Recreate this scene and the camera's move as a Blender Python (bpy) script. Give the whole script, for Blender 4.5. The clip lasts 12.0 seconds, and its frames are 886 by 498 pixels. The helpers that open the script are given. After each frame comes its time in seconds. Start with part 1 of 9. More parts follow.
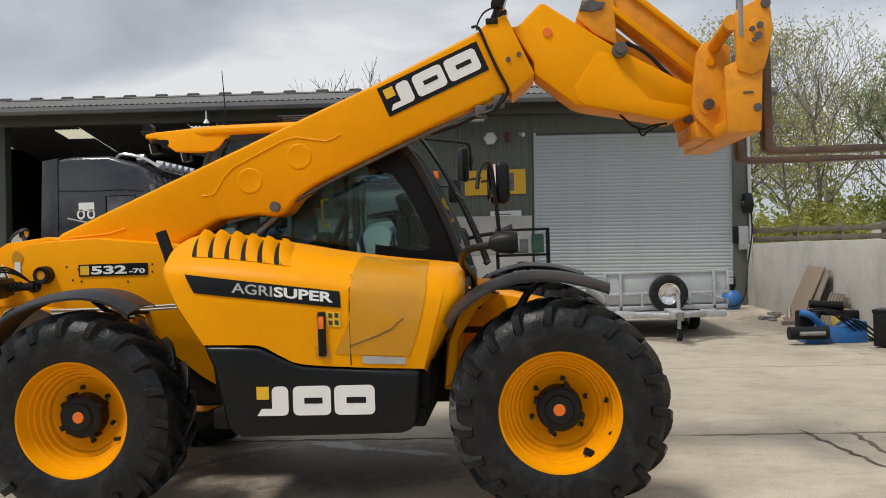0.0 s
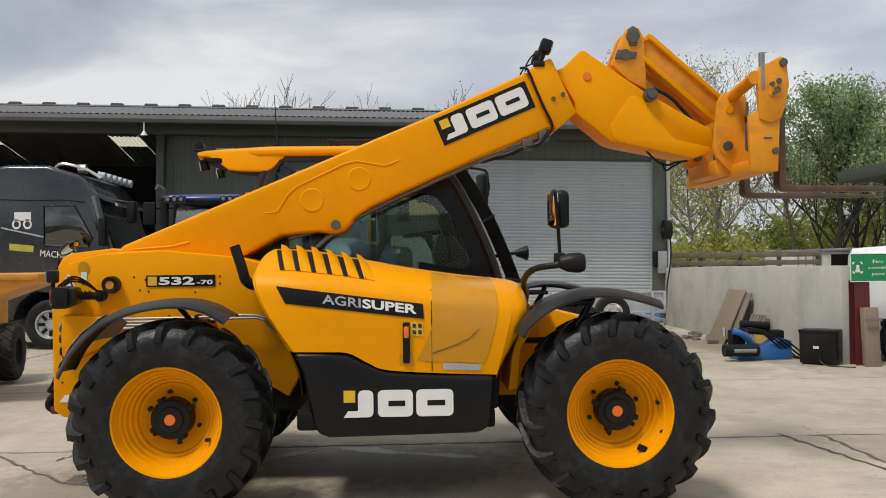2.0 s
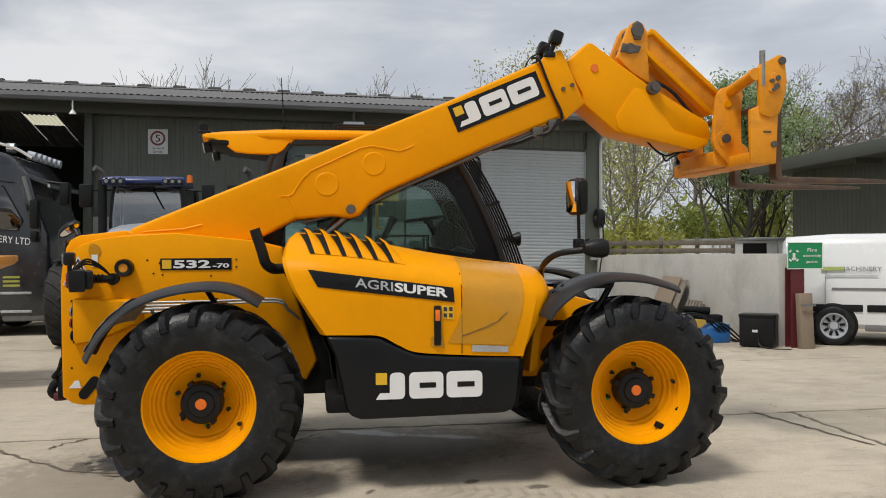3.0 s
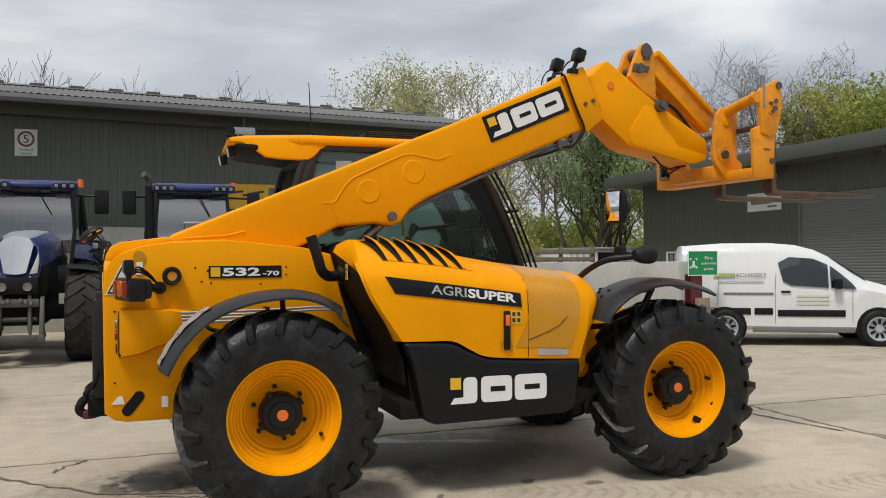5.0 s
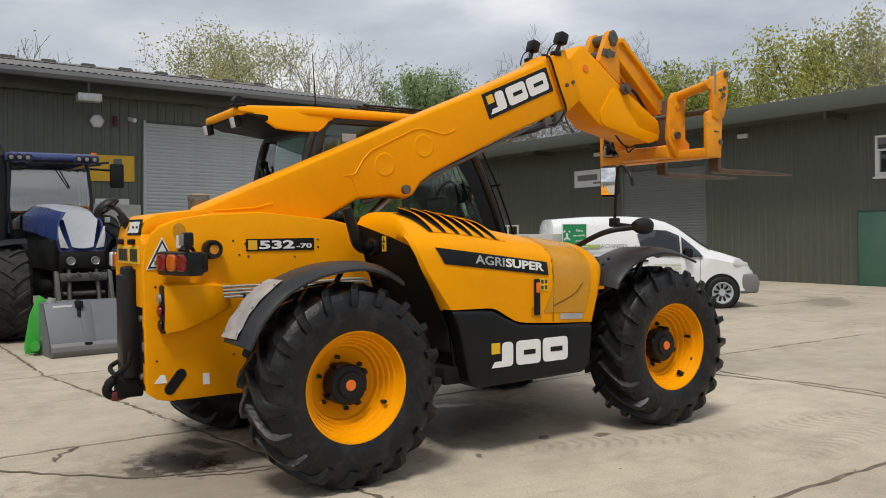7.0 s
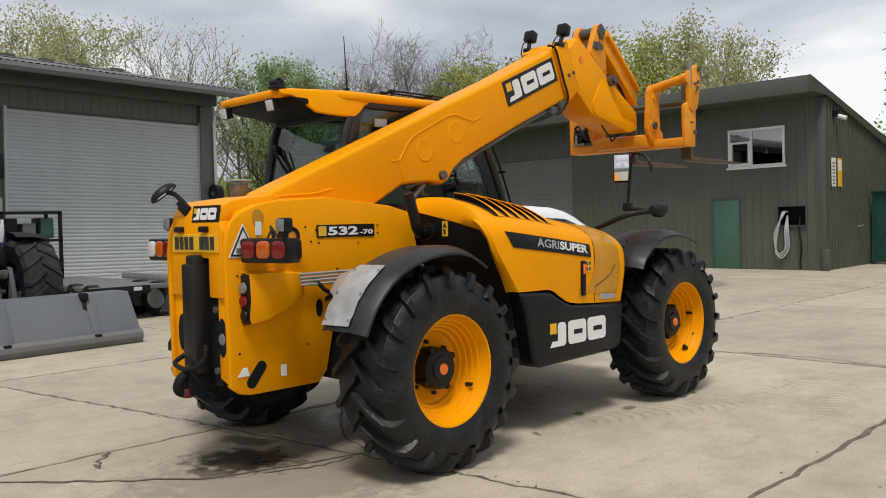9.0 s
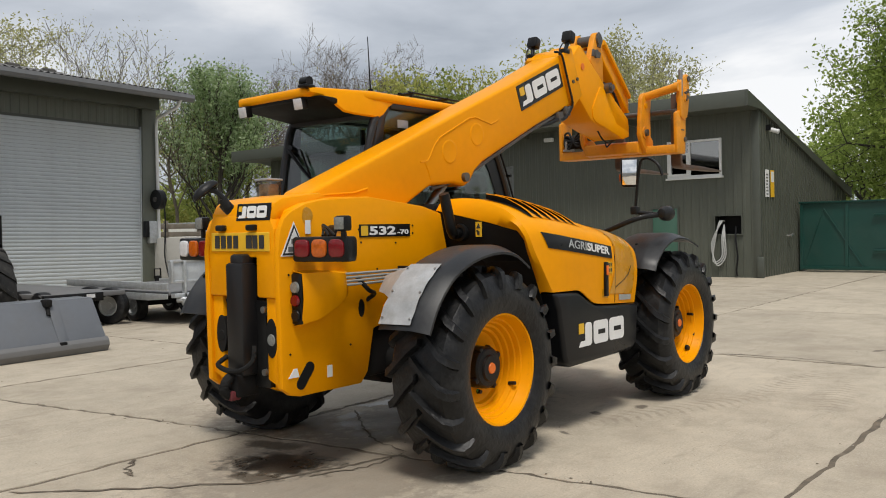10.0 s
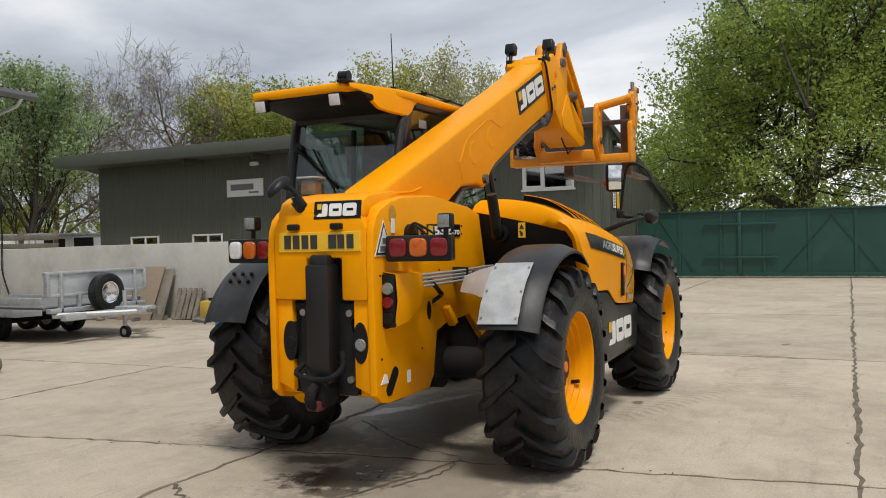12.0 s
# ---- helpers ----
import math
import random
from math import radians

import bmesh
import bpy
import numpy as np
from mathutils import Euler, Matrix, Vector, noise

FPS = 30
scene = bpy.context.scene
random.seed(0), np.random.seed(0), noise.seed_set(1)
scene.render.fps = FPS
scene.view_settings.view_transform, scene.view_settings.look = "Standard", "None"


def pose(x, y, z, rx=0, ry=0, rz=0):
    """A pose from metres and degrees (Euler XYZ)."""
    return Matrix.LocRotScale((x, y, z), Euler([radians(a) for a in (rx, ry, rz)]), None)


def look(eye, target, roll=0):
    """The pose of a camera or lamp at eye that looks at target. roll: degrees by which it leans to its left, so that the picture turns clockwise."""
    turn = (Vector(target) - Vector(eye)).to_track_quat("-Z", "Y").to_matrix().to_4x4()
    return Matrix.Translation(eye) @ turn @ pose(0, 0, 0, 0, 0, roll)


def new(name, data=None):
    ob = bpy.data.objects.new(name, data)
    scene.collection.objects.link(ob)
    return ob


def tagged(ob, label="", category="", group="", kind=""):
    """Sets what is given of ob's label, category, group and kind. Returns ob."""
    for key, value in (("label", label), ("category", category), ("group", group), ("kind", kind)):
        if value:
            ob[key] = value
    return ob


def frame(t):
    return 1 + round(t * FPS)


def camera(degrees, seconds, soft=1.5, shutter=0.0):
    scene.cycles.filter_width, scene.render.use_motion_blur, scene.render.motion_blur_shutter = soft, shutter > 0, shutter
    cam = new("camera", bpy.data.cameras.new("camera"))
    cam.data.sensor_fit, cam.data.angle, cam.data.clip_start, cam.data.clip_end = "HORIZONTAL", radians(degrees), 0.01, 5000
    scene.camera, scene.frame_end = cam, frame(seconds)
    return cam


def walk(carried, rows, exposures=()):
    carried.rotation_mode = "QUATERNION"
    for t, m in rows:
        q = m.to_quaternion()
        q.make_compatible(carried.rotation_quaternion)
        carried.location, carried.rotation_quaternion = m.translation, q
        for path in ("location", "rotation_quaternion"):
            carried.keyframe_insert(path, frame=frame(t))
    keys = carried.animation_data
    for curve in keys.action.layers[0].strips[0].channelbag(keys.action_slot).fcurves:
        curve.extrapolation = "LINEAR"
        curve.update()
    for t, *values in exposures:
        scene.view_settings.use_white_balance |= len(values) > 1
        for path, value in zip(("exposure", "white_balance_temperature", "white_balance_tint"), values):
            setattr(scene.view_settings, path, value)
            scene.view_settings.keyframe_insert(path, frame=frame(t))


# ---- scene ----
cam = camera(55.0, 12.0, soft=1.0)
METRES, EYE, TILT, LEAN, TURN = 9.3, 1.53, 0.0, 0.0, 4.93
ROWS = [
    (0.0, 0.0, 0.0, 0.0, -0.01, -0.24, 1.88),
    (0.5, -0.0161, -0.0281, 0.0024, -0.98, 0.17, 1.64),
    (1.0, -0.0513, -0.052, -0.0007, -2.45, 0.68, 1.39),
    (1.5, -0.0854, -0.0562, -0.0002, -4.65, 0.99, 1.04),
    (2.0, -0.1224, -0.0505, 0.0021, -7.39, 0.87, 0.71),
    (2.5, -0.164, -0.0504, 0.0015, -10.57, 0.27, 0.39),
    (4.5, -0.3263, -0.0199, 0.0012, -22.1, -0.19, 0.52),
    (5.0, -0.3654, -0.0035, 0.0004, -25.15, 0.5, 0.39),
    (5.5, -0.4108, 0.0067, 0.0026, -28.68, 0.46, 0.46),
    (6.0, -0.4468, 0.0289, 0.0008, -32.32, -0.15, 0.5),
    (6.5, -0.4846, 0.0492, -0.0005, -35.74, -0.79, 0.55),
    (7.0, -0.523, 0.0673, -0.0002, -38.96, -1.33, 0.68),
    (9.0, -0.6475, 0.1826, -0.0035, -50.79, -1.99, 1.33),
    (9.5, -0.6791, 0.2142, -0.0047, -53.58, -1.8, 1.17),
    (10.0, -0.6986, 0.2486, -0.0085, -56.29, -1.43, 1.07),
    (10.5, -0.7168, 0.2858, -0.0086, -59.01, -0.94, 1.13),
    (11.0, -0.7436, 0.3234, -0.0081, -62.06, -0.61, 1.27),
    (11.5, -0.758, 0.3616, -0.0115, -65.35, -0.58, 1.36),
    (12.0, -0.7689, 0.4061, -0.0137, -69.44, -0.82, 1.28),
]
walk(cam, [(t, pose(2.543, -5.762, EYE, TILT, LEAN, TURN) @ pose(METRES * x, METRES * y, METRES * z, 90 + pitch, roll, yaw)) for t, x, y, z, yaw, pitch, roll in ROWS])

# ---- world, sun ----
world = bpy.data.worlds.new("overcast_sky")
scene.world = world
world.use_nodes = True
wn, wl = world.node_tree.nodes, world.node_tree.links
wn.clear()
w_out = wn.new("ShaderNodeOutputWorld")
w_bg = wn.new("ShaderNodeBackground")
w_sky = wn.new("ShaderNodeTexSky")
w_sky.sky_type = "NISHITA"
w_sky.sun_disc = False
w_sky.sun_elevation, w_sky.sun_rotation = radians(62), radians(131)
w_dim = wn.new("ShaderNodeVectorMath")
w_dim.operation = "SCALE"
w_dim.inputs["Scale"].default_value = 0.09
w_co = wn.new("ShaderNodeTexCoord")
w_map = wn.new("ShaderNodeMapping")
w_map.inputs["Scale"].default_value = (1.0, 1.0, 3.2)
w_n1 = wn.new("ShaderNodeTexNoise")
w_n1.inputs["Scale"].default_value = 1.9
w_n1.inputs["Detail"].default_value = 7.0
w_n1.inputs["Roughness"].default_value = 0.52
w_n1.inputs["Distortion"].default_value = 0.35
w_ramp = wn.new("ShaderNodeValToRGB")
els = w_ramp.color_ramp.elements
els[0].position, els[0].color = 0.36, (0.41, 0.445, 0.50, 1)
els[1].position, els[1].color = 0.62, (0.95, 0.95, 0.955, 1)
mid = els.new(0.50)
mid.color = (0.61, 0.645, 0.70, 1)
w_mix = wn.new("ShaderNodeMix")
w_mix.data_type = "RGBA"
w_mix.inputs["Factor"].default_value = 0.9
wl.new(w_co.outputs["Generated"], w_map.inputs["Vector"])
wl.new(w_map.outputs["Vector"], w_n1.inputs["Vector"])
wl.new(w_n1.outputs["Fac"], w_ramp.inputs["Fac"])
wl.new(w_sky.outputs["Color"], w_dim.inputs[0])
wl.new(w_dim.outputs["Vector"], w_mix.inputs["A"])
w_sep = wn.new("ShaderNodeSeparateXYZ")
wl.new(w_co.outputs["Generated"], w_sep.inputs[0])
w_east = wn.new("ShaderNodeMapRange")            # the cloud is thinner to the east
w_east.inputs["From Min"].default_value, w_east.inputs["From Max"].default_value = -0.3, 0.95
w_east.inputs["To Min"].default_value, w_east.inputs["To Max"].default_value = 0.81, 1.0
wl.new(w_sep.outputs["X"], w_east.inputs["Value"])
w_lit = wn.new("ShaderNodeVectorMath")
w_lit.operation = "SCALE"
wl.new(w_ramp.outputs["Color"], w_lit.inputs[0])
wl.new(w_east.outputs["Result"], w_lit.inputs["Scale"])
wl.new(w_lit.outputs["Vector"], w_mix.inputs["B"])
wl.new(w_mix.outputs["Result"], w_bg.inputs["Color"])
w_bg.inputs["Strength"].default_value = 1.06
wl.new(w_bg.outputs["Background"], w_out.inputs["Surface"])

sun = new("sun", bpy.data.lights.new("sun", "SUN"))
sun.data.energy = 2.4
sun.data.angle = radians(14)
sun.data.color = (1.0, 0.95, 0.88)
sun.matrix_world = look((0, 0, 30), (12, 10.4, 0))


# ---- materials ----
def material(name, color, rough=0.5, metal=0.0, vary=0.15, scale=6.0, bump=0.0, bump_scale=80.0, dirt=None, dirt_amount=0.35,
             dirt_scale=3.0, coat=0.0, random_tint=0.0, spec=0.5, stretch=(1, 1, 1)):
    """A node material: base colour with broad and fine variation, a dirt layer with its own shape, fine relief."""
    m = bpy.data.materials.new(name)
    m.use_nodes = True
    n, l = m.node_tree.nodes, m.node_tree.links
    b = n["Principled BSDF"]
    b.inputs["Metallic"].default_value = metal
    b.inputs["Coat Weight"].default_value = coat
    b.inputs["Coat Roughness"].default_value = 0.12
    b.inputs["Specular IOR Level"].default_value = spec
    co = n.new("ShaderNodeTexCoord")
    mp = n.new("ShaderNodeMapping")
    mp.inputs["Scale"].default_value = stretch
    l.new(co.outputs["Object"], mp.inputs["Vector"])
    n1 = n.new("ShaderNodeTexNoise")
    n1.inputs["Scale"].default_value = scale
    n1.inputs["Detail"].default_value = 6.0
    l.new(mp.outputs["Vector"], n1.inputs["Vector"])
    n2 = n.new("ShaderNodeTexNoise")
    n2.inputs["Scale"].default_value = scale * 9.0
    n2.inputs["Detail"].default_value = 3.0
    l.new(mp.outputs["Vector"], n2.inputs["Vector"])
    add = n.new("ShaderNodeMath")
    add.operation = "MULTIPLY_ADD"
    l.new(n2.outputs["Fac"], add.inputs[0])
    add.inputs[1].default_value = 0.45
    l.new(n1.outputs["Fac"], add.inputs[2])
    rng = n.new("ShaderNodeMapRange")
    rng.inputs["From Min"].default_value = 0.45
    rng.inputs["From Max"].default_value = 1.0
    rng.inputs["To Min"].default_value = 1.0 - vary
    rng.inputs["To Max"].default_value = 1.0 + vary
    l.new(add.outputs[0], rng.inputs["Value"])
    last = rng.outputs["Result"]
    if random_tint:
        info = n.new("ShaderNodeObjectInfo")
        r2 = n.new("ShaderNodeMapRange")
        r2.inputs["To Min"].default_value = 1.0 - random_tint
        r2.inputs["To Max"].default_value = 1.0 + random_tint
        l.new(info.outputs["Random"], r2.inputs["Value"])
        mul = n.new("ShaderNodeMath")
        mul.operation = "MULTIPLY"
        l.new(last, mul.inputs[0])
        l.new(r2.outputs["Result"], mul.inputs[1])
        last = mul.outputs[0]
    sc = n.new("ShaderNodeVectorMath")
    sc.operation = "SCALE"
    sc.inputs[0].default_value = color
    l.new(last, sc.inputs["Scale"])
    col = sc.outputs["Vector"]
    rough_out = None
    if dirt:
        n3 = n.new("ShaderNodeTexNoise")
        n3.inputs["Scale"].default_value = dirt_scale
        n3.inputs["Detail"].default_value = 9.0
        n3.inputs["Roughness"].default_value = 0.68
        l.new(mp.outputs["Vector"], n3.inputs["Vector"])
        r3 = n.new("ShaderNodeMapRange")
        r3.inputs["From Min"].default_value = 0.48
        r3.inputs["From Max"].default_value = 0.72
        r3.inputs["To Max"].default_value = dirt_amount
        l.new(n3.outputs["Fac"], r3.inputs["Value"])
        mx = n.new("ShaderNodeMix")
        mx.data_type = "RGBA"
        l.new(r3.outputs["Result"], mx.inputs["Factor"])
        l.new(col, mx.inputs["A"])
        mx.inputs["B"].default_value = (*dirt, 1)
        col = mx.outputs["Result"]
        rough_out = r3.outputs["Result"]
    l.new(col, b.inputs["Base Color"])
    rr = n.new("ShaderNodeMapRange")
    rr.inputs["To Min"].default_value = max(0.02, rough - 0.08)
    rr.inputs["To Max"].default_value = min(1.0, rough + 0.10)
    l.new(n1.outputs["Fac"], rr.inputs["Value"])
    if rough_out:
        ad = n.new("ShaderNodeMath")
        ad.operation = "MULTIPLY_ADD"
        ad.use_clamp = True
        l.new(rough_out, ad.inputs[0])
        ad.inputs[1].default_value = 0.4
        l.new(rr.outputs["Result"], ad.inputs[2])
        l.new(ad.outputs[0], b.inputs["Roughness"])
    else:
        l.new(rr.outputs["Result"], b.inputs["Roughness"])
    if bump:
        nb = n.new("ShaderNodeTexNoise")
        nb.inputs["Scale"].default_value = bump_scale
        nb.inputs["Detail"].default_value = 5.0
        l.new(mp.outputs["Vector"], nb.inputs["Vector"])
        bp = n.new("ShaderNodeBump")
        bp.inputs["Strength"].default_value = bump
        bp.inputs["Distance"].default_value = 0.01
        l.new(nb.outputs["Fac"], bp.inputs["Height"])
        l.new(bp.outputs["Normal"], b.inputs["Normal"])
    return m


def glass_material(name, tint, alpha_mix, rough=0.02):
    """Tinted window glass: partly clear, with a glossy face."""
    m = bpy.data.materials.new(name)
    m.use_nodes = True
    n, l = m.node_tree.nodes, m.node_tree.links
    n.clear()
    out = n.new("ShaderNodeOutputMaterial")
    tr = n.new("ShaderNodeBsdfTransparent")
    tr.inputs["Color"].default_value = (*tint, 1)
    gl = n.new("ShaderNodeBsdfGlossy")
    gl.inputs["Roughness"].default_value = rough
    fr = n.new("ShaderNodeLayerWeight")
    fr.inputs["Blend"].default_value = 0.5
    pw = n.new("ShaderNodeMath")
    pw.operation = "POWER"
    pw.inputs[1].default_value = 4.0
    l.new(fr.outputs["Facing"], pw.inputs[0])
    mad = n.new("ShaderNodeMath")
    mad.operation = "MULTIPLY_ADD"
    mad.inputs[1].default_value = 0.85
    mad.inputs[2].default_value = alpha_mix
    mad.use_clamp = True
    l.new(pw.outputs[0], mad.inputs[0])
    mix = n.new("ShaderNodeMixShader")
    l.new(mad.outputs[0], mix.inputs["Fac"])
    l.new(tr.outputs[0], mix.inputs[1])
    l.new(gl.outputs[0], mix.inputs[2])
    l.new(mix.outputs[0], out.inputs["Surface"])
    return m


YELLOW = material("machine_yellow", (0.865, 0.338, 0.0008), 0.36, vary=0.05, scale=2.0, dirt=(0.50, 0.22, 0.02), dirt_amount=0.14, dirt_scale=2.2, spec=0.09)
# the hood film's yellow, also painted as shade in the hole and latch pocket
YELLOW_DULL = material("film_and_recess_yellow", (0.60, 0.268, 0.005), 0.24, vary=0.06, scale=3.0, dirt=(0.40, 0.22, 0.03), dirt_amount=0.3, dirt_scale=2.0)
YELLOW_WORN = material("worn_yellow_paint", (0.80, 0.30, 0.003), 0.45, vary=0.08, scale=3.0, dirt=(0.16, 0.07, 0.025), dirt_amount=0.32, dirt_scale=9.0)
BLACK = material("black_plastic", (0.008, 0.0084, 0.009), 0.38, vary=0.3, scale=3.0, bump=0.12, bump_scale=220, dirt=(0.05, 0.047, 0.043), dirt_amount=0.13, spec=0.25)
BLACK_GLOSS = material("black_gloss_panel", (0.0065, 0.0074, 0.009), 0.28, vary=0.15, scale=2.0, dirt=(0.035, 0.033, 0.031), dirt_amount=0.12, spec=0.25)
GREY_FENDER = material("faded_fender_plastic", (0.016, 0.0172, 0.0195), 0.36, vary=0.25, scale=4.0, dirt=(0.11, 0.105, 0.095), dirt_amount=0.28, bump=0.1, bump_scale=150, spec=0.35)
RUBBER = material("tyre_rubber", (0.008, 0.0085, 0.0095), 0.38, vary=0.5, scale=7.0, bump=0.5, bump_scale=30, dirt=(0.060, 0.059, 0.057), dirt_amount=0.45, dirt_scale=9.0, spec=0.32)
RUBBER_DUSTY = material("dusty_tyre_rubber", (0.022, 0.022, 0.022), 0.7, vary=0.4, scale=7.0, bump=0.3, bump_scale=40, dirt=(0.12, 0.11, 0.095), dirt_amount=0.45, dirt_scale=5.0, spec=0.25)
# near-black, also painted where holes, recesses and the shed bay lie in shade
DARK = material("underbody_and_shade_black", (0.007, 0.007, 0.007), 0.7, vary=0.3, dirt=(0.03, 0.027, 0.024), dirt_amount=0.3, spec=0.25)
STEEL = material("bare_steel", (0.36, 0.36, 0.35), 0.42, metal=1.0, vary=0.15, scale=10, dirt=(0.2, 0.17, 0.13), dirt_amount=0.3)
PIPE = material("dull_zinc_pipe", (0.40, 0.40, 0.38), 0.5, metal=0.4, vary=0.2, scale=12, dirt=(0.12, 0.10, 0.08), dirt_amount=0.4)
PIN = material("greasy_pin_steel", (0.16, 0.15, 0.14), 0.45, metal=0.8, vary=0.3, dirt=(0.05, 0.04, 0.03), dirt_amount=0.6)
GALV = material("galvanised_sheet", (0.50, 0.52, 0.53), 0.42, metal=0.55, vary=0.18, scale=14, dirt=(0.35, 0.34, 0.32), dirt_amount=0.5, dirt_scale=6)
FORK = material("worn_fork_steel", (0.13, 0.09, 0.07), 0.5, metal=0.6, vary=0.35, scale=6, dirt=(0.22, 0.11, 0.05), dirt_amount=0.6)
WHITE = material("white_decal", (0.80, 0.80, 0.79), 0.4, vary=0.04)
RED_LENS = material("red_lens", (0.17, 0.004, 0.007), 0.15, vary=0.25, scale=40, coat=0.2)
AMBER_LENS = material("amber_lens", (0.48, 0.10, 0.006), 0.15, vary=0.25, scale=40, coat=0.2)
CLEAR_LENS = material("clear_lens", (0.62, 0.63, 0.65), 0.15, vary=0.15, scale=40, coat=0.5)
ORANGE = material("orange_plastic", (0.85, 0.18, 0.015), 0.4, vary=0.08)
GLASS = glass_material("tinted_cab_glass", (0.62, 0.72, 0.69), 0.12)
GLASS_SIDE = glass_material("tinted_door_glass", (0.70, 0.80, 0.77), 0.055)
GLASS_LORRY = glass_material("dark_lorry_glass", (0.05, 0.055, 0.06), 0.16)
GLASS_SCREEN = glass_material("tractor_screen_glass", (0.60, 0.66, 0.66), 0.30)
GLASS_DARK = glass_material("dark_vehicle_glass", (0.22, 0.25, 0.26), 0.12)
GLASS_WINDOW = glass_material("office_window_glass", (0.40, 0.43, 0.43), 0.30)
MIRROR = material("mirror_face", (0.85, 0.86, 0.87), 0.03, metal=1.0, vary=0.02)
CHROME = material("chrome", (0.75, 0.75, 0.76), 0.12, metal=1.0, vary=0.05)
SEAT = material("seat_cloth", (0.07, 0.07, 0.075), 0.85, vary=0.2, scale=20)


def yard_concrete(name):
    """Worn concrete laid in world space: broad tone, pitting, grime, oil stains, damp, broad dark patches beneath the
    machine, and pale puddle reflections painted in, with shapes of their own.
    """
    m = bpy.data.materials.new(name)
    m.use_nodes = True
    n, l = m.node_tree.nodes, m.node_tree.links
    b = n["Principled BSDF"]
    b.inputs["Specular IOR Level"].default_value = 0.3
    g = n.new("ShaderNodeNewGeometry")

    def noise_at(scale, detail=6.0, rough=0.6, stretch=None):
        t = n.new("ShaderNodeTexNoise")
        t.inputs["Scale"].default_value = scale
        t.inputs["Detail"].default_value = detail
        t.inputs["Roughness"].default_value = rough
        if stretch:
            mp = n.new("ShaderNodeMapping")
            mp.inputs["Scale"].default_value = stretch
            mp.inputs["Rotation"].default_value = (0, 0, 0.5)
            l.new(g.outputs["Position"], mp.inputs["Vector"])
            l.new(mp.outputs["Vector"], t.inputs["Vector"])
        else:
            l.new(g.outputs["Position"], t.inputs["Vector"])
        return t.outputs["Fac"]

    def ranged(v, a, b_, lo, hi):
        r = n.new("ShaderNodeMapRange")
        r.inputs["From Min"].default_value, r.inputs["From Max"].default_value = a, b_
        r.inputs["To Min"].default_value, r.inputs["To Max"].default_value = lo, hi
        l.new(v, r.inputs["Value"])
        return r.outputs["Result"]

    def math2(op, a, b_):
        k = n.new("ShaderNodeMath")
        k.operation = op
        for i, v in enumerate((a, b_)):
            if isinstance(v, (int, float)):
                k.inputs[i].default_value = v
            else:
                l.new(v, k.inputs[i])
        return k.outputs[0]

    def mixed(fac, a, col):
        k = n.new("ShaderNodeMix")
        k.data_type = "RGBA"
        l.new(fac, k.inputs["Factor"])
        l.new(a, k.inputs["A"])
        k.inputs["B"].default_value = (*col, 1)
        return k.outputs["Result"]

    tone = math2("MULTIPLY", ranged(noise_at(0.35), 0.3, 0.7, 0.88, 1.10), ranged(noise_at(4.0, 8.0), 0.25, 0.75, 0.88, 1.10))
    tone = math2("MULTIPLY", tone, ranged(noise_at(60.0, 4.0, 0.7), 0.3, 0.7, 0.86, 1.12))
    info = n.new("ShaderNodeObjectInfo")
    tone = math2("MULTIPLY", tone, ranged(info.outputs["Random"], 0, 1, 0.94, 1.06))
    sc = n.new("ShaderNodeVectorMath")
    sc.operation = "SCALE"
    sc.inputs[0].default_value = (0.468, 0.410, 0.320)
    l.new(tone, sc.inputs["Scale"])
    col = sc.outputs["Vector"]
    col = mixed(ranged(noise_at(0.9, 10.0, 0.7), 0.48, 0.70, 0.0, 0.62), col, (0.265, 0.222, 0.168))
    col = mixed(ranged(noise_at(1.6, 9.0, 0.72, (1, 5, 1)), 0.54, 0.73, 0.0, 0.5), col, (0.24, 0.203, 0.158))
    col = mixed(ranged(noise_at(7.0, 6.0, 0.7), 0.66, 0.74, 0.0, 0.55), col, (0.20, 0.17, 0.13))
    # exposed aggregate: pale and dark grains, thicker where the skin has worn off
    worn = ranged(noise_at(1.3, 5.0, 0.6), 0.42, 0.62, 0.15, 1.0)
    grain = noise_at(95.0, 2.0, 0.5)
    col = mixed(math2("MULTIPLY", ranged(grain, 0.62, 0.72, 0.0, 0.75), worn), col, (0.66, 0.61, 0.53))
    col = mixed(math2("MULTIPLY", ranged(noise_at(70.0, 2.0, 0.5), 0.63, 0.72, 0.0, 0.6), worn), col, (0.17, 0.14, 0.11))
    rough = ranged(noise_at(3.0), 0.3, 0.7, 0.72, 0.92)
    edge = noise_at(7.0, 10.0, 0.72)
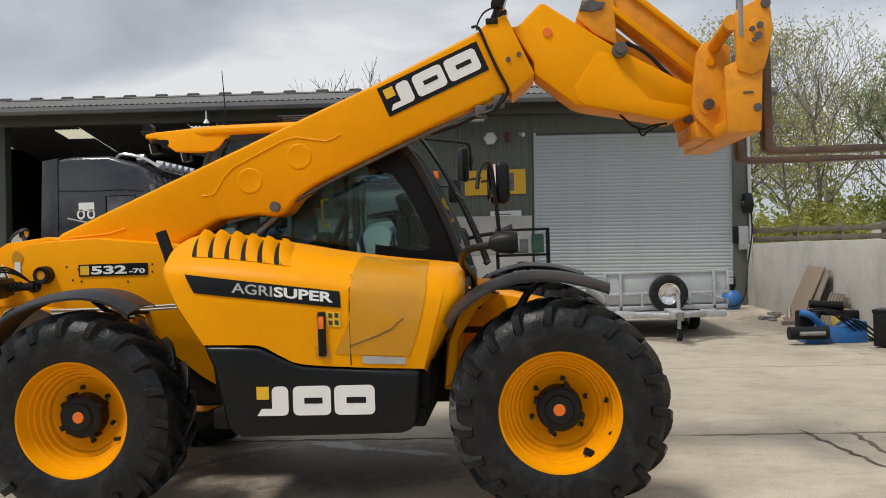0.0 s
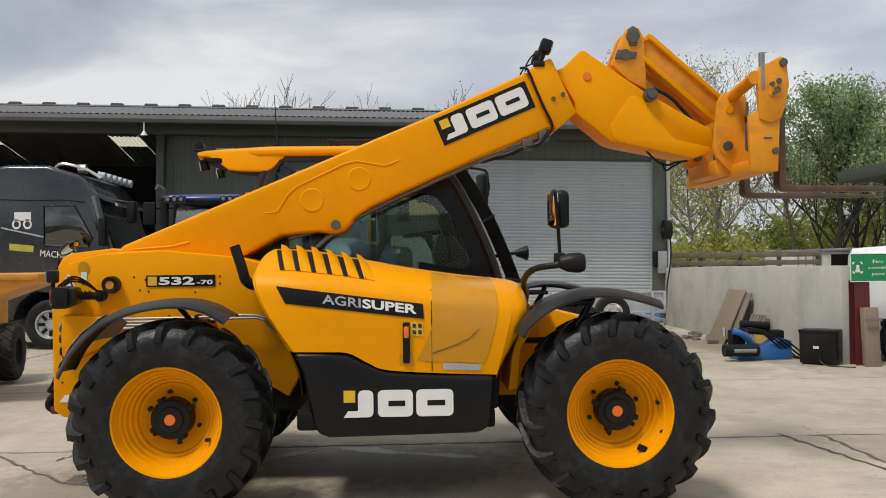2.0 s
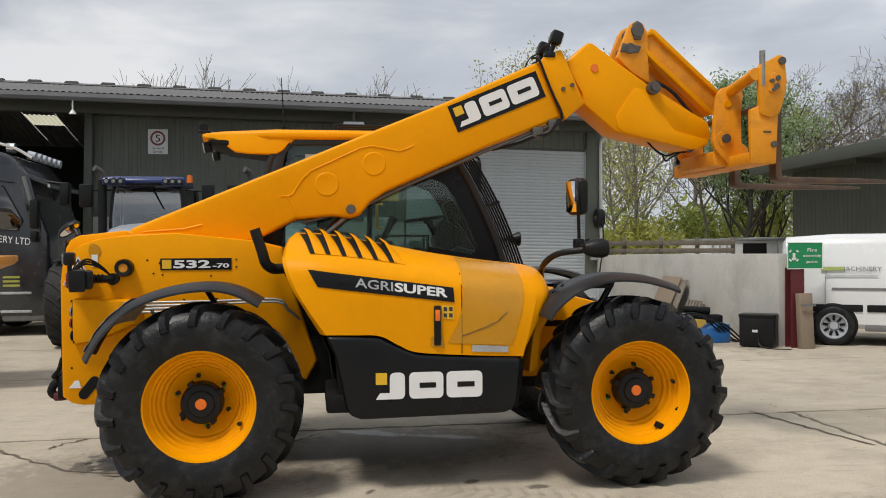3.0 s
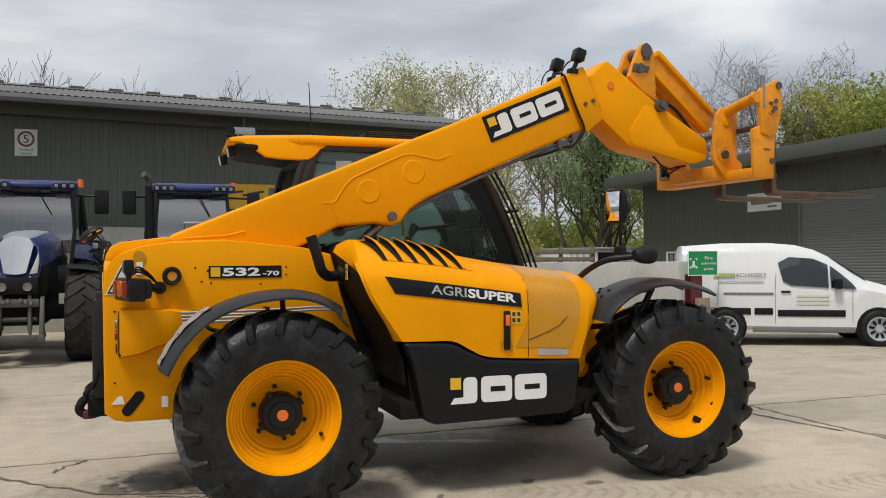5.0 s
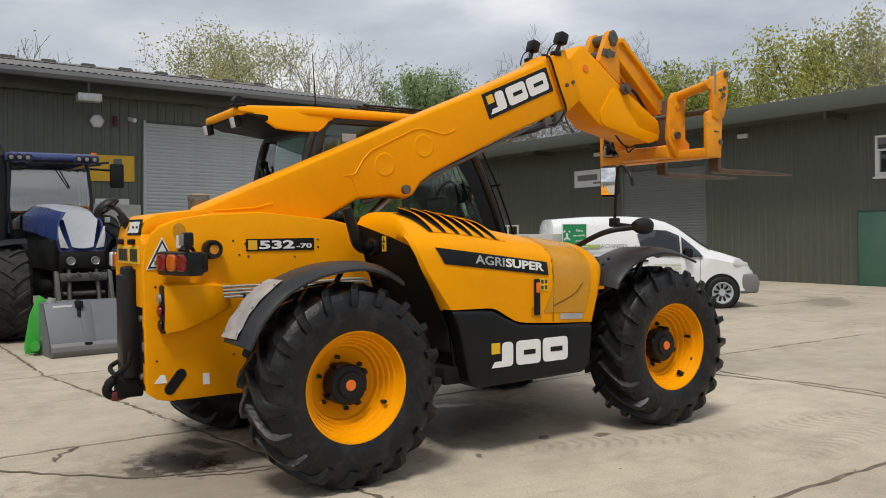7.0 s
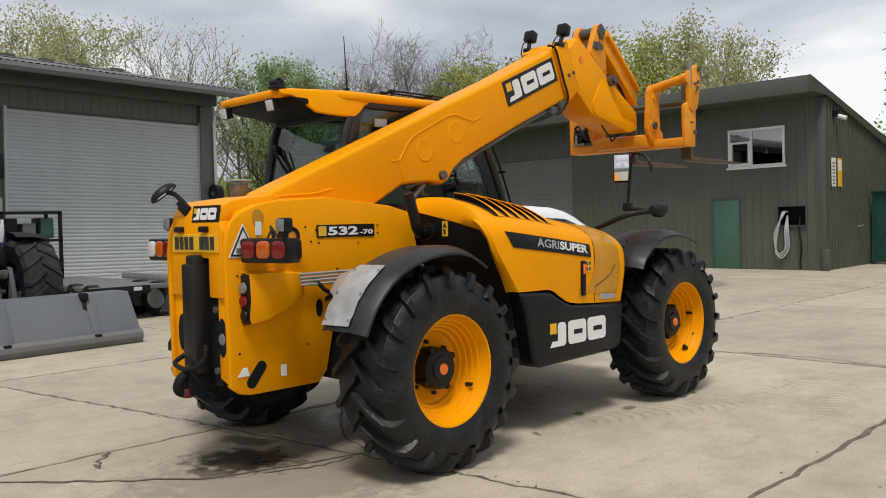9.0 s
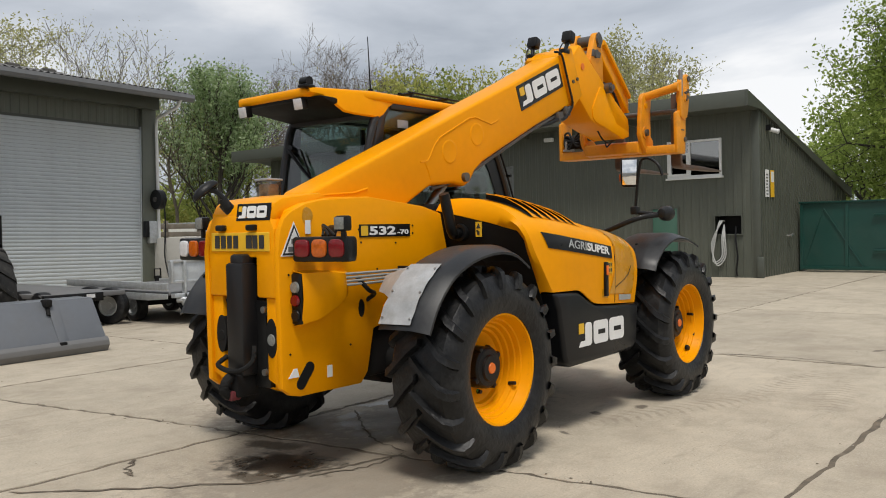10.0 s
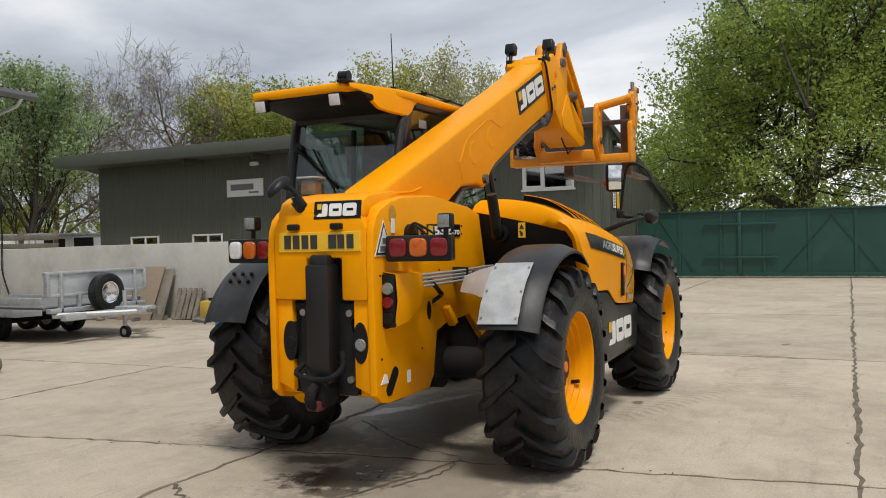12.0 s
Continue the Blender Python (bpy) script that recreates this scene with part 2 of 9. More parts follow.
    # the broad dark ellipses sit beneath the telehandler, the trailer and along the wall
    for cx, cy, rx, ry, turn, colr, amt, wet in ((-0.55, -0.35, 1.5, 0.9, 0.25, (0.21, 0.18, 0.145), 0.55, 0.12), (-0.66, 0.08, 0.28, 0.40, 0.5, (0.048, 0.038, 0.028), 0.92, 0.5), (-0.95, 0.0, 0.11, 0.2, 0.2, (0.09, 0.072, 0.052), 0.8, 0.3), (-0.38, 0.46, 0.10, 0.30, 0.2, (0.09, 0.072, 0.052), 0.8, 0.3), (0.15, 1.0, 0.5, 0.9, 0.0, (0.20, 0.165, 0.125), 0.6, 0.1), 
                                                 # the pale marks under the tank are a puddle's reflection painted into
                                                 # the colour
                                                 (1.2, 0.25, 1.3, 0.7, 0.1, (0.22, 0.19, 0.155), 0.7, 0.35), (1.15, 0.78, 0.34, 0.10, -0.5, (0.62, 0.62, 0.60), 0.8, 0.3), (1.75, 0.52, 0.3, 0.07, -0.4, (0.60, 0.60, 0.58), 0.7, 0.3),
                                                 (0.55, 0.7, 0.22, 0.07, 0.4, (0.56, 0.56, 0.54), 0.6, 0.2), (1.70, -0.84, 0.07, 0.045, 0.6, (0.10, 0.085, 0.07), 0.8, 0.0), (2.11, -1.02, 0.09, 0.05, 0.2, (0.11, 0.09, 0.07), 0.8, 0.0),
                                                 (1.9, 2.9, 0.3, 0.12, 0.2, (0.15, 0.125, 0.10), 0.6, 0.0), (6.2, -1.9, 0.12, 0.05, -0.3, (0.12, 0.10, 0.08), 0.7, 0.0), (1.02, -0.96, 0.06, 0.03, 1.0, (0.10, 0.085, 0.07), 0.8, 0.0),
                                                 (13.5, 4.2, 1.4, 0.5, 0.6, (0.17, 0.145, 0.12), 0.6, 0.2), (5.2, 10.0, 2.2, 2.0, 0.0, (0.24, 0.205, 0.165), 0.6, 0.0), (7.2, 9.5, 0.5, 4.0, 0.0, (0.20, 0.17, 0.13), 0.6, 0.0)):
        mp = n.new("ShaderNodeMapping")
        mp.vector_type = "TEXTURE"
        mp.inputs["Location"].default_value = (cx, cy, 0)
        mp.inputs["Rotation"].default_value = (0, 0, turn)
        mp.inputs["Scale"].default_value = (rx, ry, 1)
        l.new(g.outputs["Position"], mp.inputs["Vector"])
        ln = n.new("ShaderNodeVectorMath")
        ln.operation = "LENGTH"
        l.new(mp.outputs["Vector"], ln.inputs[0])
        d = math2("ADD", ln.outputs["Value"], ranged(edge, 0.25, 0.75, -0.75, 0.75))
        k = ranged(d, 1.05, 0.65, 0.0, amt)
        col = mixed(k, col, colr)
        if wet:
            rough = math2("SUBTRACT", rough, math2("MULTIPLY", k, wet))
    # dusty prints of a lugged tyre, fading out along bent strips
    for cx, cy, rx, ry, turn, lean in ((2.15, -1.28, 1.25, 0.20, -0.42, 5.0), (3.75, -1.68, 0.95, 0.20, -0.12, -5.0), (3.4, -2.15, 0.9, 0.18, 0.15, 5.0)):
        mp = n.new("ShaderNodeMapping")
        mp.vector_type = "TEXTURE"
        mp.inputs["Location"].default_value = (cx, cy, 0)
        mp.inputs["Rotation"].default_value = (0, 0, turn)
        mp.inputs["Scale"].default_value = (rx, ry, 1)
        l.new(g.outputs["Position"], mp.inputs["Vector"])
        ln = n.new("ShaderNodeVectorMath")
        ln.operation = "LENGTH"
        l.new(mp.outputs["Vector"], ln.inputs[0])
        sp = n.new("ShaderNodeSeparateXYZ")
        l.new(mp.outputs["Vector"], sp.inputs[0])
        arg = math2("ADD", math2("MULTIPLY", sp.outputs["X"], rx * 6.283 / 0.105), math2("MULTIPLY", math2("ABSOLUTE", sp.outputs["Y"], 0.0), lean))
        band = math2("ADD", math2("SINE", arg, 0.0), ranged(edge, 0.3, 0.7, -1.0, 1.0))
        k = math2("MULTIPLY", ranged(band, 0.2, 1.0, 0.0, 0.42), ranged(ln.outputs["Value"], 1.0, 0.55, 0.0, 1.0))
        col = mixed(k, col, (0.245, 0.205, 0.155))
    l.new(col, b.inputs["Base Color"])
    l.new(rough, b.inputs["Roughness"])
    bp = n.new("ShaderNodeBump")
    bp.inputs["Strength"].default_value = 0.5
    bp.inputs["Distance"].default_value = 0.008
    l.new(noise_at(45.0, 6.0, 0.7), bp.inputs["Height"])
    l.new(bp.outputs["Normal"], b.inputs["Normal"])
    return m


CONCRETE = yard_concrete("yard_concrete")
WALL_CONC = material("cast_concrete_wall", (0.50, 0.49, 0.455), 0.85, vary=0.10, scale=1.2, bump=0.3, bump_scale=40, dirt=(0.24, 0.23, 0.20), dirt_amount=0.55, dirt_scale=0.9, spec=0.3)
CLAD = material("olive_steel_cladding", (0.128, 0.139, 0.112), 0.5, vary=0.12, scale=0.8, dirt=(0.14, 0.14, 0.115), dirt_amount=0.35, dirt_scale=1.0)
CLAD_R = material("green_grey_cladding", (0.084, 0.092, 0.072), 0.5, vary=0.10, scale=0.8, dirt=(0.10, 0.105, 0.085), dirt_amount=0.3, dirt_scale=1.0)
TRIM = material("dark_green_trim", (0.075, 0.083, 0.068), 0.45, vary=0.08)
ROOFING = material("fibre_cement_roof", (0.15, 0.148, 0.146), 0.85, vary=0.2, scale=1.5, dirt=(0.24, 0.235, 0.225), dirt_amount=0.5, dirt_scale=2.5, bump=0.3)
RIDGE = material("weathered_ridge_tile", (0.055, 0.052, 0.048), 0.9, vary=0.3, scale=4)
SHUTTER = material("roller_shutter_grey", (0.52, 0.56, 0.575), 0.4, vary=0.05, scale=1.0, dirt=(0.36, 0.38, 0.38), dirt_amount=0.35, dirt_scale=1.2)
SHUTTER_R = material("roller_shutter_dark", (0.155, 0.165, 0.16), 0.45, vary=0.06, scale=1.0)
GREEN_DOOR = material("green_painted_door", (0.05, 0.13, 0.09), 0.5, vary=0.12, scale=2, dirt=(0.10, 0.15, 0.12), dirt_amount=0.4)
GREEN_GATE = material("green_painted_hoarding", (0.008, 0.056, 0.044), 0.4, vary=0.12, scale=1.2, dirt=(0.03, 0.075, 0.06), dirt_amount=0.5, dirt_scale=1.5)
WHITE_FRAME = material("white_upvc", (0.74, 0.75, 0.74), 0.35, vary=0.04, dirt=(0.5, 0.5, 0.47), dirt_amount=0.3)
WOOD = material("weathered_plywood", (0.26, 0.20, 0.145), 0.8, vary=0.22, scale=3.0, dirt=(0.13, 0.10, 0.075), dirt_amount=0.5, stretch=(6, 6, 1))
WOOD_GREY = material("grey_weathered_timber", (0.20, 0.175, 0.14), 0.85, vary=0.25, scale=4.0, dirt=(0.09, 0.08, 0.06), dirt_amount=0.5)
SIGN_GREEN = material("sign_green", (0.010, 0.26, 0.095), 0.4, vary=0.04)
SIGN_YELLOW = material("sign_yellow", (0.80, 0.47, 0.02), 0.45, vary=0.04)
RED_POST = material("red_oxide_steel", (0.11, 0.015, 0.02), 0.55, vary=0.2)
VAN_WHITE = material("van_white_paint", (0.74, 0.755, 0.76), 0.22, vary=0.02, coat=0.4, dirt=(0.55, 0.54, 0.50), dirt_amount=0.2)
BLUE = material("tractor_blue_paint", (0.016, 0.034, 0.145), 0.28, vary=0.06, coat=0.4, dirt=(0.10, 0.10, 0.12), dirt_amount=0.2)
SILVER = material("silver_grey_paint", (0.40, 0.43, 0.47), 0.32, vary=0.06, coat=0.3)
BUCKET = material("bucket_grey_paint", (0.130, 0.141, 0.158), 0.40, vary=0.08, scale=2, dirt=(0.14, 0.14, 0.14), dirt_amount=0.4)
GREEN_IMPL = material("implement_green", (0.05, 0.40, 0.05), 0.4, vary=0.08)
TRUCK = material("truck_black_paint", (0.020, 0.023, 0.028), 0.2, vary=0.1, coat=0.6, dirt=(0.07, 0.07, 0.07), dirt_amount=0.2)
DUMPER = material("dumper_orange_yellow", (0.72, 0.30, 0.035), 0.45, vary=0.12, dirt=(0.25, 0.15, 0.08), dirt_amount=0.6)
BLUE_TOOL = material("blue_implement_paint", (0.02, 0.15, 0.45), 0.4, vary=0.15, dirt=(0.08, 0.09, 0.1), dirt_amount=0.5)
SKYLIGHT = bpy.data.materials.new("translucent_roof_sheet")
SKYLIGHT.use_nodes = True
_t = SKYLIGHT.node_tree.nodes.new("ShaderNodeBsdfTranslucent")
_t.inputs["Color"].default_value = (0.50, 0.48, 0.35, 1)
SKYLIGHT.node_tree.links.new(_t.outputs[0], SKYLIGHT.node_tree.nodes["Material Output"].inputs["Surface"])
JOINT = material("dirt_filled_joint", (0.14, 0.115, 0.085), 0.95, vary=0.45, scale=9)
LINKAGE = material("dusty_linkage_steel", (0.09, 0.092, 0.080), 0.6, metal=0.2, vary=0.3, scale=9, dirt=(0.10, 0.09, 0.07), dirt_amount=0.6)
BARS = material("dark_print", (0.03, 0.03, 0.03), 0.5, vary=0.05)
PALE_SHEET = material("pale_galvanised_sheet", (0.50, 0.53, 0.55), 0.45, metal=0.2, vary=0.12, scale=5, dirt=(0.35, 0.35, 0.33), dirt_amount=0.4)
BARS_GREY = material("grey_print", (0.16, 0.16, 0.16), 0.5, vary=0.05)


# ---- mesh helpers ----
def bevel_all(bm, offset, segments=2, limit=28):
    if offset <= 0:
        return
    bmesh.ops.remove_doubles(bm, verts=bm.verts, dist=1e-5)
    bm.normal_update()
    edges = [e for e in bm.edges if len(e.link_faces) == 2 and e.calc_face_angle(0) > radians(limit)]
    bmesh.ops.bevel(bm, geom=edges, offset=offset, segments=segments, affect="EDGES", profile=0.5, clamp_overlap=True)


def box(x0, x1, y0, y1, z0, z1, bev=0.0, seg=2):
    bm = bmesh.new()
    bmesh.ops.create_cube(bm, size=1.0)
    for v in bm.verts:
        v.co = Vector(((x0 + x1) / 2 + v.co.x * (x1 - x0), (y0 + y1) / 2 + v.co.y * (y1 - y0), (z0 + z1) / 2 + v.co.z * (z1 - z0)))
    bevel_all(bm, bev, seg)
    return bm


def prism(points, axis, a, b, bev=0.0, seg=2):
    """A polygon drawn in two axes, given depth from a to b along the third ('x': points are y, z; 'y': x, z; 'z': x, y)."""
    def put(u, v, w):
        return {"x": (w, u, v), "y": (u, w, v), "z": (u, v, w)}[axis]
    bm = bmesh.new()
    lo = [bm.verts.new(put(u, v, a)) for u, v in points]
    hi = [bm.verts.new(put(u, v, b)) for u, v in points]
    bm.faces.new(lo)
    bm.faces.new(hi[::-1])
    for i in range(len(points)):
        j = (i + 1) % len(points)
        bm.faces.new((lo[j], lo[i], hi[i], hi[j]))
    bmesh.ops.recalc_face_normals(bm, faces=bm.faces)
    bevel_all(bm, bev, seg)
    return bm


def lathe(profile, axis="y", steps=48, centre=(0, 0, 0), start=0.0, sweep=2 * math.pi):
    """Turns (radius, along) pairs round an axis through centre."""
    bm = bmesh.new()
    rings = []
    whole = abs(sweep - 2 * math.pi) < 1e-6
    count = steps if whole else steps + 1
    for r, h in profile:
        ring = []
        for i in range(count):
            a = start + sweep * i / steps
            u, v = r * math.cos(a), r * math.sin(a)
            p = {"x": (h, u, v), "y": (u, h, v), "z": (u, v, h)}[axis]
            ring.append(bm.verts.new((centre[0] + p[0], centre[1] + p[1], centre[2] + p[2])))
        rings.append(ring)
    for k in range(len(rings) - 1):
        for i in range(count if whole else count - 1):
            j = (i + 1) % count
            bm.faces.new((rings[k][i], rings[k][j], rings[k + 1][j], rings[k + 1][i]))
    bmesh.ops.remove_doubles(bm, verts=bm.verts, dist=1e-5)
    bmesh.ops.recalc_face_normals(bm, faces=bm.faces)
    return bm


def rod(p, q, r, r2=None, sides=14):
    """A closed round bar from p to q."""
    p, q = Vector(p), Vector(q)
    r2 = r if r2 is None else r2
    d = (q - p)
    bm = bmesh.new()
    bmesh.ops.create_cone(bm, cap_ends=True, segments=sides, radius1=r, radius2=r2, depth=d.length)
    m = Matrix.Translation((p + q) / 2) @ d.to_track_quat("Z", "Y").to_matrix().to_4x4()
    bmesh.ops.transform(bm, matrix=m, verts=bm.verts)
    return bm


def smooth_path(points, per=6):
    """A curve through the points (Catmull-Rom)."""
    pts = [Vector(p) for p in points]
    out = []
    for i in range(len(pts) - 1):
        p0, p1, p2, p3 = pts[max(i - 1, 0)], pts[i], pts[i + 1], pts[min(i + 2, len(pts) - 1)]
        for k in range(per):
            t = k / per
            out.append(0.5 * ((2 * p1) + (p2 - p0) * t + (2 * p0 - 5 * p1 + 4 * p2 - p3) * t * t + (3 * p1 - p0 - 3 * p2 + p3) * t ** 3))
    out.append(pts[-1])
    return out


def tube(points, r, sides=10, smooth=0, taper=1.0):
    pts = smooth_path(points, smooth) if smooth else [Vector(p) for p in points]
    bm = bmesh.new()
    rings = []
    up = Vector((0.31, 0.17, 0.93))
    for i, p in enumerate(pts):
        d = (pts[min(i + 1, len(pts) - 1)] - pts[max(i - 1, 0)]).normalized()
        u = d.cross(up).normalized()
        v = d.cross(u).normalized()
        rad = r * (1 + (taper - 1) * i / max(1, len(pts) - 1))
        rings.append([bm.verts.new(p + rad * (math.cos(a) * u + math.sin(a) * v)) for a in (2 * math.pi * k / sides for k in range(sides))])
    for a, b in zip(rings, rings[1:]):
        for k in range(sides):
            bm.faces.new((a[k], a[(k + 1) % sides], b[(k + 1) % sides], b[k]))
    bm.faces.new(rings[0][::-1])
    bm.faces.new(rings[-1])
    bmesh.ops.recalc_face_normals(bm, faces=bm.faces)
    return bm


def sheet(rows, thick=0.0):
    """A surface through a grid of points; thick gives it a back."""
    bm = bmesh.new()
    g = [[bm.verts.new(p) for p in row] for row in rows]
    for a, b in zip(g, g[1:]):
        for i in range(len(a) - 1):
            bm.faces.new((a[i], a[i + 1], b[i + 1], b[i]))
    bmesh.ops.remove_doubles(bm, verts=bm.verts, dist=1e-5)
    bmesh.ops.recalc_face_normals(bm, faces=bm.faces)
    if thick:
        bmesh.ops.solidify(bm, geom=bm.faces[:], thickness=thick)
    return bm


def merge(*parts):
    """Joins meshes of one piece into one."""
    out = bmesh.new()
    for bm in parts:
        me = bpy.data.meshes.new("tmp")
        bm.to_mesh(me)
        bm.free()
        out.from_mesh(me)
        bpy.data.meshes.remove(me)
    return out


def moved(bm, m):
    bmesh.ops.transform(bm, matrix=m, verts=bm.verts)
    return bm


def mesh_of(name, bm, mat, smooth=30):
    me = bpy.data.meshes.new(name)
    bm.normal_update()
    bm.to_mesh(me)
    bm.free()
    me.materials.append(mat)
    if smooth:
        me.shade_smooth()
        me.set_sharp_from_angle(angle=radians(smooth))
    return me


def part(name, bm, mat, parent, label="", smooth=30):
    ob = new(name, mesh_of(name, bm, mat, smooth))
    ob.parent = parent
    if label:
        ob["label"] = label
    return ob


def thing(name, label, category, group="", kind="", at=None):
    ob = new(name)
    ob.empty_display_size = 0.2
    if at is not None:
        ob.matrix_basis = at
    return tagged(ob, label, category, group, kind)


def solid(name, bm, mat, label, category, group="", kind="", at=None, smooth=30):
    ob = new(name, mesh_of(name, bm, mat, smooth))
    if at is not None:
        ob.matrix_basis = at
    return tagged(ob, label, category, group, kind)


def text_mesh(words, size, depth=0.002, bold=0.0, stretch=1.0, shear=0.0):
    """Lettering in the built-in font as a bmesh in the x, y plane, its lower left corner at the origin."""
    cu = bpy.data.curves.new("lettering", "FONT")
    cu.body, cu.size, cu.extrude, cu.offset, cu.shear = words, size, depth, bold, shear
    cu.resolution_u = 3
    ob = new("lettering", cu)
    me = bpy.data.meshes.new_from_object(ob)
    bm = bmesh.new()
    bm.from_mesh(me)
    bpy.data.meshes.remove(me)
    bpy.data.objects.remove(ob)
    bpy.data.curves.remove(cu)
    xs = [v.co.x for v in bm.verts] or [0]
    ys = [v.co.y for v in bm.verts] or [0]
    x0, y0 = min(xs), min(ys)
    for v in bm.verts:
        v.co.x = (v.co.x - x0) * stretch
        v.co.y -= y0
    return bm


def fit_text(words, width, height, depth=0.002, bold=0.0):
    """Lettering scaled to a width and height."""
    bm = text_mesh(words, 1.0, depth, bold)
    xs, ys = [v.co.x for v in bm.verts], [v.co.y for v in bm.verts]
    sx, sy = width / (max(xs) or 1), height / (max(ys) or 1)
    for v in bm.verts:
        v.co.x *= sx
        v.co.y *= sy
    return bm


def frame_at(origin, right, up):
    """The pose whose x runs along right, y along up, at origin."""
    x = Vector(right).normalized()
    z = x.cross(Vector(up)).normalized()
    y = z.cross(x)
    return Matrix.Translation(origin) @ Matrix((x, y, z)).transposed().to_4x4()

# ---- ground and yard ----
GRASS_GROUND = material("rough_grass_ground", (0.075, 0.095, 0.035), 0.95, vary=0.35, scale=0.4, dirt=(0.12, 0.10, 0.06), dirt_amount=0.5, dirt_scale=0.3)
bm = bmesh.new()
bmesh.ops.create_grid(bm, x_segments=8, y_segments=8, size=1500)
ground = solid("ground", bm, GRASS_GROUND, "rough grass and soil reaching to the horizon", "ground", kind="structure")
ground.location.z = -0.30


def gz(x, y):
    """The yard falls gently towards the long shed's side."""
    f = min(1.0, max(0.0, (16.0 - x) / 7.0))
    return -0.0105 * min(10.5, max(0.0, y - 1.5)) * f


bed_bm = bmesh.new()
bmesh.ops.create_grid(bed_bm, x_segments=62, y_segments=56, size=0.5)
for v in bed_bm.verts:
    x, y = 3 + v.co.x * 62, 6 + v.co.y * 56
    v.co = Vector((x, y, gz(x, y) - 0.0045))
yard_bed = solid("yard_bed", bed_bm, JOINT, "dirt-filled joints beneath the concrete yard slabs", "ground", kind="structure")
pavement = thing("pavement", "pale worn concrete yard cast in large cracked slabs", "concrete yard", kind="structure")

rng = random.Random(4)
COLS = [-21.5, -16.1, -10.7, -5.3, 0.05, 5.05, 10.1, 15.1, 20.2, 26.0, 31.0]
ROWS_Y = [-20.5, -16.9, -13.3, -9.8, -6.25, -2.65, 0.95, 4.6, 8.2, 11.8, 15.4, 19.0, 22.6, 26.2, 30.0]


def joint_x(c, y, r=0):
    """The joint between two columns; the one beside the rear axle runs askew, the next one steps aside."""
    x = COLS[c]
    if c == 5 and r >= 6:
        return 2.6
    if c == 4:
        x += -0.135 * (y + 1.5) if -6.5 < y < 5 else -0.135 * 6.5 * (1 if y > 0 else -0.7)
    return x


def wobble(a, b, n, amount, seed):
    """Points along a slab edge that has broken a little unevenly; both neighbours share them."""
    r = random.Random(seed)
    out = []
    for i in range(n):
        t = i / n
        k = 0 if i == 0 else amount * r.uniform(-1, 1)
        d = (Vector(b) - Vector(a)).normalized()
        out.append(Vector(a).lerp(Vector(b), t) + k * Vector((-d.y, d.x)))
    return out


for c in range(len(COLS) - 1):
    for r in range(len(ROWS_Y) - 1):
        y0, y1 = ROWS_Y[r], ROWS_Y[r + 1]
        q = [(joint_x(c, y0, r), y0), (joint_x(c + 1, y0, r), y0), (joint_x(c + 1, y1, r), y1), (joint_x(c, y1, r), y1)]
        near = 1 < c < 7 and 3 < r < 9
        n = 40 if near else 5
        am = 0.019
        low = wobble(q[0], q[1], n, am, c * 100 + r)
        right = wobble(q[1], q[2], n, am, 5000 + (c + 1) * 100 + r)
        top = wobble(q[3], q[2], n, am, c * 100 + r + 1)
        left = wobble(q[0], q[3], n, am, 5000 + c * 100 + r)
        loop = low + right + [Vector(q[2])] + top[:0:-1] + [Vector(q[3])] + left[:0:-1]
        cen = Vector(((q[0][0] + q[2][0]) / 2, (q[0][1] + q[2][1]) / 2))
        gap = 0.021
        loop = [p + (cen - p).normalized() * gap * rng.uniform(0.7, 1.5) for p in loop]
        bm = bmesh.new()
        tv = [bm.verts.new((p.x - cen.x, p.y - cen.y, gz(p.x, p.y))) for p in loop]
        lo_v = [bm.verts.new(((p.x - cen.x) * 1.0015, (p.y - cen.y) * 1.0015, gz(p.x, p.y) - 0.014)) for p in loop]
        mid_v = bm.verts.new((0, 0, gz(cen.x, cen.y)))
        for i in range(len(loop)):
            bm.faces.new((tv[i], tv[(i + 1) % len(loop)], mid_v))
        for i in range(len(loop)):
            j = (i + 1) % len(loop)
            bm.faces.new((tv[j], tv[i], lo_v[i], lo_v[j]))
        bmesh.ops.recalc_face_normals(bm, faces=bm.faces)
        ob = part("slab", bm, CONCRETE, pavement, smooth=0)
        ob.location = (cen.x, cen.y, rng.uniform(-0.002, 0.002))

# hairline cracks that broke across slabs, filled with dirt
def crack(points, width, seed):
    r = random.Random(seed)
    pts = []
    for a, b in zip(points, points[1:]):
        for i in range(9):
            p = Vector(a).lerp(Vector(b), i / 9)
            pts.append(p + Vector((r.uniform(-1, 1), r.uniform(-1, 1))) * 0.02)
    pts.append(Vector(points[-1]))
    bm = bmesh.new()
    prev = None
    for i, p in enumerate(pts):
        d = (pts[min(i + 1, len(pts) - 1)] - pts[max(i - 1, 0)]).normalized()
        w = width * r.uniform(0.4, 1.3) * (1 if 0 < i < len(pts) - 1 else 0.2)
        nrm = Vector((-d.y, d.x)) * w
        cur = (bm.verts.new((p.x + nrm.x, p.y + nrm.y, gz(p.x, p.y) + 0.0042)), bm.verts.new((p.x - nrm.x, p.y - nrm.y, gz(p.x, p.y) + 0.0042)))
        if prev:
            bm.faces.new((prev[0], prev[1], cur[1], cur[0]))
        prev = cur
    return bm


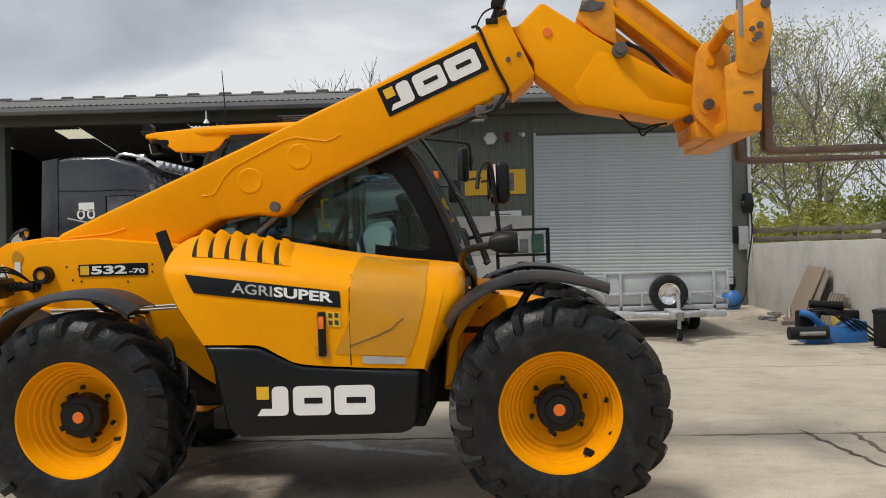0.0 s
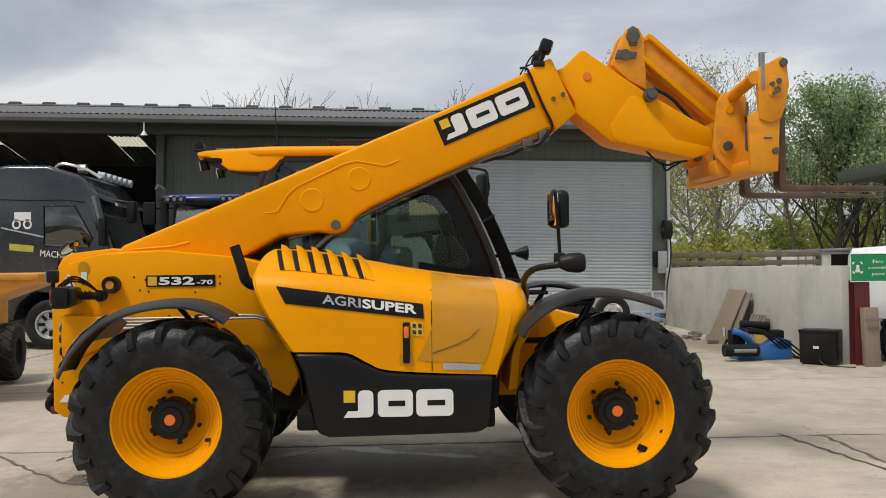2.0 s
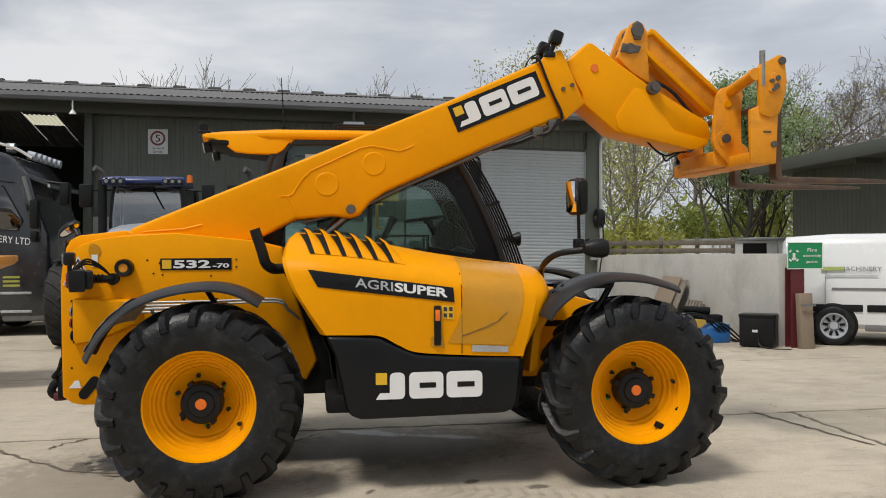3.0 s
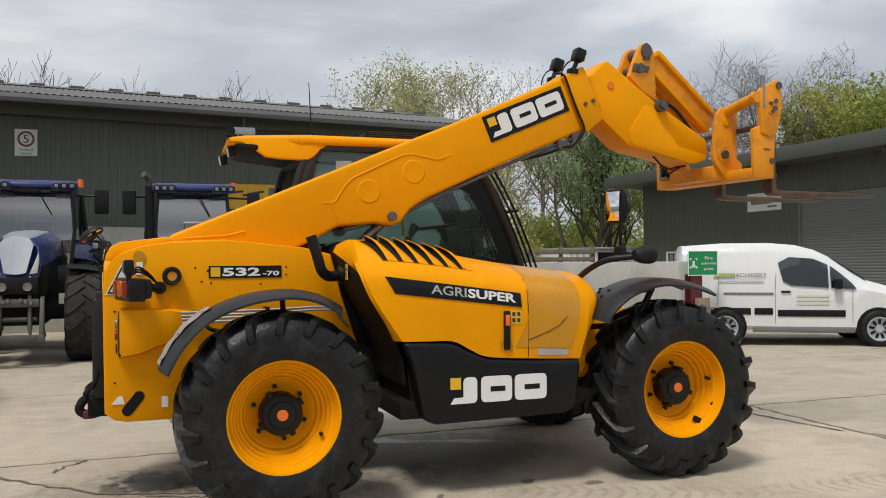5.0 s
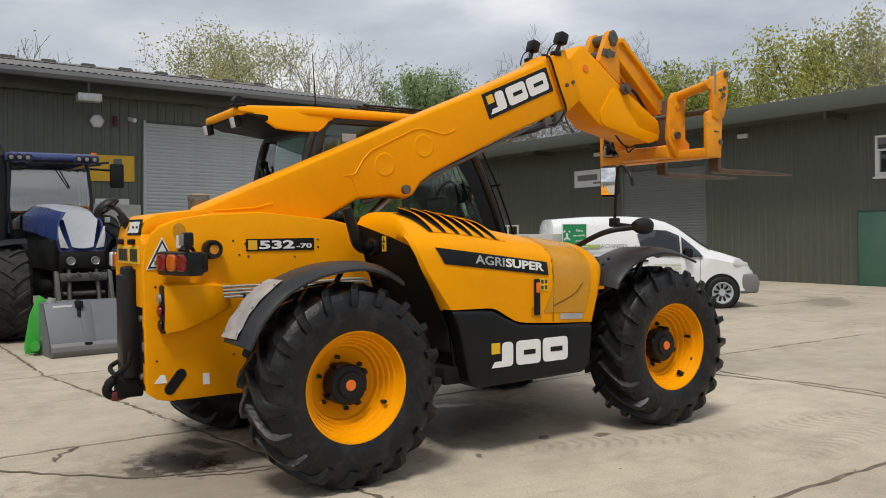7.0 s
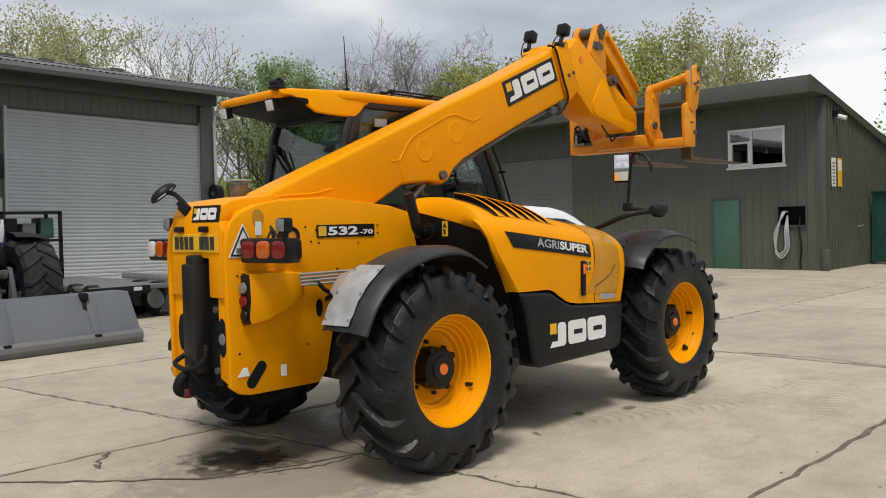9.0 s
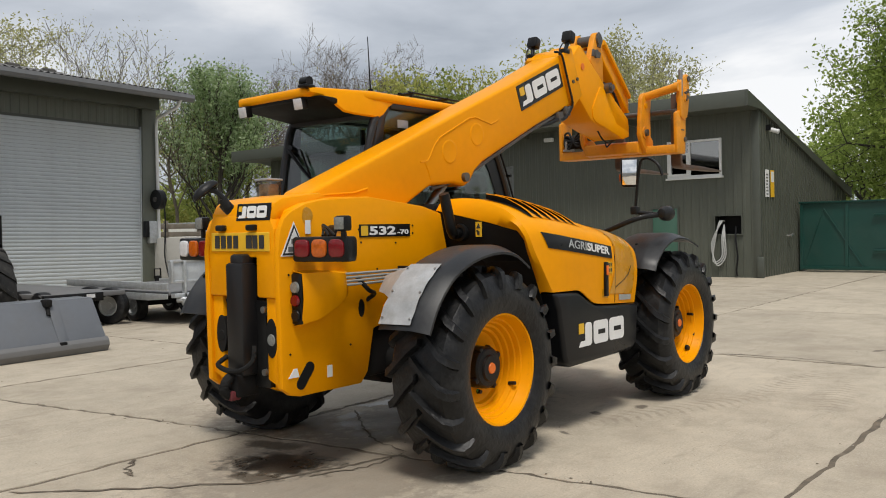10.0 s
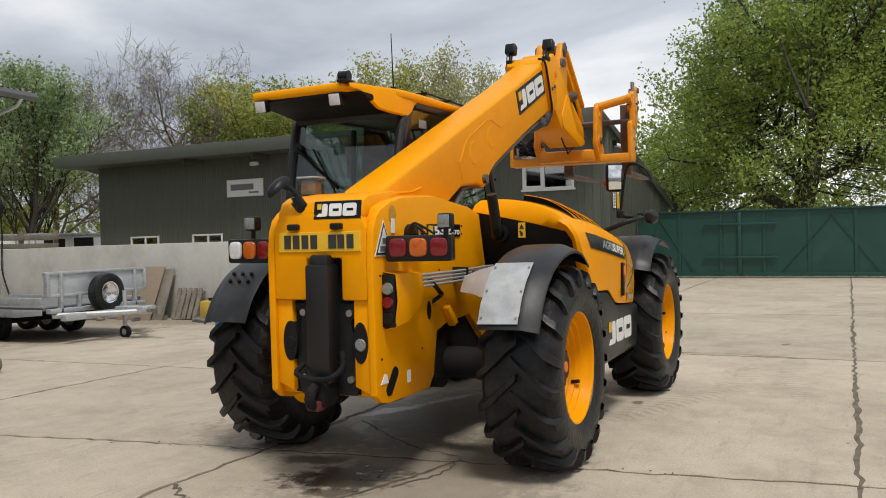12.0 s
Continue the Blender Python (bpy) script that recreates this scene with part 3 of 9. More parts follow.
for i, (pts, w) in enumerate([
        ([(-1.96, 0.90), (-1.53, 0.39), (-1.01, -0.11), (-0.45, -0.31), (-0.05, -0.39)], 0.012),
        ([(4.7, 1.06), (4.8, 0.4), (4.96, -0.38)], 0.014),
        ([(0.71, 0.79), (0.40, 0.42), (0.08, -0.02), (-0.01, -0.39)], 0.009),
        ([(-0.02, -0.39), (-0.38, -0.42), (-0.76, -0.28)], 0.008),
        ([(5.1, -0.5), (5.2, -1.3), (5.06, -2.1)], 0.010),
        ([(-1.15, 0.92), (-1.30, 0.78), (-1.36, 0.60)], 0.012)]):
    part("crack", crack(pts, w, i), JOINT, pavement, smooth=0)

# ---- the long shed ----
SX0, SX1, SY = -16.0, 8.0, 15.0     # front wall's ends, its plane
EAVE_Y, EAVE_Z = 13.8, 4.78


def cladding(x0, x1, z0, z1, mat, pitch=0.2, depth=0.015, name="cladding", parent=None):
    """Upright box-profile sheeting in the x, z plane, facing -y."""
    prof = []
    x = x0
    while x < x1 - 1e-4:
        for dx, dy in ((0, 0), (0.55, 0), (0.63, -1), (0.92, -1)):
            xx = x + dx * pitch
            if xx <= x1:
                prof.append((xx, dy * depth))
        x += pitch
    prof.append((x1, 0))
    return sheet([[(x, y, z0) for x, y in prof], [(x, y, z1) for x, y in prof]], 0.0)


def wall_y(name, x0, x1, z0, z1, y, label, mat=None, pitch=0.2):
    core = box(x0, x1, y + 0.004, y + 0.16, z0, z1)
    w = thing(name, label, "wall", kind="structure")
    part("wall_core", core, TRIM, w, smooth=0)
    part("cladding", moved(cladding(x0, x1, z0, z1, mat or CLAD, pitch), Matrix.Translation((0, y - 0.002, 0))), mat or CLAD, w, smooth=0)
    return w


WALL_TOP = 4.95
built = set(o.name for o in bpy.data.objects)
wall_y("wall_shed_middle", -4.68, 2.98, -0.5, WALL_TOP, SY, "olive green ribbed steel wall of the long shed")
for x0, x1 in ((-4.60, -2.10), (-2.09, 0.42), (0.43, 2.90)):
    solid("wall_shed_base", merge(box(x0, x1, SY - 0.10, SY - 0.02, -0.5, 1.18, 0.012), box(x0, x1, SY - 0.10, SY - 0.02, 1.19, 2.13, 0.012)), WALL_CONC, "pale concrete panels along the foot of the shed wall", "wall", kind="structure")
wall_y("wall_shed_over_shutter", 2.98, 7.62, 4.12, WALL_TOP, SY, "olive green ribbed steel above the roller shutter")
solid("wall_shed_pier", box(7.62, 8.0, 14.86, 15.2, -0.2, 4.75, 0.01), CLAD, "olive green end pier beside the roller shutter", "wall", kind="structure")
solid("wall_shed_end", box(7.86, 8.0, 15.2, 26.0, -0.2, 5.2), CLAD, "plain steel end wall of the long shed", "wall", kind="structure")
# the bay's inside walls are near-black: its shade is put into their colour
solid("wall_shed_back", box(SX0, 7.86, 26.0, 26.15, -0.7, 5.2), DARK, "back wall inside the open bay, coloured dark as shade", "wall", kind="structure")
solid("wall_shed_far_end", box(SX0 - 0.15, SX0, 13.9, 26.15, -0.7, 5.2), DARK, "end wall of the open bay, coloured dark as shade", "wall", kind="structure")
solid("wall_shed_partition", box(-4.68, -4.5, 15.2, 25.9, -0.5, 4.95), DARK, "partition beside the open bay, coloured dark as shade", "wall", kind="structure")
solid("shed_door_track", box(SX0, 7.95, 14.62, 14.9, 4.55, 4.9, 0.01), TRIM, "dark steel beam under the shed eaves", "beam", kind="structure")
for x in (-4.62, -10.4, -15.9):
    solid("shed_post", box(x - 0.09, x + 0.09, 14.7, 14.98, -0.7, 4.6, 0.01), TRIM, "dark green steel post of the open bay", "post", kind="structure", group="posts of the shed")

# roof: two slopes of corrugated sheets, gutter, ridge pieces
RIDGE_Y, RIDGE_Z = 20.0, 6.15


def corrugated(x0, x1, ya, za, yb, zb, pitch=0.146, amp=0.013):
    n = int((x1 - x0) / pitch * 6)
    xs = [x0 + (x1 - x0) * i / n for i in range(n + 1)]
    return sheet([[(x, y, z + amp * math.sin(2 * math.pi * (x - x0) / pitch)) for x in xs] for y, z in ((ya, za), (yb, zb))])


roof = thing("roof_shed", "grey weathered corrugated fibre-cement shed roof", "roof", kind="structure")
part("roof_slope", corrugated(SX0 - 0.2, 8.22, EAVE_Y - 0.06, EAVE_Z + 0.10, RIDGE_Y, RIDGE_Z), ROOFING, roof, smooth=60)
for xa, xb in ((SX0 - 0.2, -13.5), (-12.5, -8.6), (-7.6, 8.22)):
    part("roof_slope", corrugated(xa, xb, 26.5, EAVE_Z + 0.1, RIDGE_Y, RIDGE_Z), ROOFING, roof, smooth=60)
for cx in (-13.0, -8.1):
    for ya, yb in ((RIDGE_Y, 21.4), (22.35, 22.7), (23.65, 26.5)):
        za, zb = (RIDGE_Z + (EAVE_Z + 0.1 - RIDGE_Z) * (y - RIDGE_Y) / 6.5 for y in (ya, yb))
        part("roof_slope", corrugated(cx - 0.5, cx + 0.5, ya, za, yb, zb), ROOFING, roof, smooth=60)
part("verge_board", prism([(EAVE_Y, EAVE_Z - 0.10), (EAVE_Y, EAVE_Z + 0.05), (RIDGE_Y, RIDGE_Z - 0.03), (RIDGE_Y, RIDGE_Z - 0.25)], "x", 8.16, 8.24), TRIM, roof)
part("gable_panel", prism([(EAVE_Y + 1.1, 4.7), (EAVE_Y + 1.1, 4.95), (RIDGE_Y, RIDGE_Z - 0.1), (26.1, 4.9), (26.1, 4.7)], "x", 7.9, 8.0), CLAD, roof)
part("soffit", prism([(EAVE_Y + 0.06, EAVE_Z - 0.10), (SY, EAVE_Z + 0.12), (SY, EAVE_Z + 0.16), (EAVE_Y + 0.06, EAVE_Z - 0.04)], "x", SX0, 8.15), TRIM, roof)
gut = [(EAVE_Y - 0.14, EAVE_Z + 0.07), (EAVE_Y - 0.15, EAVE_Z - 0.02), (EAVE_Y - 0.11, EAVE_Z - 0.09), (EAVE_Y - 0.02, EAVE_Z - 0.10), (EAVE_Y + 0.03, EAVE_Z - 0.05),
       (EAVE_Y + 0.03, EAVE_Z + 0.07), (EAVE_Y + 0.01, EAVE_Z + 0.07), (EAVE_Y + 0.0, EAVE_Z - 0.04), (EAVE_Y - 0.1, EAVE_Z - 0.06), (EAVE_Y - 0.125, EAVE_Z + 0.07)]
GUTTER = material("grey_gutter", (0.16, 0.165, 0.17), 0.5, vary=0.12, scale=1.5)
part("gutter", prism(gut, "x", SX0 - 0.2, 8.3), GUTTER, roof)
cap = lathe([(0.0, -0.19), (0.10, -0.19), (0.125, -0.16), (0.125, 0.16), (0.10, 0.19), (0.0, 0.19)], "x", 14, start=0, sweep=math.pi)
cap_me = mesh_of("ridge_tile", cap, RIDGE)
x = SX0 + 0.4
while x < 8.2:
    ob = new("ridge_tile", cap_me)
    ob.parent = roof
    ob.location = (x, RIDGE_Y, RIDGE_Z - 0.01)
    x += 1.02
part("ridge_strip", prism([(RIDGE_Y - 0.25, RIDGE_Z - 0.03), (RIDGE_Y, RIDGE_Z + 0.06), (RIDGE_Y + 0.25, RIDGE_Z - 0.03)], "x", SX0 - 0.2, 8.22), ROOFING, roof)
def back_z(y):
    return RIDGE_Z + (EAVE_Z + 0.1 - RIDGE_Z) * (y - RIDGE_Y) / 6.5


for cx in (-13.0, -8.1):
    for ya, yb in ((21.4, 22.35), (22.7, 23.65)):
        n_ = 40
        xs_ = [cx - 0.5 + i / n_ for i in range(n_ + 1)]
        part("rooflight", sheet([[(x, y, back_z(y) + 0.02 * math.sin(2 * math.pi * (x - cx) / 0.146)) for x in xs_] for y in (ya, yb)]), SKYLIGHT, roof, "yellowed translucent rooflight sheet", 60)
# purlins take the same near-black as the shaded bay walls
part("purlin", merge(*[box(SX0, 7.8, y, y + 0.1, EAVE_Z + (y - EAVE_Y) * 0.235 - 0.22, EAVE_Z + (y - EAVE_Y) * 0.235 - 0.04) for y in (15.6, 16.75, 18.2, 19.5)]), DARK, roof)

# roller shutter
def shutter(name, label, width, height, mat, pitch):
    t = thing(name, label, "roller shutter", kind="structure")
    slat = []
    steps = 7
    for i in range(steps + 1):
        a = i / steps
        slat.append((-0.011 * math.sin(math.pi * a) ** 0.8, pitch * a * 0.96))
    rows = [[(x, y, z) for x in (0, width)] for y, z in slat]
    me = mesh_of("slat", sheet(rows, 0.0), mat, 40)
    k = 0
    while (k + 1) * pitch <= height + 1e-6:
        ob = new("slat", me)
        ob.parent = t
        ob.location = (0, 0, k * pitch)
        k += 1
    part("guide", box(-0.06, 0.0, -0.05, 0.05, 0, height, 0.006), mat, t)
    part("guide", box(width, width + 0.06, -0.05, 0.05, 0, height, 0.006), mat, t)
    part("curtain_back", box(0, width, 0.01, 0.03, 0, height), TRIM, t)
    return t


sh = shutter("roller_shutter", "closed pale grey roller shutter of narrow curved slats", 4.58, 4.29, SHUTTER, 0.0846)
sh.matrix_basis = Matrix.Translation((3.02, 14.96, -0.17))
# the shed stands level while the yard and all on it fall a little to the west
LEVEL = Matrix.Translation((5.5, 0, 0)) @ Matrix.Rotation(radians(1.15), 4, "Y") @ Matrix.Translation((-5.5, 0, 0))
for ob in [o for o in bpy.data.objects if o.name not in built and o.parent is None]:
    ob.matrix_basis = LEVEL @ ob.matrix_basis


# fixtures on the shed front
def sign_board(name, label, cat, w, h, mat, at, frame_mat=None):
    t = thing(name, label, cat, at=at)
    part("board", box(0, w, 0, h, -0.012, 0.0, 0.003, 1), mat, t)
    if frame_mat:
        part("border", merge(box(0, w, 0, 0.012, 0, 0.006), box(0, w, h - 0.012, h, 0, 0.006), box(0, 0.012, 0.012, h - 0.012, 0, 0.006), box(w - 0.012, w, 0.012, h - 0.012, 0, 0.006)), frame_mat, t)
    return t


five = sign_board("speed_limit_sign", "white speed limit sign with a red ring on the shed wall", "sign", 0.46, 0.6, WHITE, frame_at((-3.23, 14.94, 3.84), (1, 0, 0), (0, 0, 1)))
part("ring", lathe([(0.13, 0.002), (0.13, 0.006), (0.175, 0.006), (0.175, 0.002)], "z", 32, (0.23, 0.38, 0)), material("faded_sign_red", (0.22, 0.06, 0.06), 0.5), five)
part("numeral", moved(fit_text("5", 0.11, 0.17), Matrix.Translation((0.175, 0.295, 0.004))), BARS, five, smooth=0)
part("lettering", moved(fit_text("Speed", 0.28, 0.06), Matrix.Translation((0.09, 0.105, 0.004))), BARS_GREY, five, smooth=0)
part("lettering", moved(fit_text("Limit", 0.22, 0.06), Matrix.Translation((0.12, 0.03, 0.004))), BARS_GREY, five, smooth=0)
ysg = sign_board("yellow_sign", "yellow advertising board with dark script on the shed wall", "sign", 1.48, 0.6, SIGN_YELLOW, frame_at((1.34, 14.94, 2.72), (1, 0, 0), (0, 0, 1)), SIGN_YELLOW)
part("script_bar", merge(*[moved(box(0, w, 0, 0.05, 0.002, 0.005), Matrix.Translation((x, y, 0)) @ pose(0, 0, 0, 0, 0, 8)) for x, y, w in ((0.12, 0.36, 0.3), (0.4, 0.30, 0.35), (0.62, 0.36, 0.3), (0.85, 0.22, 0.3))]), BARS, ysg)
part("picture_bar", box(1.02, 1.2, 0.08, 0.52, 0.002, 0.005), BARS_GREY, ysg)
ntc = sign_board("notice_board", "white notice board with printed lines on the shed wall", "sign", 0.75, 0.42, WHITE, frame_at((1.94, 14.94, 1.9), (1, 0, 0), (0, 0, 1)))
part("print", merge(*[box(0.1, 0.6 - 0.1 * (k % 2), 0.08 + 0.08 * k, 0.11 + 0.08 * k, 0.001, 0.004) for k in range(4)]), BARS_GREY, ntc)
fl = thing("floodlight", "grey floodlight on a bracket under the shed eaves", "floodlight")
part("bracket", rod((1.66, 14.05, 4.52), (1.66, 14.0, 4.80), 0.03), GUTTER, fl)
part("housing", box(1.40, 1.90, 13.82, 14.08, 4.36, 4.54, 0.03), GALV, fl)
gb = thing("bird_scarer", "small white fitting hanging under the shed gutter", "fitting")
part("stem", rod((-4.62, 13.72, 4.95), (-4.62, 13.72, 4.62), 0.018), WHITE_FRAME, gb)
part("skirt", lathe([(0.0, 0.0), (0.085, 0.0), (0.05, 0.06), (0.02, 0.10)], "z", 14, (-4.62, 13.72, 4.58)), WHITE_FRAME, gb)
al = thing("alarm_box", "white security alarm box on the shed wall", "alarm")
part("box_body", moved(lathe([(0, 0), (0.15, 0.0), (0.17, 0.05), (0.14, 0.1), (0, 0.11)], "y", 6, (0, 0, 0)), Matrix.Translation((2.0, 14.93, 4.08)) @ Matrix.Scale(-1, 4, (0, 1, 0))), WHITE_FRAME, al)
sn = thing("security_sounder", "small dark red sounder on the shed wall", "alarm")
part("case", box(2.36, 2.46, 14.86, 14.95, 3.98, 4.22, 0.02), RED_POST, sn)
cm = thing("security_camera", "small white security camera on the shed wall", "camera")
part("camera_body", rod((2.80, 14.72, 4.12), (2.72, 14.9, 4.16), 0.05), WHITE_FRAME, cm)
part("mount", rod((2.72, 14.9, 4.16), (2.72, 14.96, 4.2), 0.025), WHITE_FRAME, cm)
dp = thing("downpipe", "white plastic downpipe at the end of the shed", "downpipe")
part("pipe", tube([(8.06, 13.72, 4.68), (8.06, 13.9, 4.5), (8.05, 14.75, 4.3), (8.05, 14.8, 4.1), (8.05, 14.8, 0.05)], 0.04), WHITE_FRAME, dp)
rl = thing("hose_reel", "black hose reel fixed to the shed pier", "hose reel")
part("drum", rod((7.86, 14.62, 2.28), (8.02, 14.62, 2.28), 0.24, sides=24), BLACK, rl)
part("spindle", rod((7.82, 14.62, 2.28), (8.06, 14.62, 2.28), 0.06), PIN, rl)
part("wall_arm", box(7.9, 7.98, 14.6, 14.87, 2.22, 2.34), BLACK, rl)
part("hose", tube([(7.95, 14.4, 2.25), (7.96, 14.38, 1.6), (7.8, 14.2, 0.9), (7.6, 13.7, 0.3), (7.3, 13.2, 0.03), (6.8, 13.0, 0.03)], 0.018, smooth=5), BLACK, rl)
eb = thing("electrical_box", "grey and black electrical boxes on the shed pier", "electrical box")
part("cabinet", box(7.75, 7.98, 14.74, 14.86, 1.2, 1.75, 0.01), GALV, eb)
part("switch_box", box(7.63, 7.74, 14.72, 14.86, 1.35, 1.75, 0.01), BLACK, eb)

# ---- concrete retaining wall and what stands behind it ----
solid("wall_yard", prism([(6.15, -0.2), (6.15, 1.42), (11.5, 1.38), (16.4, 1.30), (16.4, -0.2)], "x", 7.95, 8.2, 0.012), WALL_CONC, "pale stained cast concrete yard wall", "wall", kind="structure")
fence = thing("timber_fence", "low weathered timber fence beyond the concrete wall", "fence")
for k in range(6):
    x = 8.4 + k * 1.3
    part("post", box(x - 0.06, x + 0.06, 20.9, 21.02, -0.3, 1.85, 0.01), WOOD_GREY, fence)
    for z in (1.05, 1.32, 1.58):
        if k < 5:
            part("rail", box(x + 0.0, x + 1.32, 20.84, 20.89, z, z + 0.16, 0.005), WOOD_GREY, fence)

# ---- the low building across the yard ----
BX, BY = 18.0, 3.3
LEN = 18.8
bld = pose(18.12, 3.3, 0, -0.5, 0, 0.9)      # its front runs along local y, its depth along local x
CL = thing("wall_building_front", "green-grey ribbed steel front wall of the low building", "wall", kind="structure", at=bld)


def front_clad(y0, y1, z0, z1):
    """Ribbed sheeting facing local -x."""
    bmx = cladding(y0, y1, z0, z1, CLAD_R, 0.22, 0.016)
    return moved(bmx, Matrix(((0, 1, 0, 0), (1, 0, 0, 0), (0, 0, 1, 0), (0, 0, 0, 1))))


# openings: window y 0.95-2.45 z 2.7-3.7; door y 2.15-2.95 z 0-1.92; hose hatch y 0.45-1.15 z 1.15-1.63; shutter y 7.5-10.8 z 0-3.4
for y0, y1, z0, z1 in ((0, 0.45, 0, 4.5), (0.45, 0.95, 1.63, 4.5), (0.45, 1.15, 0, 1.15), (0.95, 1.15, 1.63, 2.7), (1.15, 2.15, 0, 2.7), (0.95, 2.45, 3.7, 4.5),
                       (2.15, 2.45, 1.92, 2.7), (2.45, 2.95, 1.92, 4.5), (2.95, 7.5, 0, 4.5), (7.5, 10.8, 3.4, 4.5), (10.8, 13.25, 0, 4.4),
                       (13.25, 14.45, 1.70, 4.4), (13.25, 14.45, 0, 1.3), (14.45, 16.0, 0, 4.4), (16.0, 17.3, 0, 1.3), (16.0, 17.3, 1.7, 4.4), (17.3, LEN, 0, 4.4), (13.1, 14.4, 4.4, 4.5)):
    part("wall_panel", box(0.004, 0.16, y0, y1, z0, z1), TRIM, CL, smooth=0)
    part("cladding", front_clad(y0, y1, z0, z1), CLAD_R, CL, smooth=0)
solid("wall_building_side", prism([(0.05, 0), (0.05, 4.55), (9.4, 2.55), (9.4, 0)], "y", 0.0, 0.15), CLAD_R, "green-grey steel end wall under a sloping roof", "wall", kind="structure", at=bld)
n_rib = [(0.25 + k * 0.22) for k in range(41)]
ribs = merge(*[box(x, x + 0.075, -0.026, 0.0, 0, 4.46 - 0.214 * x) for x in n_rib])
solid("cladding_side", ribs, CLAD_R, "upright ribs of the end wall sheeting", "wall", kind="structure", at=bld, smooth=0)
solid("wall_building_back", box(9.25, 9.4, 0, LEN, 0, 2.5), CLAD_R, "plain back wall of the low building", "wall", kind="structure", at=bld)
solid("wall_building_far_end", prism([(0.05, 0), (0.05, 4.45), (9.4, 2.45), (9.4, 0)], "y", LEN - 0.15, LEN), CLAD_R, "plain far end wall of the low building", "wall", kind="structure", at=bld)
solid("floor_building", box(0.1, 9.3, 0.1, LEN - 0.1, 0.002, 0.03), CONCRETE, "bare concrete floor inside the low building", "floor", kind="structure", at=bld)
rb_roof = thing("roof_building", "dark green-grey monopitch roof with deep fascia", "roof", kind="structure", at=bld)
part("roof_sheet", prism([(-1.0, 4.72), (9.8, 2.52), (9.8, 2.42), (-1.0, 4.62)], "y", -0.02, LEN + 1.0, 0.01), TRIM, rb_roof)
part("fascia", box(-1.08, -0.98, -0.06, LEN + 1.04, 4.32, 4.73, 0.012), TRIM, rb_roof)
part("soffit", box(-0.98, 0.02, -0.02, LEN + 0.9, 4.34, 4.37), TRIM, rb_roof)
part("verge", prism([(-1.08, 4.73), (9.8, 2.54), (9.8, 2.25), (0.0, 4.34), (-1.08, 4.34)], "y", -0.10, -0.035), TRIM, rb_roof)
part("eave_bracket", merge(*[box(-0.9, 0.0, y, y + 0.08, 4.18, 4.36) for y in (3.2, 6.9, 11.2, 14.0)]), TRIM, rb_roof)
bs = shutter("roller_shutter", "closed dark grey roller shutter in the low building", 3.2, 3.4, SHUTTER_R, 0.085)
bs.matrix_basis = bld @ frame_at((0.05, 10.75, 0), (0, -1, 0), (0, 0, 1)) @ pose(0, 0, 0, -90, 0, 0)


def window_unit(name, label, at, w, h, splits, open_top=False):
    """A framed window in the local x, y plane."""
    t = thing(name, label, "window", kind="structure", at=at)
    f = 0.055
    fr = part("window_frame", merge(box(0, w, 0, f, -0.07, 0.02, 0.004), box(0, w, h - f, h, -0.07, 0.02, 0.004), box(0, f, f, h - f, -0.07, 0.02, 0.004), box(w - f, w, f, h - f, -0.07, 0.02, 0.004)), WHITE_FRAME, t)
    x0 = f
    for i, s in enumerate(splits + [w - f]):
        p = part("pane", box(x0, s, f, h - f, -0.03, -0.022), GLASS_WINDOW, t)
        p.visible_shadow = False
        if s < w - f:
            part("mullion", box(s, s + 0.05, f, h - f, -0.06, 0.018, 0.004), WHITE_FRAME, t)
            x0 = s + 0.05
    if open_top:
        part("casement", merge(box(f, splits[0], h * 0.62, h * 0.62 + 0.05, -0.05, 0.03, 0.004), box(f, splits[0], f, f + 0.05, -0.02, 0.05, 0.004), box(f, f + 0.05, f + 0.05, h * 0.62, -0.03, 0.04), box(splits[0] - 0.05, splits[0], f + 0.05, h * 0.62, -0.03, 0.04)), WHITE_FRAME, t)
    part("window_sill", box(-0.04, w + 0.04, -0.05, 0.0, -0.04, 0.06, 0.006), WHITE_FRAME, t)
    part("dark_room", box(0.02, w - 0.02, 0.02, h - 0.02, -0.9, -0.85), GREY_FENDER, t)
    return t


def on_front(y, z):
    """The pose on the building's front, x to the viewer's right, y up."""
    return bld @ frame_at((-0.034, y, z), (0, -1, 0), (0, 0, 1))


window_unit("window_upper", "white framed window with an open casement, high in the front", on_front(2.45, 2.7), 1.5, 1.0, [0.6], True)
window_unit("window_low", "low white framed window just above the yard wall", on_front(17.3, 1.36), 1.3, 0.44, [0.66])
window_unit("window_low", "low white framed window just above the yard wall", on_front(14.5, 1.36), 1.3, 0.44, [0.66])
dr = thing("door_1", "green painted flush steel door", "door", kind="structure", at=on_front(2.95, 0))
part("door_leaf", box(0.04, 0.76, 0.03, 1.88, -0.04, 0.0, 0.006), GREEN_DOOR, dr)
part("door_frame", merge(box(0, 0.04, 0, 1.92, -0.06, 0.02), box(0.76, 0.8, 0, 1.92, -0.06, 0.02), box(0.04, 0.76, 1.88, 1.92, -0.06, 0.02)), TRIM, dr)
hh = thing("hose_hatch", "dark square hatch with pale hoses hanging out of it", "hose hatch", at=on_front(1.15, 1.15))
part("hatch_frame", merge(box(-0.03, 0.73, -0.03, 0.0, -0.1, 0.03), box(-0.03, 0.73, 0.48, 0.51, -0.1, 0.03), box(-0.03, 0.0, 0, 0.48, -0.1, 0.03), box(0.7, 0.73, 0, 0.48, -0.1, 0.03)), TRIM, hh)
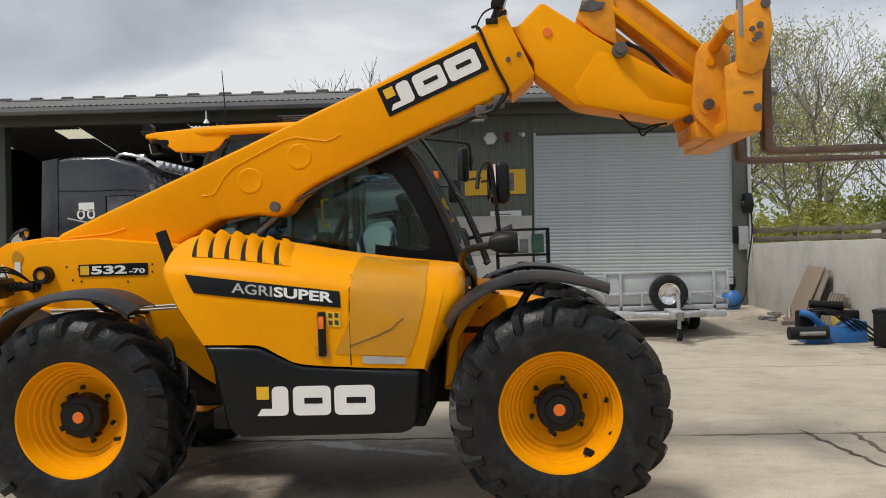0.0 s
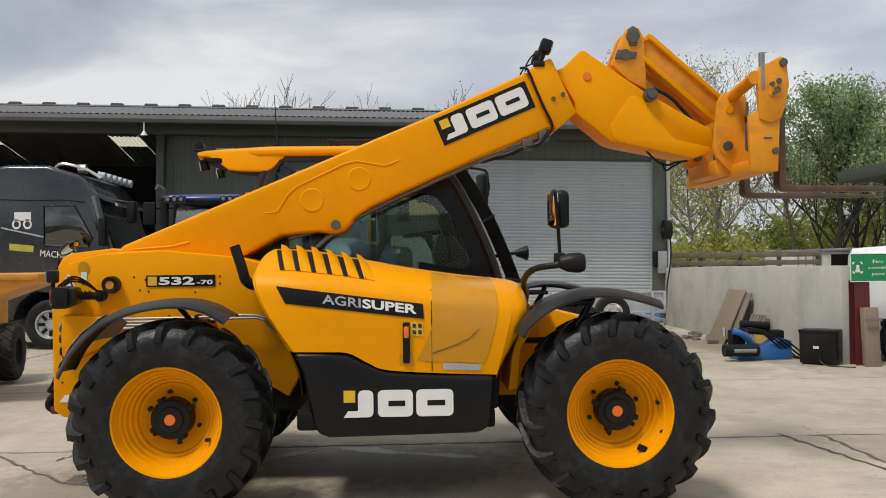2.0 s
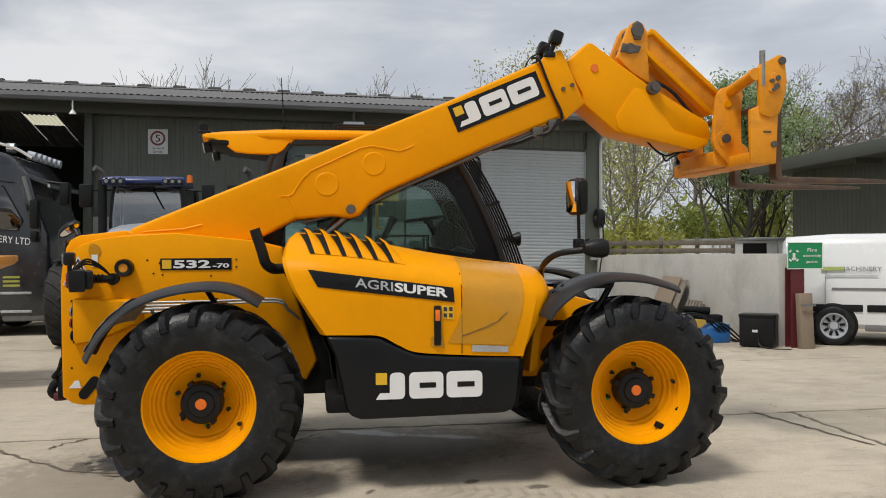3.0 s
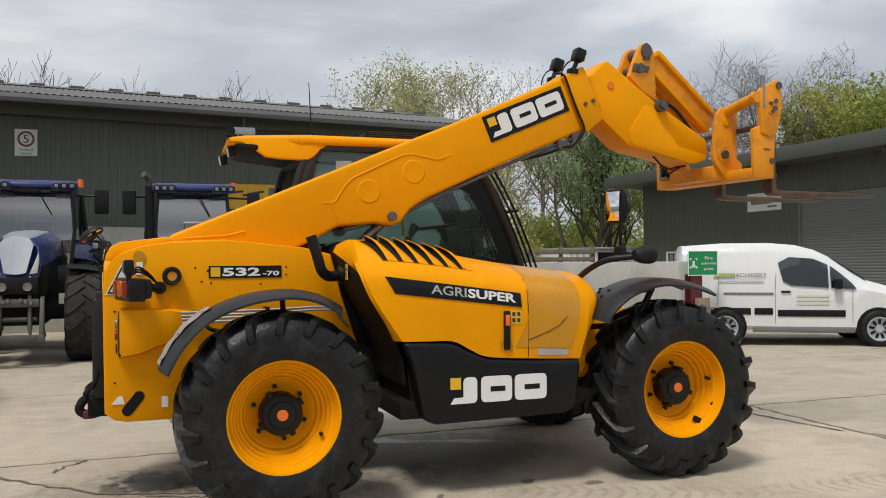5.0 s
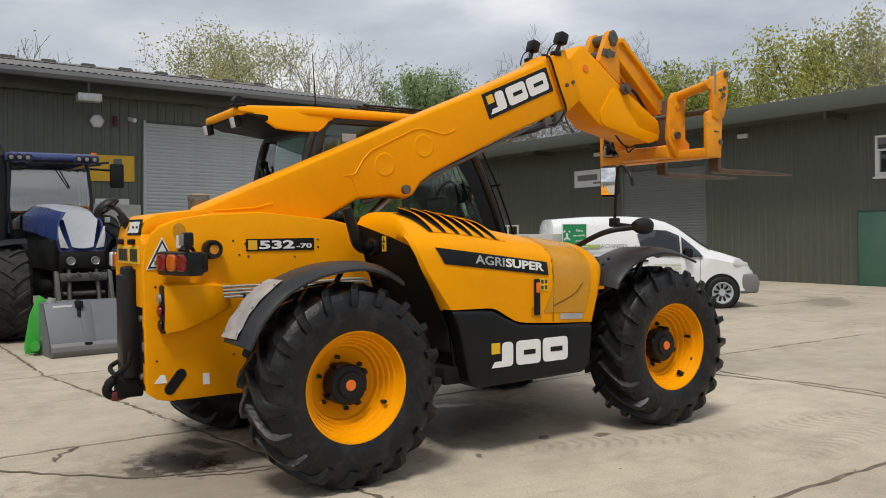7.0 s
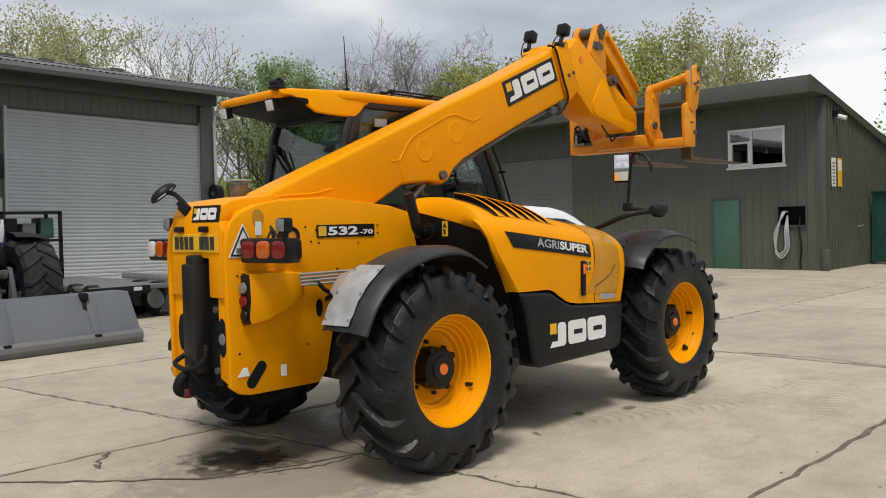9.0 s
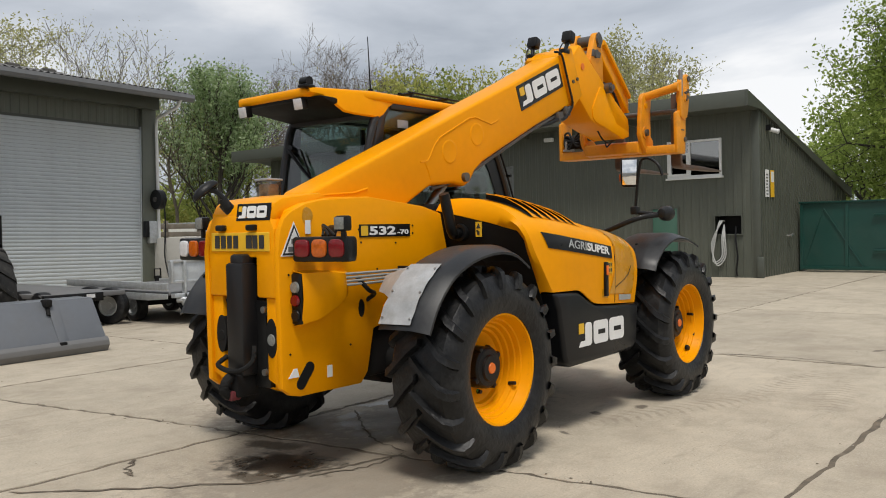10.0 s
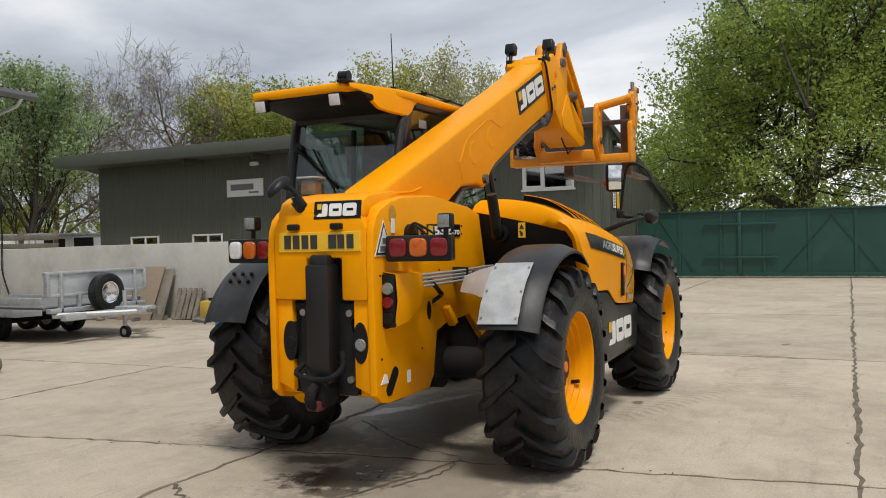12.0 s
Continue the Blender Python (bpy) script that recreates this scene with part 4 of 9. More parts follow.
part("hatch_back", box(0, 0.7, 0, 0.48, -0.4, -0.36), DARK, hh)
HOSE_PALE = material("pale_hose", (0.42, 0.43, 0.42), 0.6)
for k in range(3):
    part("hose", tube([(0.1 + 0.04 * k, 0.35, -0.2), (0.12 + 0.03 * k, 0.3, 0.06), (0.0 - 0.04 * k, -0.25, 0.08), (-0.05 + 0.05 * k, -0.72 - 0.05 * k, 0.06), (0.18 + 0.05 * k, -0.6, 0.06), (0.2 + 0.04 * k, -0.1, 0.08), (0.22, 0.25, -0.05)], 0.018, 8, 5), HOSE_PALE, hh)
part("hose", tube([(0.52, 0.2, -0.1), (0.55, -0.1, 0.05), (0.6, -0.6, 0.06), (0.56, -0.95, 0.05), (0.58, -1.1, 0.04)], 0.022, 8, 5), BLACK, hh)
tsg = sign_board("company_sign", "long white signboard with dark lettering on the low building", "sign", 1.5, 0.58, WHITE_FRAME, on_front(12.95, 3.0), GALV)
part("print", merge(box(0.16, 1.1, 0.22, 0.42, 0.001, 0.004), box(0.9, 1.3, 0.1, 0.16, 0.001, 0.004)), BARS_GREY, tsg)
for yy, zz in ((6.3, 4.02), (11.9, 4.0)):
    lp = thing("bulkhead_light", "white bulkhead light under the eaves", "wall light", at=on_front(yy, zz))
    part("lamp_case", box(0, 0.3, 0, 0.12, 0, 0.12, 0.02), WHITE_FRAME, lp)
cor = thing("corner_trim", "grey steel corner flashing of the low building", "trim", kind="structure", at=bld)
part("flashing", merge(box(-0.03, 0.1, -0.035, 0.16, 0, 4.3, 0.008)), TRIM, cor)
part("downpipe_shoe", box(-0.1, 0.02, -0.12, 0.06, 0.0, 0.55, 0.03), TRIM, cor)
ss = sign_board("warning_sign", "white and yellow safety notices on the end wall", "sign", 0.30, 0.72, WHITE, bld @ frame_at((0.42, -0.04, 2.1), (1, 0, 0), (0, 0, 1)))
part("print", merge(*[box(0.05, 0.21, 0.06 + 0.085 * k, 0.10 + 0.085 * k, 0.001, 0.004) for k in range(7)]), BARS_GREY, ss)
ss2 = sign_board("warning_sign", "yellow and white safety notice on the end wall", "sign", 0.30, 0.72, SIGN_YELLOW, bld @ frame_at((0.86, -0.04, 2.1), (1, 0, 0), (0, 0, 1)))
part("print", box(0.02, 0.26, 0.4, 0.68, 0.001, 0.004), WHITE, ss2)
fl2 = thing("security_camera", "small camera and light on the end wall", "camera", at=bld)
part("camera_body", rod((0.75, -0.3, 3.8), (0.75, -0.08, 3.88), 0.06), WHITE_FRAME, fl2)
part("mount", box(0.62, 0.77, -0.12, 0.0, 3.85, 4.0), BLACK, fl2)
th = thing("wall_tap", "steel lever tap on the end wall", "tap", at=bld)
part("tap_body", tube([(2.35, 0, 1.05), (2.35, -0.12, 1.05), (2.5, -0.14, 1.1)], 0.03), STEEL, th)

# green hoarding with gates
gate = thing("green_hoarding", "dark green painted steel hoarding with braced double gates", "hoarding", kind="structure")
part("hoarding_panel", box(21.4, 21.46, -14.0, 3.25, 0.08, 1.95), GREEN_GATE, gate)
for k in range(15):
    y = 3.2 - k * 1.2
    part("hoarding_post", box(21.36, 21.40, y - 0.04, y + 0.04, 0.05, 1.98), GREEN_GATE, gate)
part("top_rail", box(21.32, 21.48, -14.0, 3.27, 1.95, 2.0, 0.005), GREEN_GATE, gate)
part("bottom_rail", box(21.34, 21.40, -14.0, 3.25, 0.06, 0.16, 0.005), GREEN_GATE, gate)
for y0, y1 in ((-0.75, 1.3), (-5.6, -3.6)):
    for z in (0.58, 1.56):
        part("gate_rail", box(21.30, 21.36, y0, y1, z, z + 0.06, 0.005), GREEN_GATE, gate)
    part("gate_stile", box(21.31, 21.355, (y0 + y1) / 2 - 0.05, (y0 + y1) / 2 + 0.05, 0.1, 1.93, 0.005), GREEN_GATE, gate)
for a, b in (((1.6, 0.2), (2.6, 1.8)), ((2.6, 1.8), (3.1, 0.3)), ((-0.9, 0.2), (-2.2, 1.8)), ((-2.2, 1.8), (-3.4, 0.2))):
    part("brace", tube([(21.37, a[0], a[1]), (21.37, b[0], b[1])], 0.013, 6), GREEN_GATE, gate)
# closing walls behind the camera
solid("wall_yard_south", box(-28, 34, -22.4, -22.0, 0, 3.2), WALL_CONC, "plain concrete wall closing the yard", "wall", kind="structure")
solid("wall_yard_west", box(-28.4, -28, -22, 34, 0, 3.2), WALL_CONC, "plain concrete wall closing the yard", "wall", kind="structure")

# ---- grit and leaf litter on the yard ----
LITTER = material("dry_litter", (0.10, 0.078, 0.052), 0.95, vary=0.5, scale=3)
GRIT = material("pale_grit", (0.42, 0.39, 0.34), 0.95, vary=0.4, scale=4)


def litter(count, size, seed, mat, name, low=False):
    """Small bent flakes lying flat, most of them along the slab joints."""
    r = random.Random(seed)
    verts, faces = [], []
    for i in range(count):
        x, y = r.uniform(-6, 13), r.uniform(-4.5, 11)
        if i % 5 < 3:
            if r.random() < 0.5:
                y = r.choice(ROWS_Y[5:10]) + r.gauss(0, 0.035)
            else:
                x = joint_x(r.choice((3, 4, 5, 6)), y) + r.gauss(0, 0.035)
        s = size * r.uniform(0.35, 1.0) ** 2 * 1.6
        t = r.uniform(0, 6.28)
        u, v = Vector((math.cos(t), math.sin(t), 0)) * s, Vector((-math.sin(t), math.cos(t), 0)) * s * r.uniform(0.25, 0.7)
        c = Vector((x, y, gz(x, y) + 0.003))
        k = len(verts)
        tip = Vector((0, 0, s * r.uniform(0.08, 0.3)))
        verts += [tuple(c - u), tuple(c + v), tuple(c + u * 0.9), tuple(c - v), tuple(c + tip)]
        faces += [(k, k + 3, k + 4), (k + 3, k + 2, k + 4), (k + 2, k + 1, k + 4), (k + 1, k, k + 4)]
    me = bpy.data.meshes.new(name)
    me.from_pydata(verts, [], faces)
    me.materials.append(mat)
    return me


tagged(new("leaf_litter", litter(1100, 0.010, 3, LITTER, "leaf_litter")), "dry brown leaf litter scattered over the concrete", "litter", kind="stuff")
tagged(new("grit", litter(2600, 0.008, 8, GRIT, "grit")), "loose pale grit scattered over the concrete", "grit", kind="stuff")

# ---- the telehandler: rear axle at x = 0, nose towards +x ----
tele = thing("telehandler", "yellow and black telescopic handler with raised boom and pallet forks", "telehandler")
Y0 = -0.172          # boom side


FRAME_B = material("satin_black_steel", (0.010, 0.010, 0.011), 0.4, vary=0.2, spec=0.4)
LAMP_GREY = material("dull_lamp_glass", (0.20, 0.21, 0.20), 0.2, vary=0.3, scale=60, coat=0.4)
# wheels
R_TYRE, R_LUG = 0.572, 0.612


def carcass_mesh(half=0.225):
    prof = [(0.325, -0.175), (0.335, -0.205), (0.37, -0.222), (0.43, -half - 0.008), (0.49, -half), (0.535, -0.205), (0.562, -0.175), (0.570, -0.10), (R_TYRE, 0.0)]
    prof = prof + [(r, -h) for r, h in prof[-2::-1]] + [(0.315, 0.17), (0.315, -0.17), (0.325, -0.175)]
    return lathe(prof, "y", 60)


def lug_mesh(side):
    """One tread bar from the middle of the tread over the shoulder."""
    rows = []
    for da, h, ro, rb in ((0.0, -0.018, R_LUG, 0.56), (0.10, 0.05, R_LUG, 0.56), (0.20, 0.115, R_LUG - 0.003, 0.555), (0.285, 0.175, R_LUG - 0.012, 0.545),
                          (0.325, 0.214, 0.578, 0.53), (0.345, 0.232, 0.535, 0.51), (0.355, 0.236, 0.485, 0.48)):
        wid = 0.036 + 0.012 * (h > 0.1)
        y = side * h
        ring = []
        for da2, rr in ((-wid * 1.25, rb), (-wid * 0.75, ro), (wid * 0.75, ro), (wid * 1.25, rb)):
            ring.append((rr * math.cos(da + da2), y, rr * math.sin(da + da2)))
        if h > 0.2:
            ring = [(px, y + side * (0.006 if i in (1, 2) else -0.012), pz) for i, (px, py, pz) in enumerate(ring)]
        rows.append(ring)
    bm = sheet(rows)
    first = [bm.verts.new(q) for q in rows[0]]
    bm.faces.new(first)
    bmesh.ops.remove_doubles(bm, verts=bm.verts, dist=1e-5)
    bmesh.ops.recalc_face_normals(bm, faces=bm.faces)
    return bm


def rim_mesh(outward):
    """outward: -1 when the dish opens towards -y."""
    s = outward
    prof = [(0.318, -0.17), (0.345, -0.185), (0.338, -0.2), (0.322, -0.195), (0.312, -0.16), (0.300, -0.13), (0.290, -0.126), (0.282, -0.098), (0.270, -0.094), (0.262, -0.066), (0.248, -0.062),
            (0.240, -0.036), (0.224, -0.032), (0.214, -0.008), (0.196, -0.002), (0.182, 0.012), (0.0, 0.022), ]
    back = [(0.0, 0.04), (0.24, 0.04), (0.30, 0.17), (0.345, 0.19)]
    return lathe([(r, -s * h) for r, h in prof + back], "y", 56)


carcass_me = mesh_of("wheel", carcass_mesh(), RUBBER, 35)
lug_me = {sd: mesh_of("lug", lug_mesh(sd), RUBBER, 35) for sd in (-1, 1)}
for wx, wy in ((0.0, -0.955), (2.75, -0.955), (0.0, 0.955), (2.75, 0.955)):
    s = -1 if wy < 0 else 1
    wheel = new("wheel", carcass_me)
    wheel.parent = tele
    wheel["label"] = "chunky black tractor tyre on a yellow dished rim"
    wheel.location = (wx, wy, 0.607)
    if wx == 0.0 and wy < 0:
        wheel.rotation_euler = (0, radians(40), 0)
    part("rim", rim_mesh(s), YELLOW, wheel, "yellow dished steel rim", 42)
    for k in range(19):
        for sd in (-1, 1):
            lg = new("lug", lug_me[sd])
            lg.parent = wheel
            lg.rotation_euler = (0, -2 * math.pi * (k + (0.5 if sd > 0 else 0.0)) / 19, 0)
    hub = merge(lathe([(0, 0.0), (0, -0.115), (0.075, -0.115), (0.082, -0.1), (0.112, -0.097), (0.124, -0.085), (0.128, -0.0)], "y", 36),
                *[moved(box(-0.016, 0.016, -0.09, 0.0, 0.118, 0.145, 0.004), pose(0, 0, 0, 0, a, 0)) for a in (20, 110, 200, 290)])
    if s > 0:
        moved(hub, pose(0, 0, 0, 0, 0, 180))
    part("hub", hub, BLACK, wheel, "black planetary hub")
    part("hub_plug", lathe([(0.0, s * 0.122), (0.03, s * 0.122), (0.036, s * 0.112), (0.036, s * 0.09)], "y", 20), ORANGE, wheel, "orange hub plug")
    for k in range(6):
        a = math.pi / 3 * k + 0.35
        px, pz = 0.160 * math.cos(a), 0.160 * math.sin(a)
        part("wheel_nut", rod((px, -s * 0.03, pz), (px, s * 0.012, pz), 0.017, 0.013, 6), BLACK, wheel)
        part("nut_pointer", moved(box(-0.010, 0.024, -0.004, 0.004, -0.009, 0.009, 0.003, 1), Matrix.Translation((px, s * 0.012 - s * 0.018, pz)) @ pose(0, 0, 0, 0, 35 * k, 0)), GREEN_IMPL if k % 2 else SIGN_YELLOW, wheel)
    part("valve", rod((0.26, s * 0.08, 0.05), (0.25, s * 0.13, 0.05), 0.012), BLACK, wheel)

# frame, axles
part("chassis", merge(box(-0.8, 3.0, -0.30, 0.30, 0.52, 0.92, 0.02), box(0.75, 2.0, -0.95, 0.95, 0.5, 0.62, 0.02)), DARK, tele, "dark greasy chassis rails")
for x in (0.0, 2.75):
    part("axle", merge(rod((x, -0.9, 0.607), (x, 0.9, 0.607), 0.1), rod((x, -0.25, 0.607), (x, 0.25, 0.607), 0.17)), DARK, tele)

# tail body
TY0, TY1 = -0.325, 0.335
tail = [(-0.93, 0.54), (-0.93, 1.50), (-0.89, 1.57), (-0.78, 1.61), (-0.57, 1.645), (-0.25, 1.655), (0.28, 1.60), (0.46, 1.555), (0.54, 1.25), (0.70, 0.76), (0.62, 0.62), (0.45, 0.72),
        (0.25, 0.88), (-0.08, 0.86), (-0.24, 0.82), (-0.31, 0.58), (-0.37, 0.515)]
part("rear_body", prism(tail, "y", TY0, TY1, 0.012), YELLOW, tele, "yellow plated rear body", 25)
# side plates standing a little proud, rounded at the back
plate = [(-0.99, 0.56), (-1.0, 1.33), (-0.985, 1.45), (-0.955, 1.515), (-0.90, 1.56), (-0.79, 1.605), (-0.66, 1.63), (-0.25, 1.652), (0.27, 1.597), (0.45, 1.552), (0.53, 1.25), (0.69, 0.765), (0.615, 0.63),
         (0.45, 0.73), (0.25, 0.89), (-0.08, 0.87), (-0.24, 0.83), (-0.30, 0.57), (-0.36, 0.50), (-0.86, 0.50), (-0.93, 0.515)]
part("side_plate", prism(plate, "y", TY0 - 0.012, TY0 + 0.03, 0.006), YELLOW, tele, "", 25)
part("side_plate", prism(plate, "y", TY1 - 0.03, TY1 + 0.012, 0.006), YELLOW, tele, "", 25)
# rear face: upper cover with a slot, two columns
part("rear_cover", merge(prism([(TY0 + 0.03, 1.07), (-0.135, 1.07), (-0.135, 1.30), (0.09, 1.30), (0.09, 1.07), (TY1 - 0.03, 1.07), (TY1 - 0.03, 1.46), (0.26, 1.545), (-0.25, 1.545), (TY0 + 0.03, 1.46)], "x", -0.995, -0.92, 0.012)), YELLOW, tele, "", 25)
part("top_cover", prism([(-0.985, 1.50), (-0.99, 1.55), (-0.955, 1.61), (-0.90, 1.64), (-0.60, 1.675), (-0.55, 1.65), (-0.9, 1.53)], "y", TY0 + 0.06, TY1 - 0.06, 0.012), YELLOW, tele)
for y0, y1 in ((TY0 + 0.03, TY0 + 0.13), (TY1 - 0.13, TY1 - 0.03)):
    part("rear_column", prism([(y0, 0.56), (y1, 0.60), (y1, 1.07), (y0, 1.07)], "x", -0.975, -0.92, 0.008), YELLOW, tele)
part("rear_recess", box(-0.936, -0.925, TY0 + 0.12, TY1 - 0.12, 0.55, 1.30), DARK, tele)
part("hitch_ram", merge(box(-1.07, -0.95, -0.095, 0.055, 0.62, 1.27, 0.018), box(-1.05, -0.95, -0.08, 0.04, 1.22, 1.32, 0.02)), FRAME_B, tele, "black hitch ram in the rear slot")
part("hitch_plate", merge(prism([(-0.20, 0.55), (0.16, 0.55), (0.19, 0.7), (0.15, 0.98), (0.2, 1.05), (-0.24, 1.05), (-0.17, 0.95), (-0.22, 0.7)], "x", -0.965, -0.94, 0.004)), BLACK, tele)
part("tow_hook", merge(tube([(-1.05, -0.02, 0.64), (-1.13, -0.02, 0.60), (-1.15, -0.02, 0.54), (-1.09, -0.02, 0.51), (-1.0, -0.02, 0.53)], 0.03, 10, 4), box(-1.1, -0.94, -0.075, 0.035, 0.5, 0.63, 0.015)), DARK, tele, "greasy black tow hook")
part("hook_tip", box(-1.13, -1.06, -0.06, 0.02, 0.485, 0.54, 0.012), RED_POST, tele, "red painted hook tip")
part("hitch_bow", tube([(-1.03, 0.1, 0.72), (-1.1, 0.1, 0.68), (-1.11, 0.0, 0.655), (-1.11, -0.12, 0.665), (-1.06, -0.17, 0.72), (-1.04, -0.16, 0.8)], 0.015, 8, 4), DARK, tele)
for y, z, mt in ((0.22, 0.84, DARK), (-0.235, 0.84, LAMP_GREY)):
    part("round_lamp", lathe([(0.0, -0.984), (0.03, -0.983), (0.042, -0.972), (0.044, -0.93)], "x", 24, (0, y, z - 0.01)), mt, tele)
    part("lamp_hole", moved(lathe([(0.0, -0.979), (0.075, -0.979), (0.075, -0.93)], "x", 24), Matrix.Translation((0, y, z)) @ Matrix.Diagonal((1, 0.62, 1.5, 1))), DARK, tele)
for y in (-0.17, 0.13):
    for z in (1.0, 0.64):
        part("bolt", rod((-0.985, y, z), (-0.96, y, z), 0.02, sides=8), STEEL, tele)
# number plate: yellow with plain dark bars
npl = part("number_plate", box(-1.004, -0.996, -0.265, 0.265, 1.335, 1.445, 0.003, 1), SIGN_YELLOW, tele, "yellow registration plate")
for k, w in enumerate((0.042, 0.042, 0.042, 0.042, 0.0, 0.05, 0.042, 0.042)):
    if w:
        part("plate_bar", box(-1.008, -1.0035, 0.225 - k * 0.058 - w, 0.225 - k * 0.058, 1.352, 1.428), BARS, npl)
for y in (0.16, -0.12):
    part("plate_lamp", box(-1.03, -0.99, y - 0.035, y + 0.035, 1.455, 1.49, 0.01), BLACK, tele)


def logo(parent, w, h, at, square=True):
    """The maker's badge as plain shapes: a small yellow square and three pale slotted blocks."""
    if square:
        part("badge_square", moved(box(0, 0.105 * w, 0.56 * h, h, 0.0, 0.003), at), SIGN_YELLOW, parent)
    def block(x0, x1, lean, slot):
        q = []
        r = 0.18 * h
        for cx, cy, a0 in ((x1 - r, h - r, 0), (x0 + r, h - r, 90), (x0 + r, r, 180), (x1 - r, r, 270)):
            for k in range(4):
                a = radians(a0 + 30 * k)
                q.append((cx + r * math.cos(a), cy + r * math.sin(a)))
        part("badge_block", moved(prism(q, "z", 0.0, 0.003), at), WHITE, parent)
        if slot:
            part("badge_slot", moved(box(x0 + 0.3 * (x1 - x0), x1 - 0.22 * (x1 - x0), 0.40 * h, 0.60 * h, 0.0015, 0.0045), at), BLACK, parent)
    block(0.13 * w, 0.27 * w, 0, False)
    part("badge_block", moved(prism([(0.0, 0.0), (0.2 * w, 0.0), (0.2 * w, 0.24 * h), (0.04 * w, 0.24 * h)], "z", 0.0, 0.0028), at), WHITE, parent)
    block(0.31 * w, 0.63 * w, 0, True)
    block(0.66 * w, 1.0 * w, 0, True)


bdg = part("rear_badge", moved(box(0, 0.30, 0, 0.1, 0, 0.006, 0.002, 1), frame_at((-0.992, 0.035, 1.512), (0, -1, 0), (0.16, 0, 1))), BLACK_GLOSS, tele, "black badge with pale blocks")
logo(bdg, 0.25, 0.07, frame_at((-0.999, 0.01, 1.527), (0, -1, 0), (0.16, 0, 1)))
# model plate
SIDE = TY0 - 0.014
mpl = part("model_plate", box(-0.355, 0.118, SIDE - 0.004, SIDE + 0.01, 1.402, 1.481), BLACK_GLOSS, tele, "black model plate with white figures")
part("figures", moved(fit_text("532", 0.245, 0.056, 0.001, 0.035), frame_at((-0.268, SIDE - 0.0055, 1.413), (1, 0, 0), (0, 0, 1))), WHITE, mpl, smooth=0)
part("figures", moved(fit_text("-70", 0.110, 0.032, 0.001, 0.03), frame_at((-0.008, SIDE - 0.0055, 1.414), (1, 0, 0), (0, 0, 1))), WHITE, mpl, smooth=0)
part("plate_square", box(-0.343, -0.282, SIDE - 0.0062, SIDE - 0.003, 1.411, 1.472), SIGN_YELLOW, mpl)
# stickers on the side plate
tri = part("weight_sticker", prism([(-0.985, 1.306), (-0.787, 1.306), (-0.886, 1.502)], "y", SIDE - 0.003, SIDE), WHITE, tele, "white triangle sticker with dark edge")
part("sticker_line", prism([(-0.974, 1.313), (-0.798, 1.313), (-0.886, 1.487)], "y", SIDE - 0.005, SIDE - 0.001), BARS, tri)
part("sticker_face", prism([(-0.956, 1.324), (-0.816, 1.324), (-0.886, 1.462)], "y", SIDE - 0.007, SIDE - 0.002), WHITE, tri)
part("sticker_bar", merge(box(-0.935, -0.837, SIDE - 0.009, SIDE - 0.005, 1.332, 1.360), box(-0.91, -0.862, SIDE - 0.009, SIDE - 0.005, 1.376, 1.404)), BARS_GREY, tri)
part("sticker", box(-0.80, -0.76, SIDE - 0.004, SIDE, 1.43, 1.51), WHITE, tele)
part("sticker", prism([(-0.95, 0.615), (-0.87, 0.615), (-0.885, 0.665), (-0.91, 0.665)], "y", SIDE - 0.004, SIDE), WHITE, tele)
part("sticker", box(-0.65, -0.61, SIDE - 0.004, SIDE, 0.58, 0.65), WHITE, tele)
slot = [(-0.82 + (0.034 * math.cos(a) + 0.055 * (1 if math.cos(a) > 0 else -1)) * 0.62 - 0.034 * math.sin(a) * 0.78, 0.615 + (0.034 * math.cos(a) + 0.055 * (1 if math.cos(a) > 0 else -1)) * 0.78 + 0.034 * math.sin(a) * 0.62) for a in [(k + 0.5) * math.pi / 8 for k in range(16)]]
part("lifting_slot", prism(slot, "y", SIDE - 0.003, SIDE + 0.01), DARK, tele)
# a flush plate whose darker yellow stands for the shade inside the hole
hole2 = [(-0.79 + 0.042 * math.cos(a) * (1.2 if math.cos(a) > 0 else 0.7), 1.535 + 0.05 * math.sin(a)) for a in [k * math.pi / 8 for k in range(16)]]
part("access_hole", prism(hole2, "y", SIDE - 0.002, SIDE + 0.01), YELLOW_DULL, tele)
part("oval_hole", prism([(-0.35 + 0.024 * math.cos(a), 0.965 + 0.055 * math.sin(a)) for a in [k * math.pi / 10 for k in range(20)]], "y", SIDE - 0.003, SIDE + 0.01), DARK, tele)
part("gusset", prism([(-0.16, 0.96), (-0.12, 0.98), (0.0, 0.86), (-0.06, 0.84)], "y", TY0 - 0.05, TY0, 0.008), YELLOW, tele)
# plain dark box added to fill the open gap inside the frame
part("boom_support", box(0.50, 0.95, -0.24, 0.24, 0.9, 1.62, 0.03), DARK, tele, "dark filler box inside the frame")
for x, z in ((-0.93, 1.2), (-0.93, 0.75), (-0.44, 1.47), (-0.40, 1.38), (-0.34, 1.37), (-0.20, 1.2), (-0.02, 1.36), (0.15, 1.47), (0.15, 1.42), (-0.45, 0.75), (-0.36, 1.45)):
    part("bolt_hole", rod((x, SIDE - 0.0015, z), (x, SIDE + 0.01, z), 0.0065, sides=10), DARK, tele)
part("filter_cap", merge(rod((-0.585, TY0 + 0.02, 1.42), (-0.585, TY0 - 0.07, 1.42), 0.062, 0.058, 20), lathe([(0.03, TY0 - 0.08), (0.052, TY0 - 0.085), (0.055, TY0 - 0.07)], "y", 20, (-0.585, 0, 1.42))), BLACK, tele, "round black rubber filler cap")
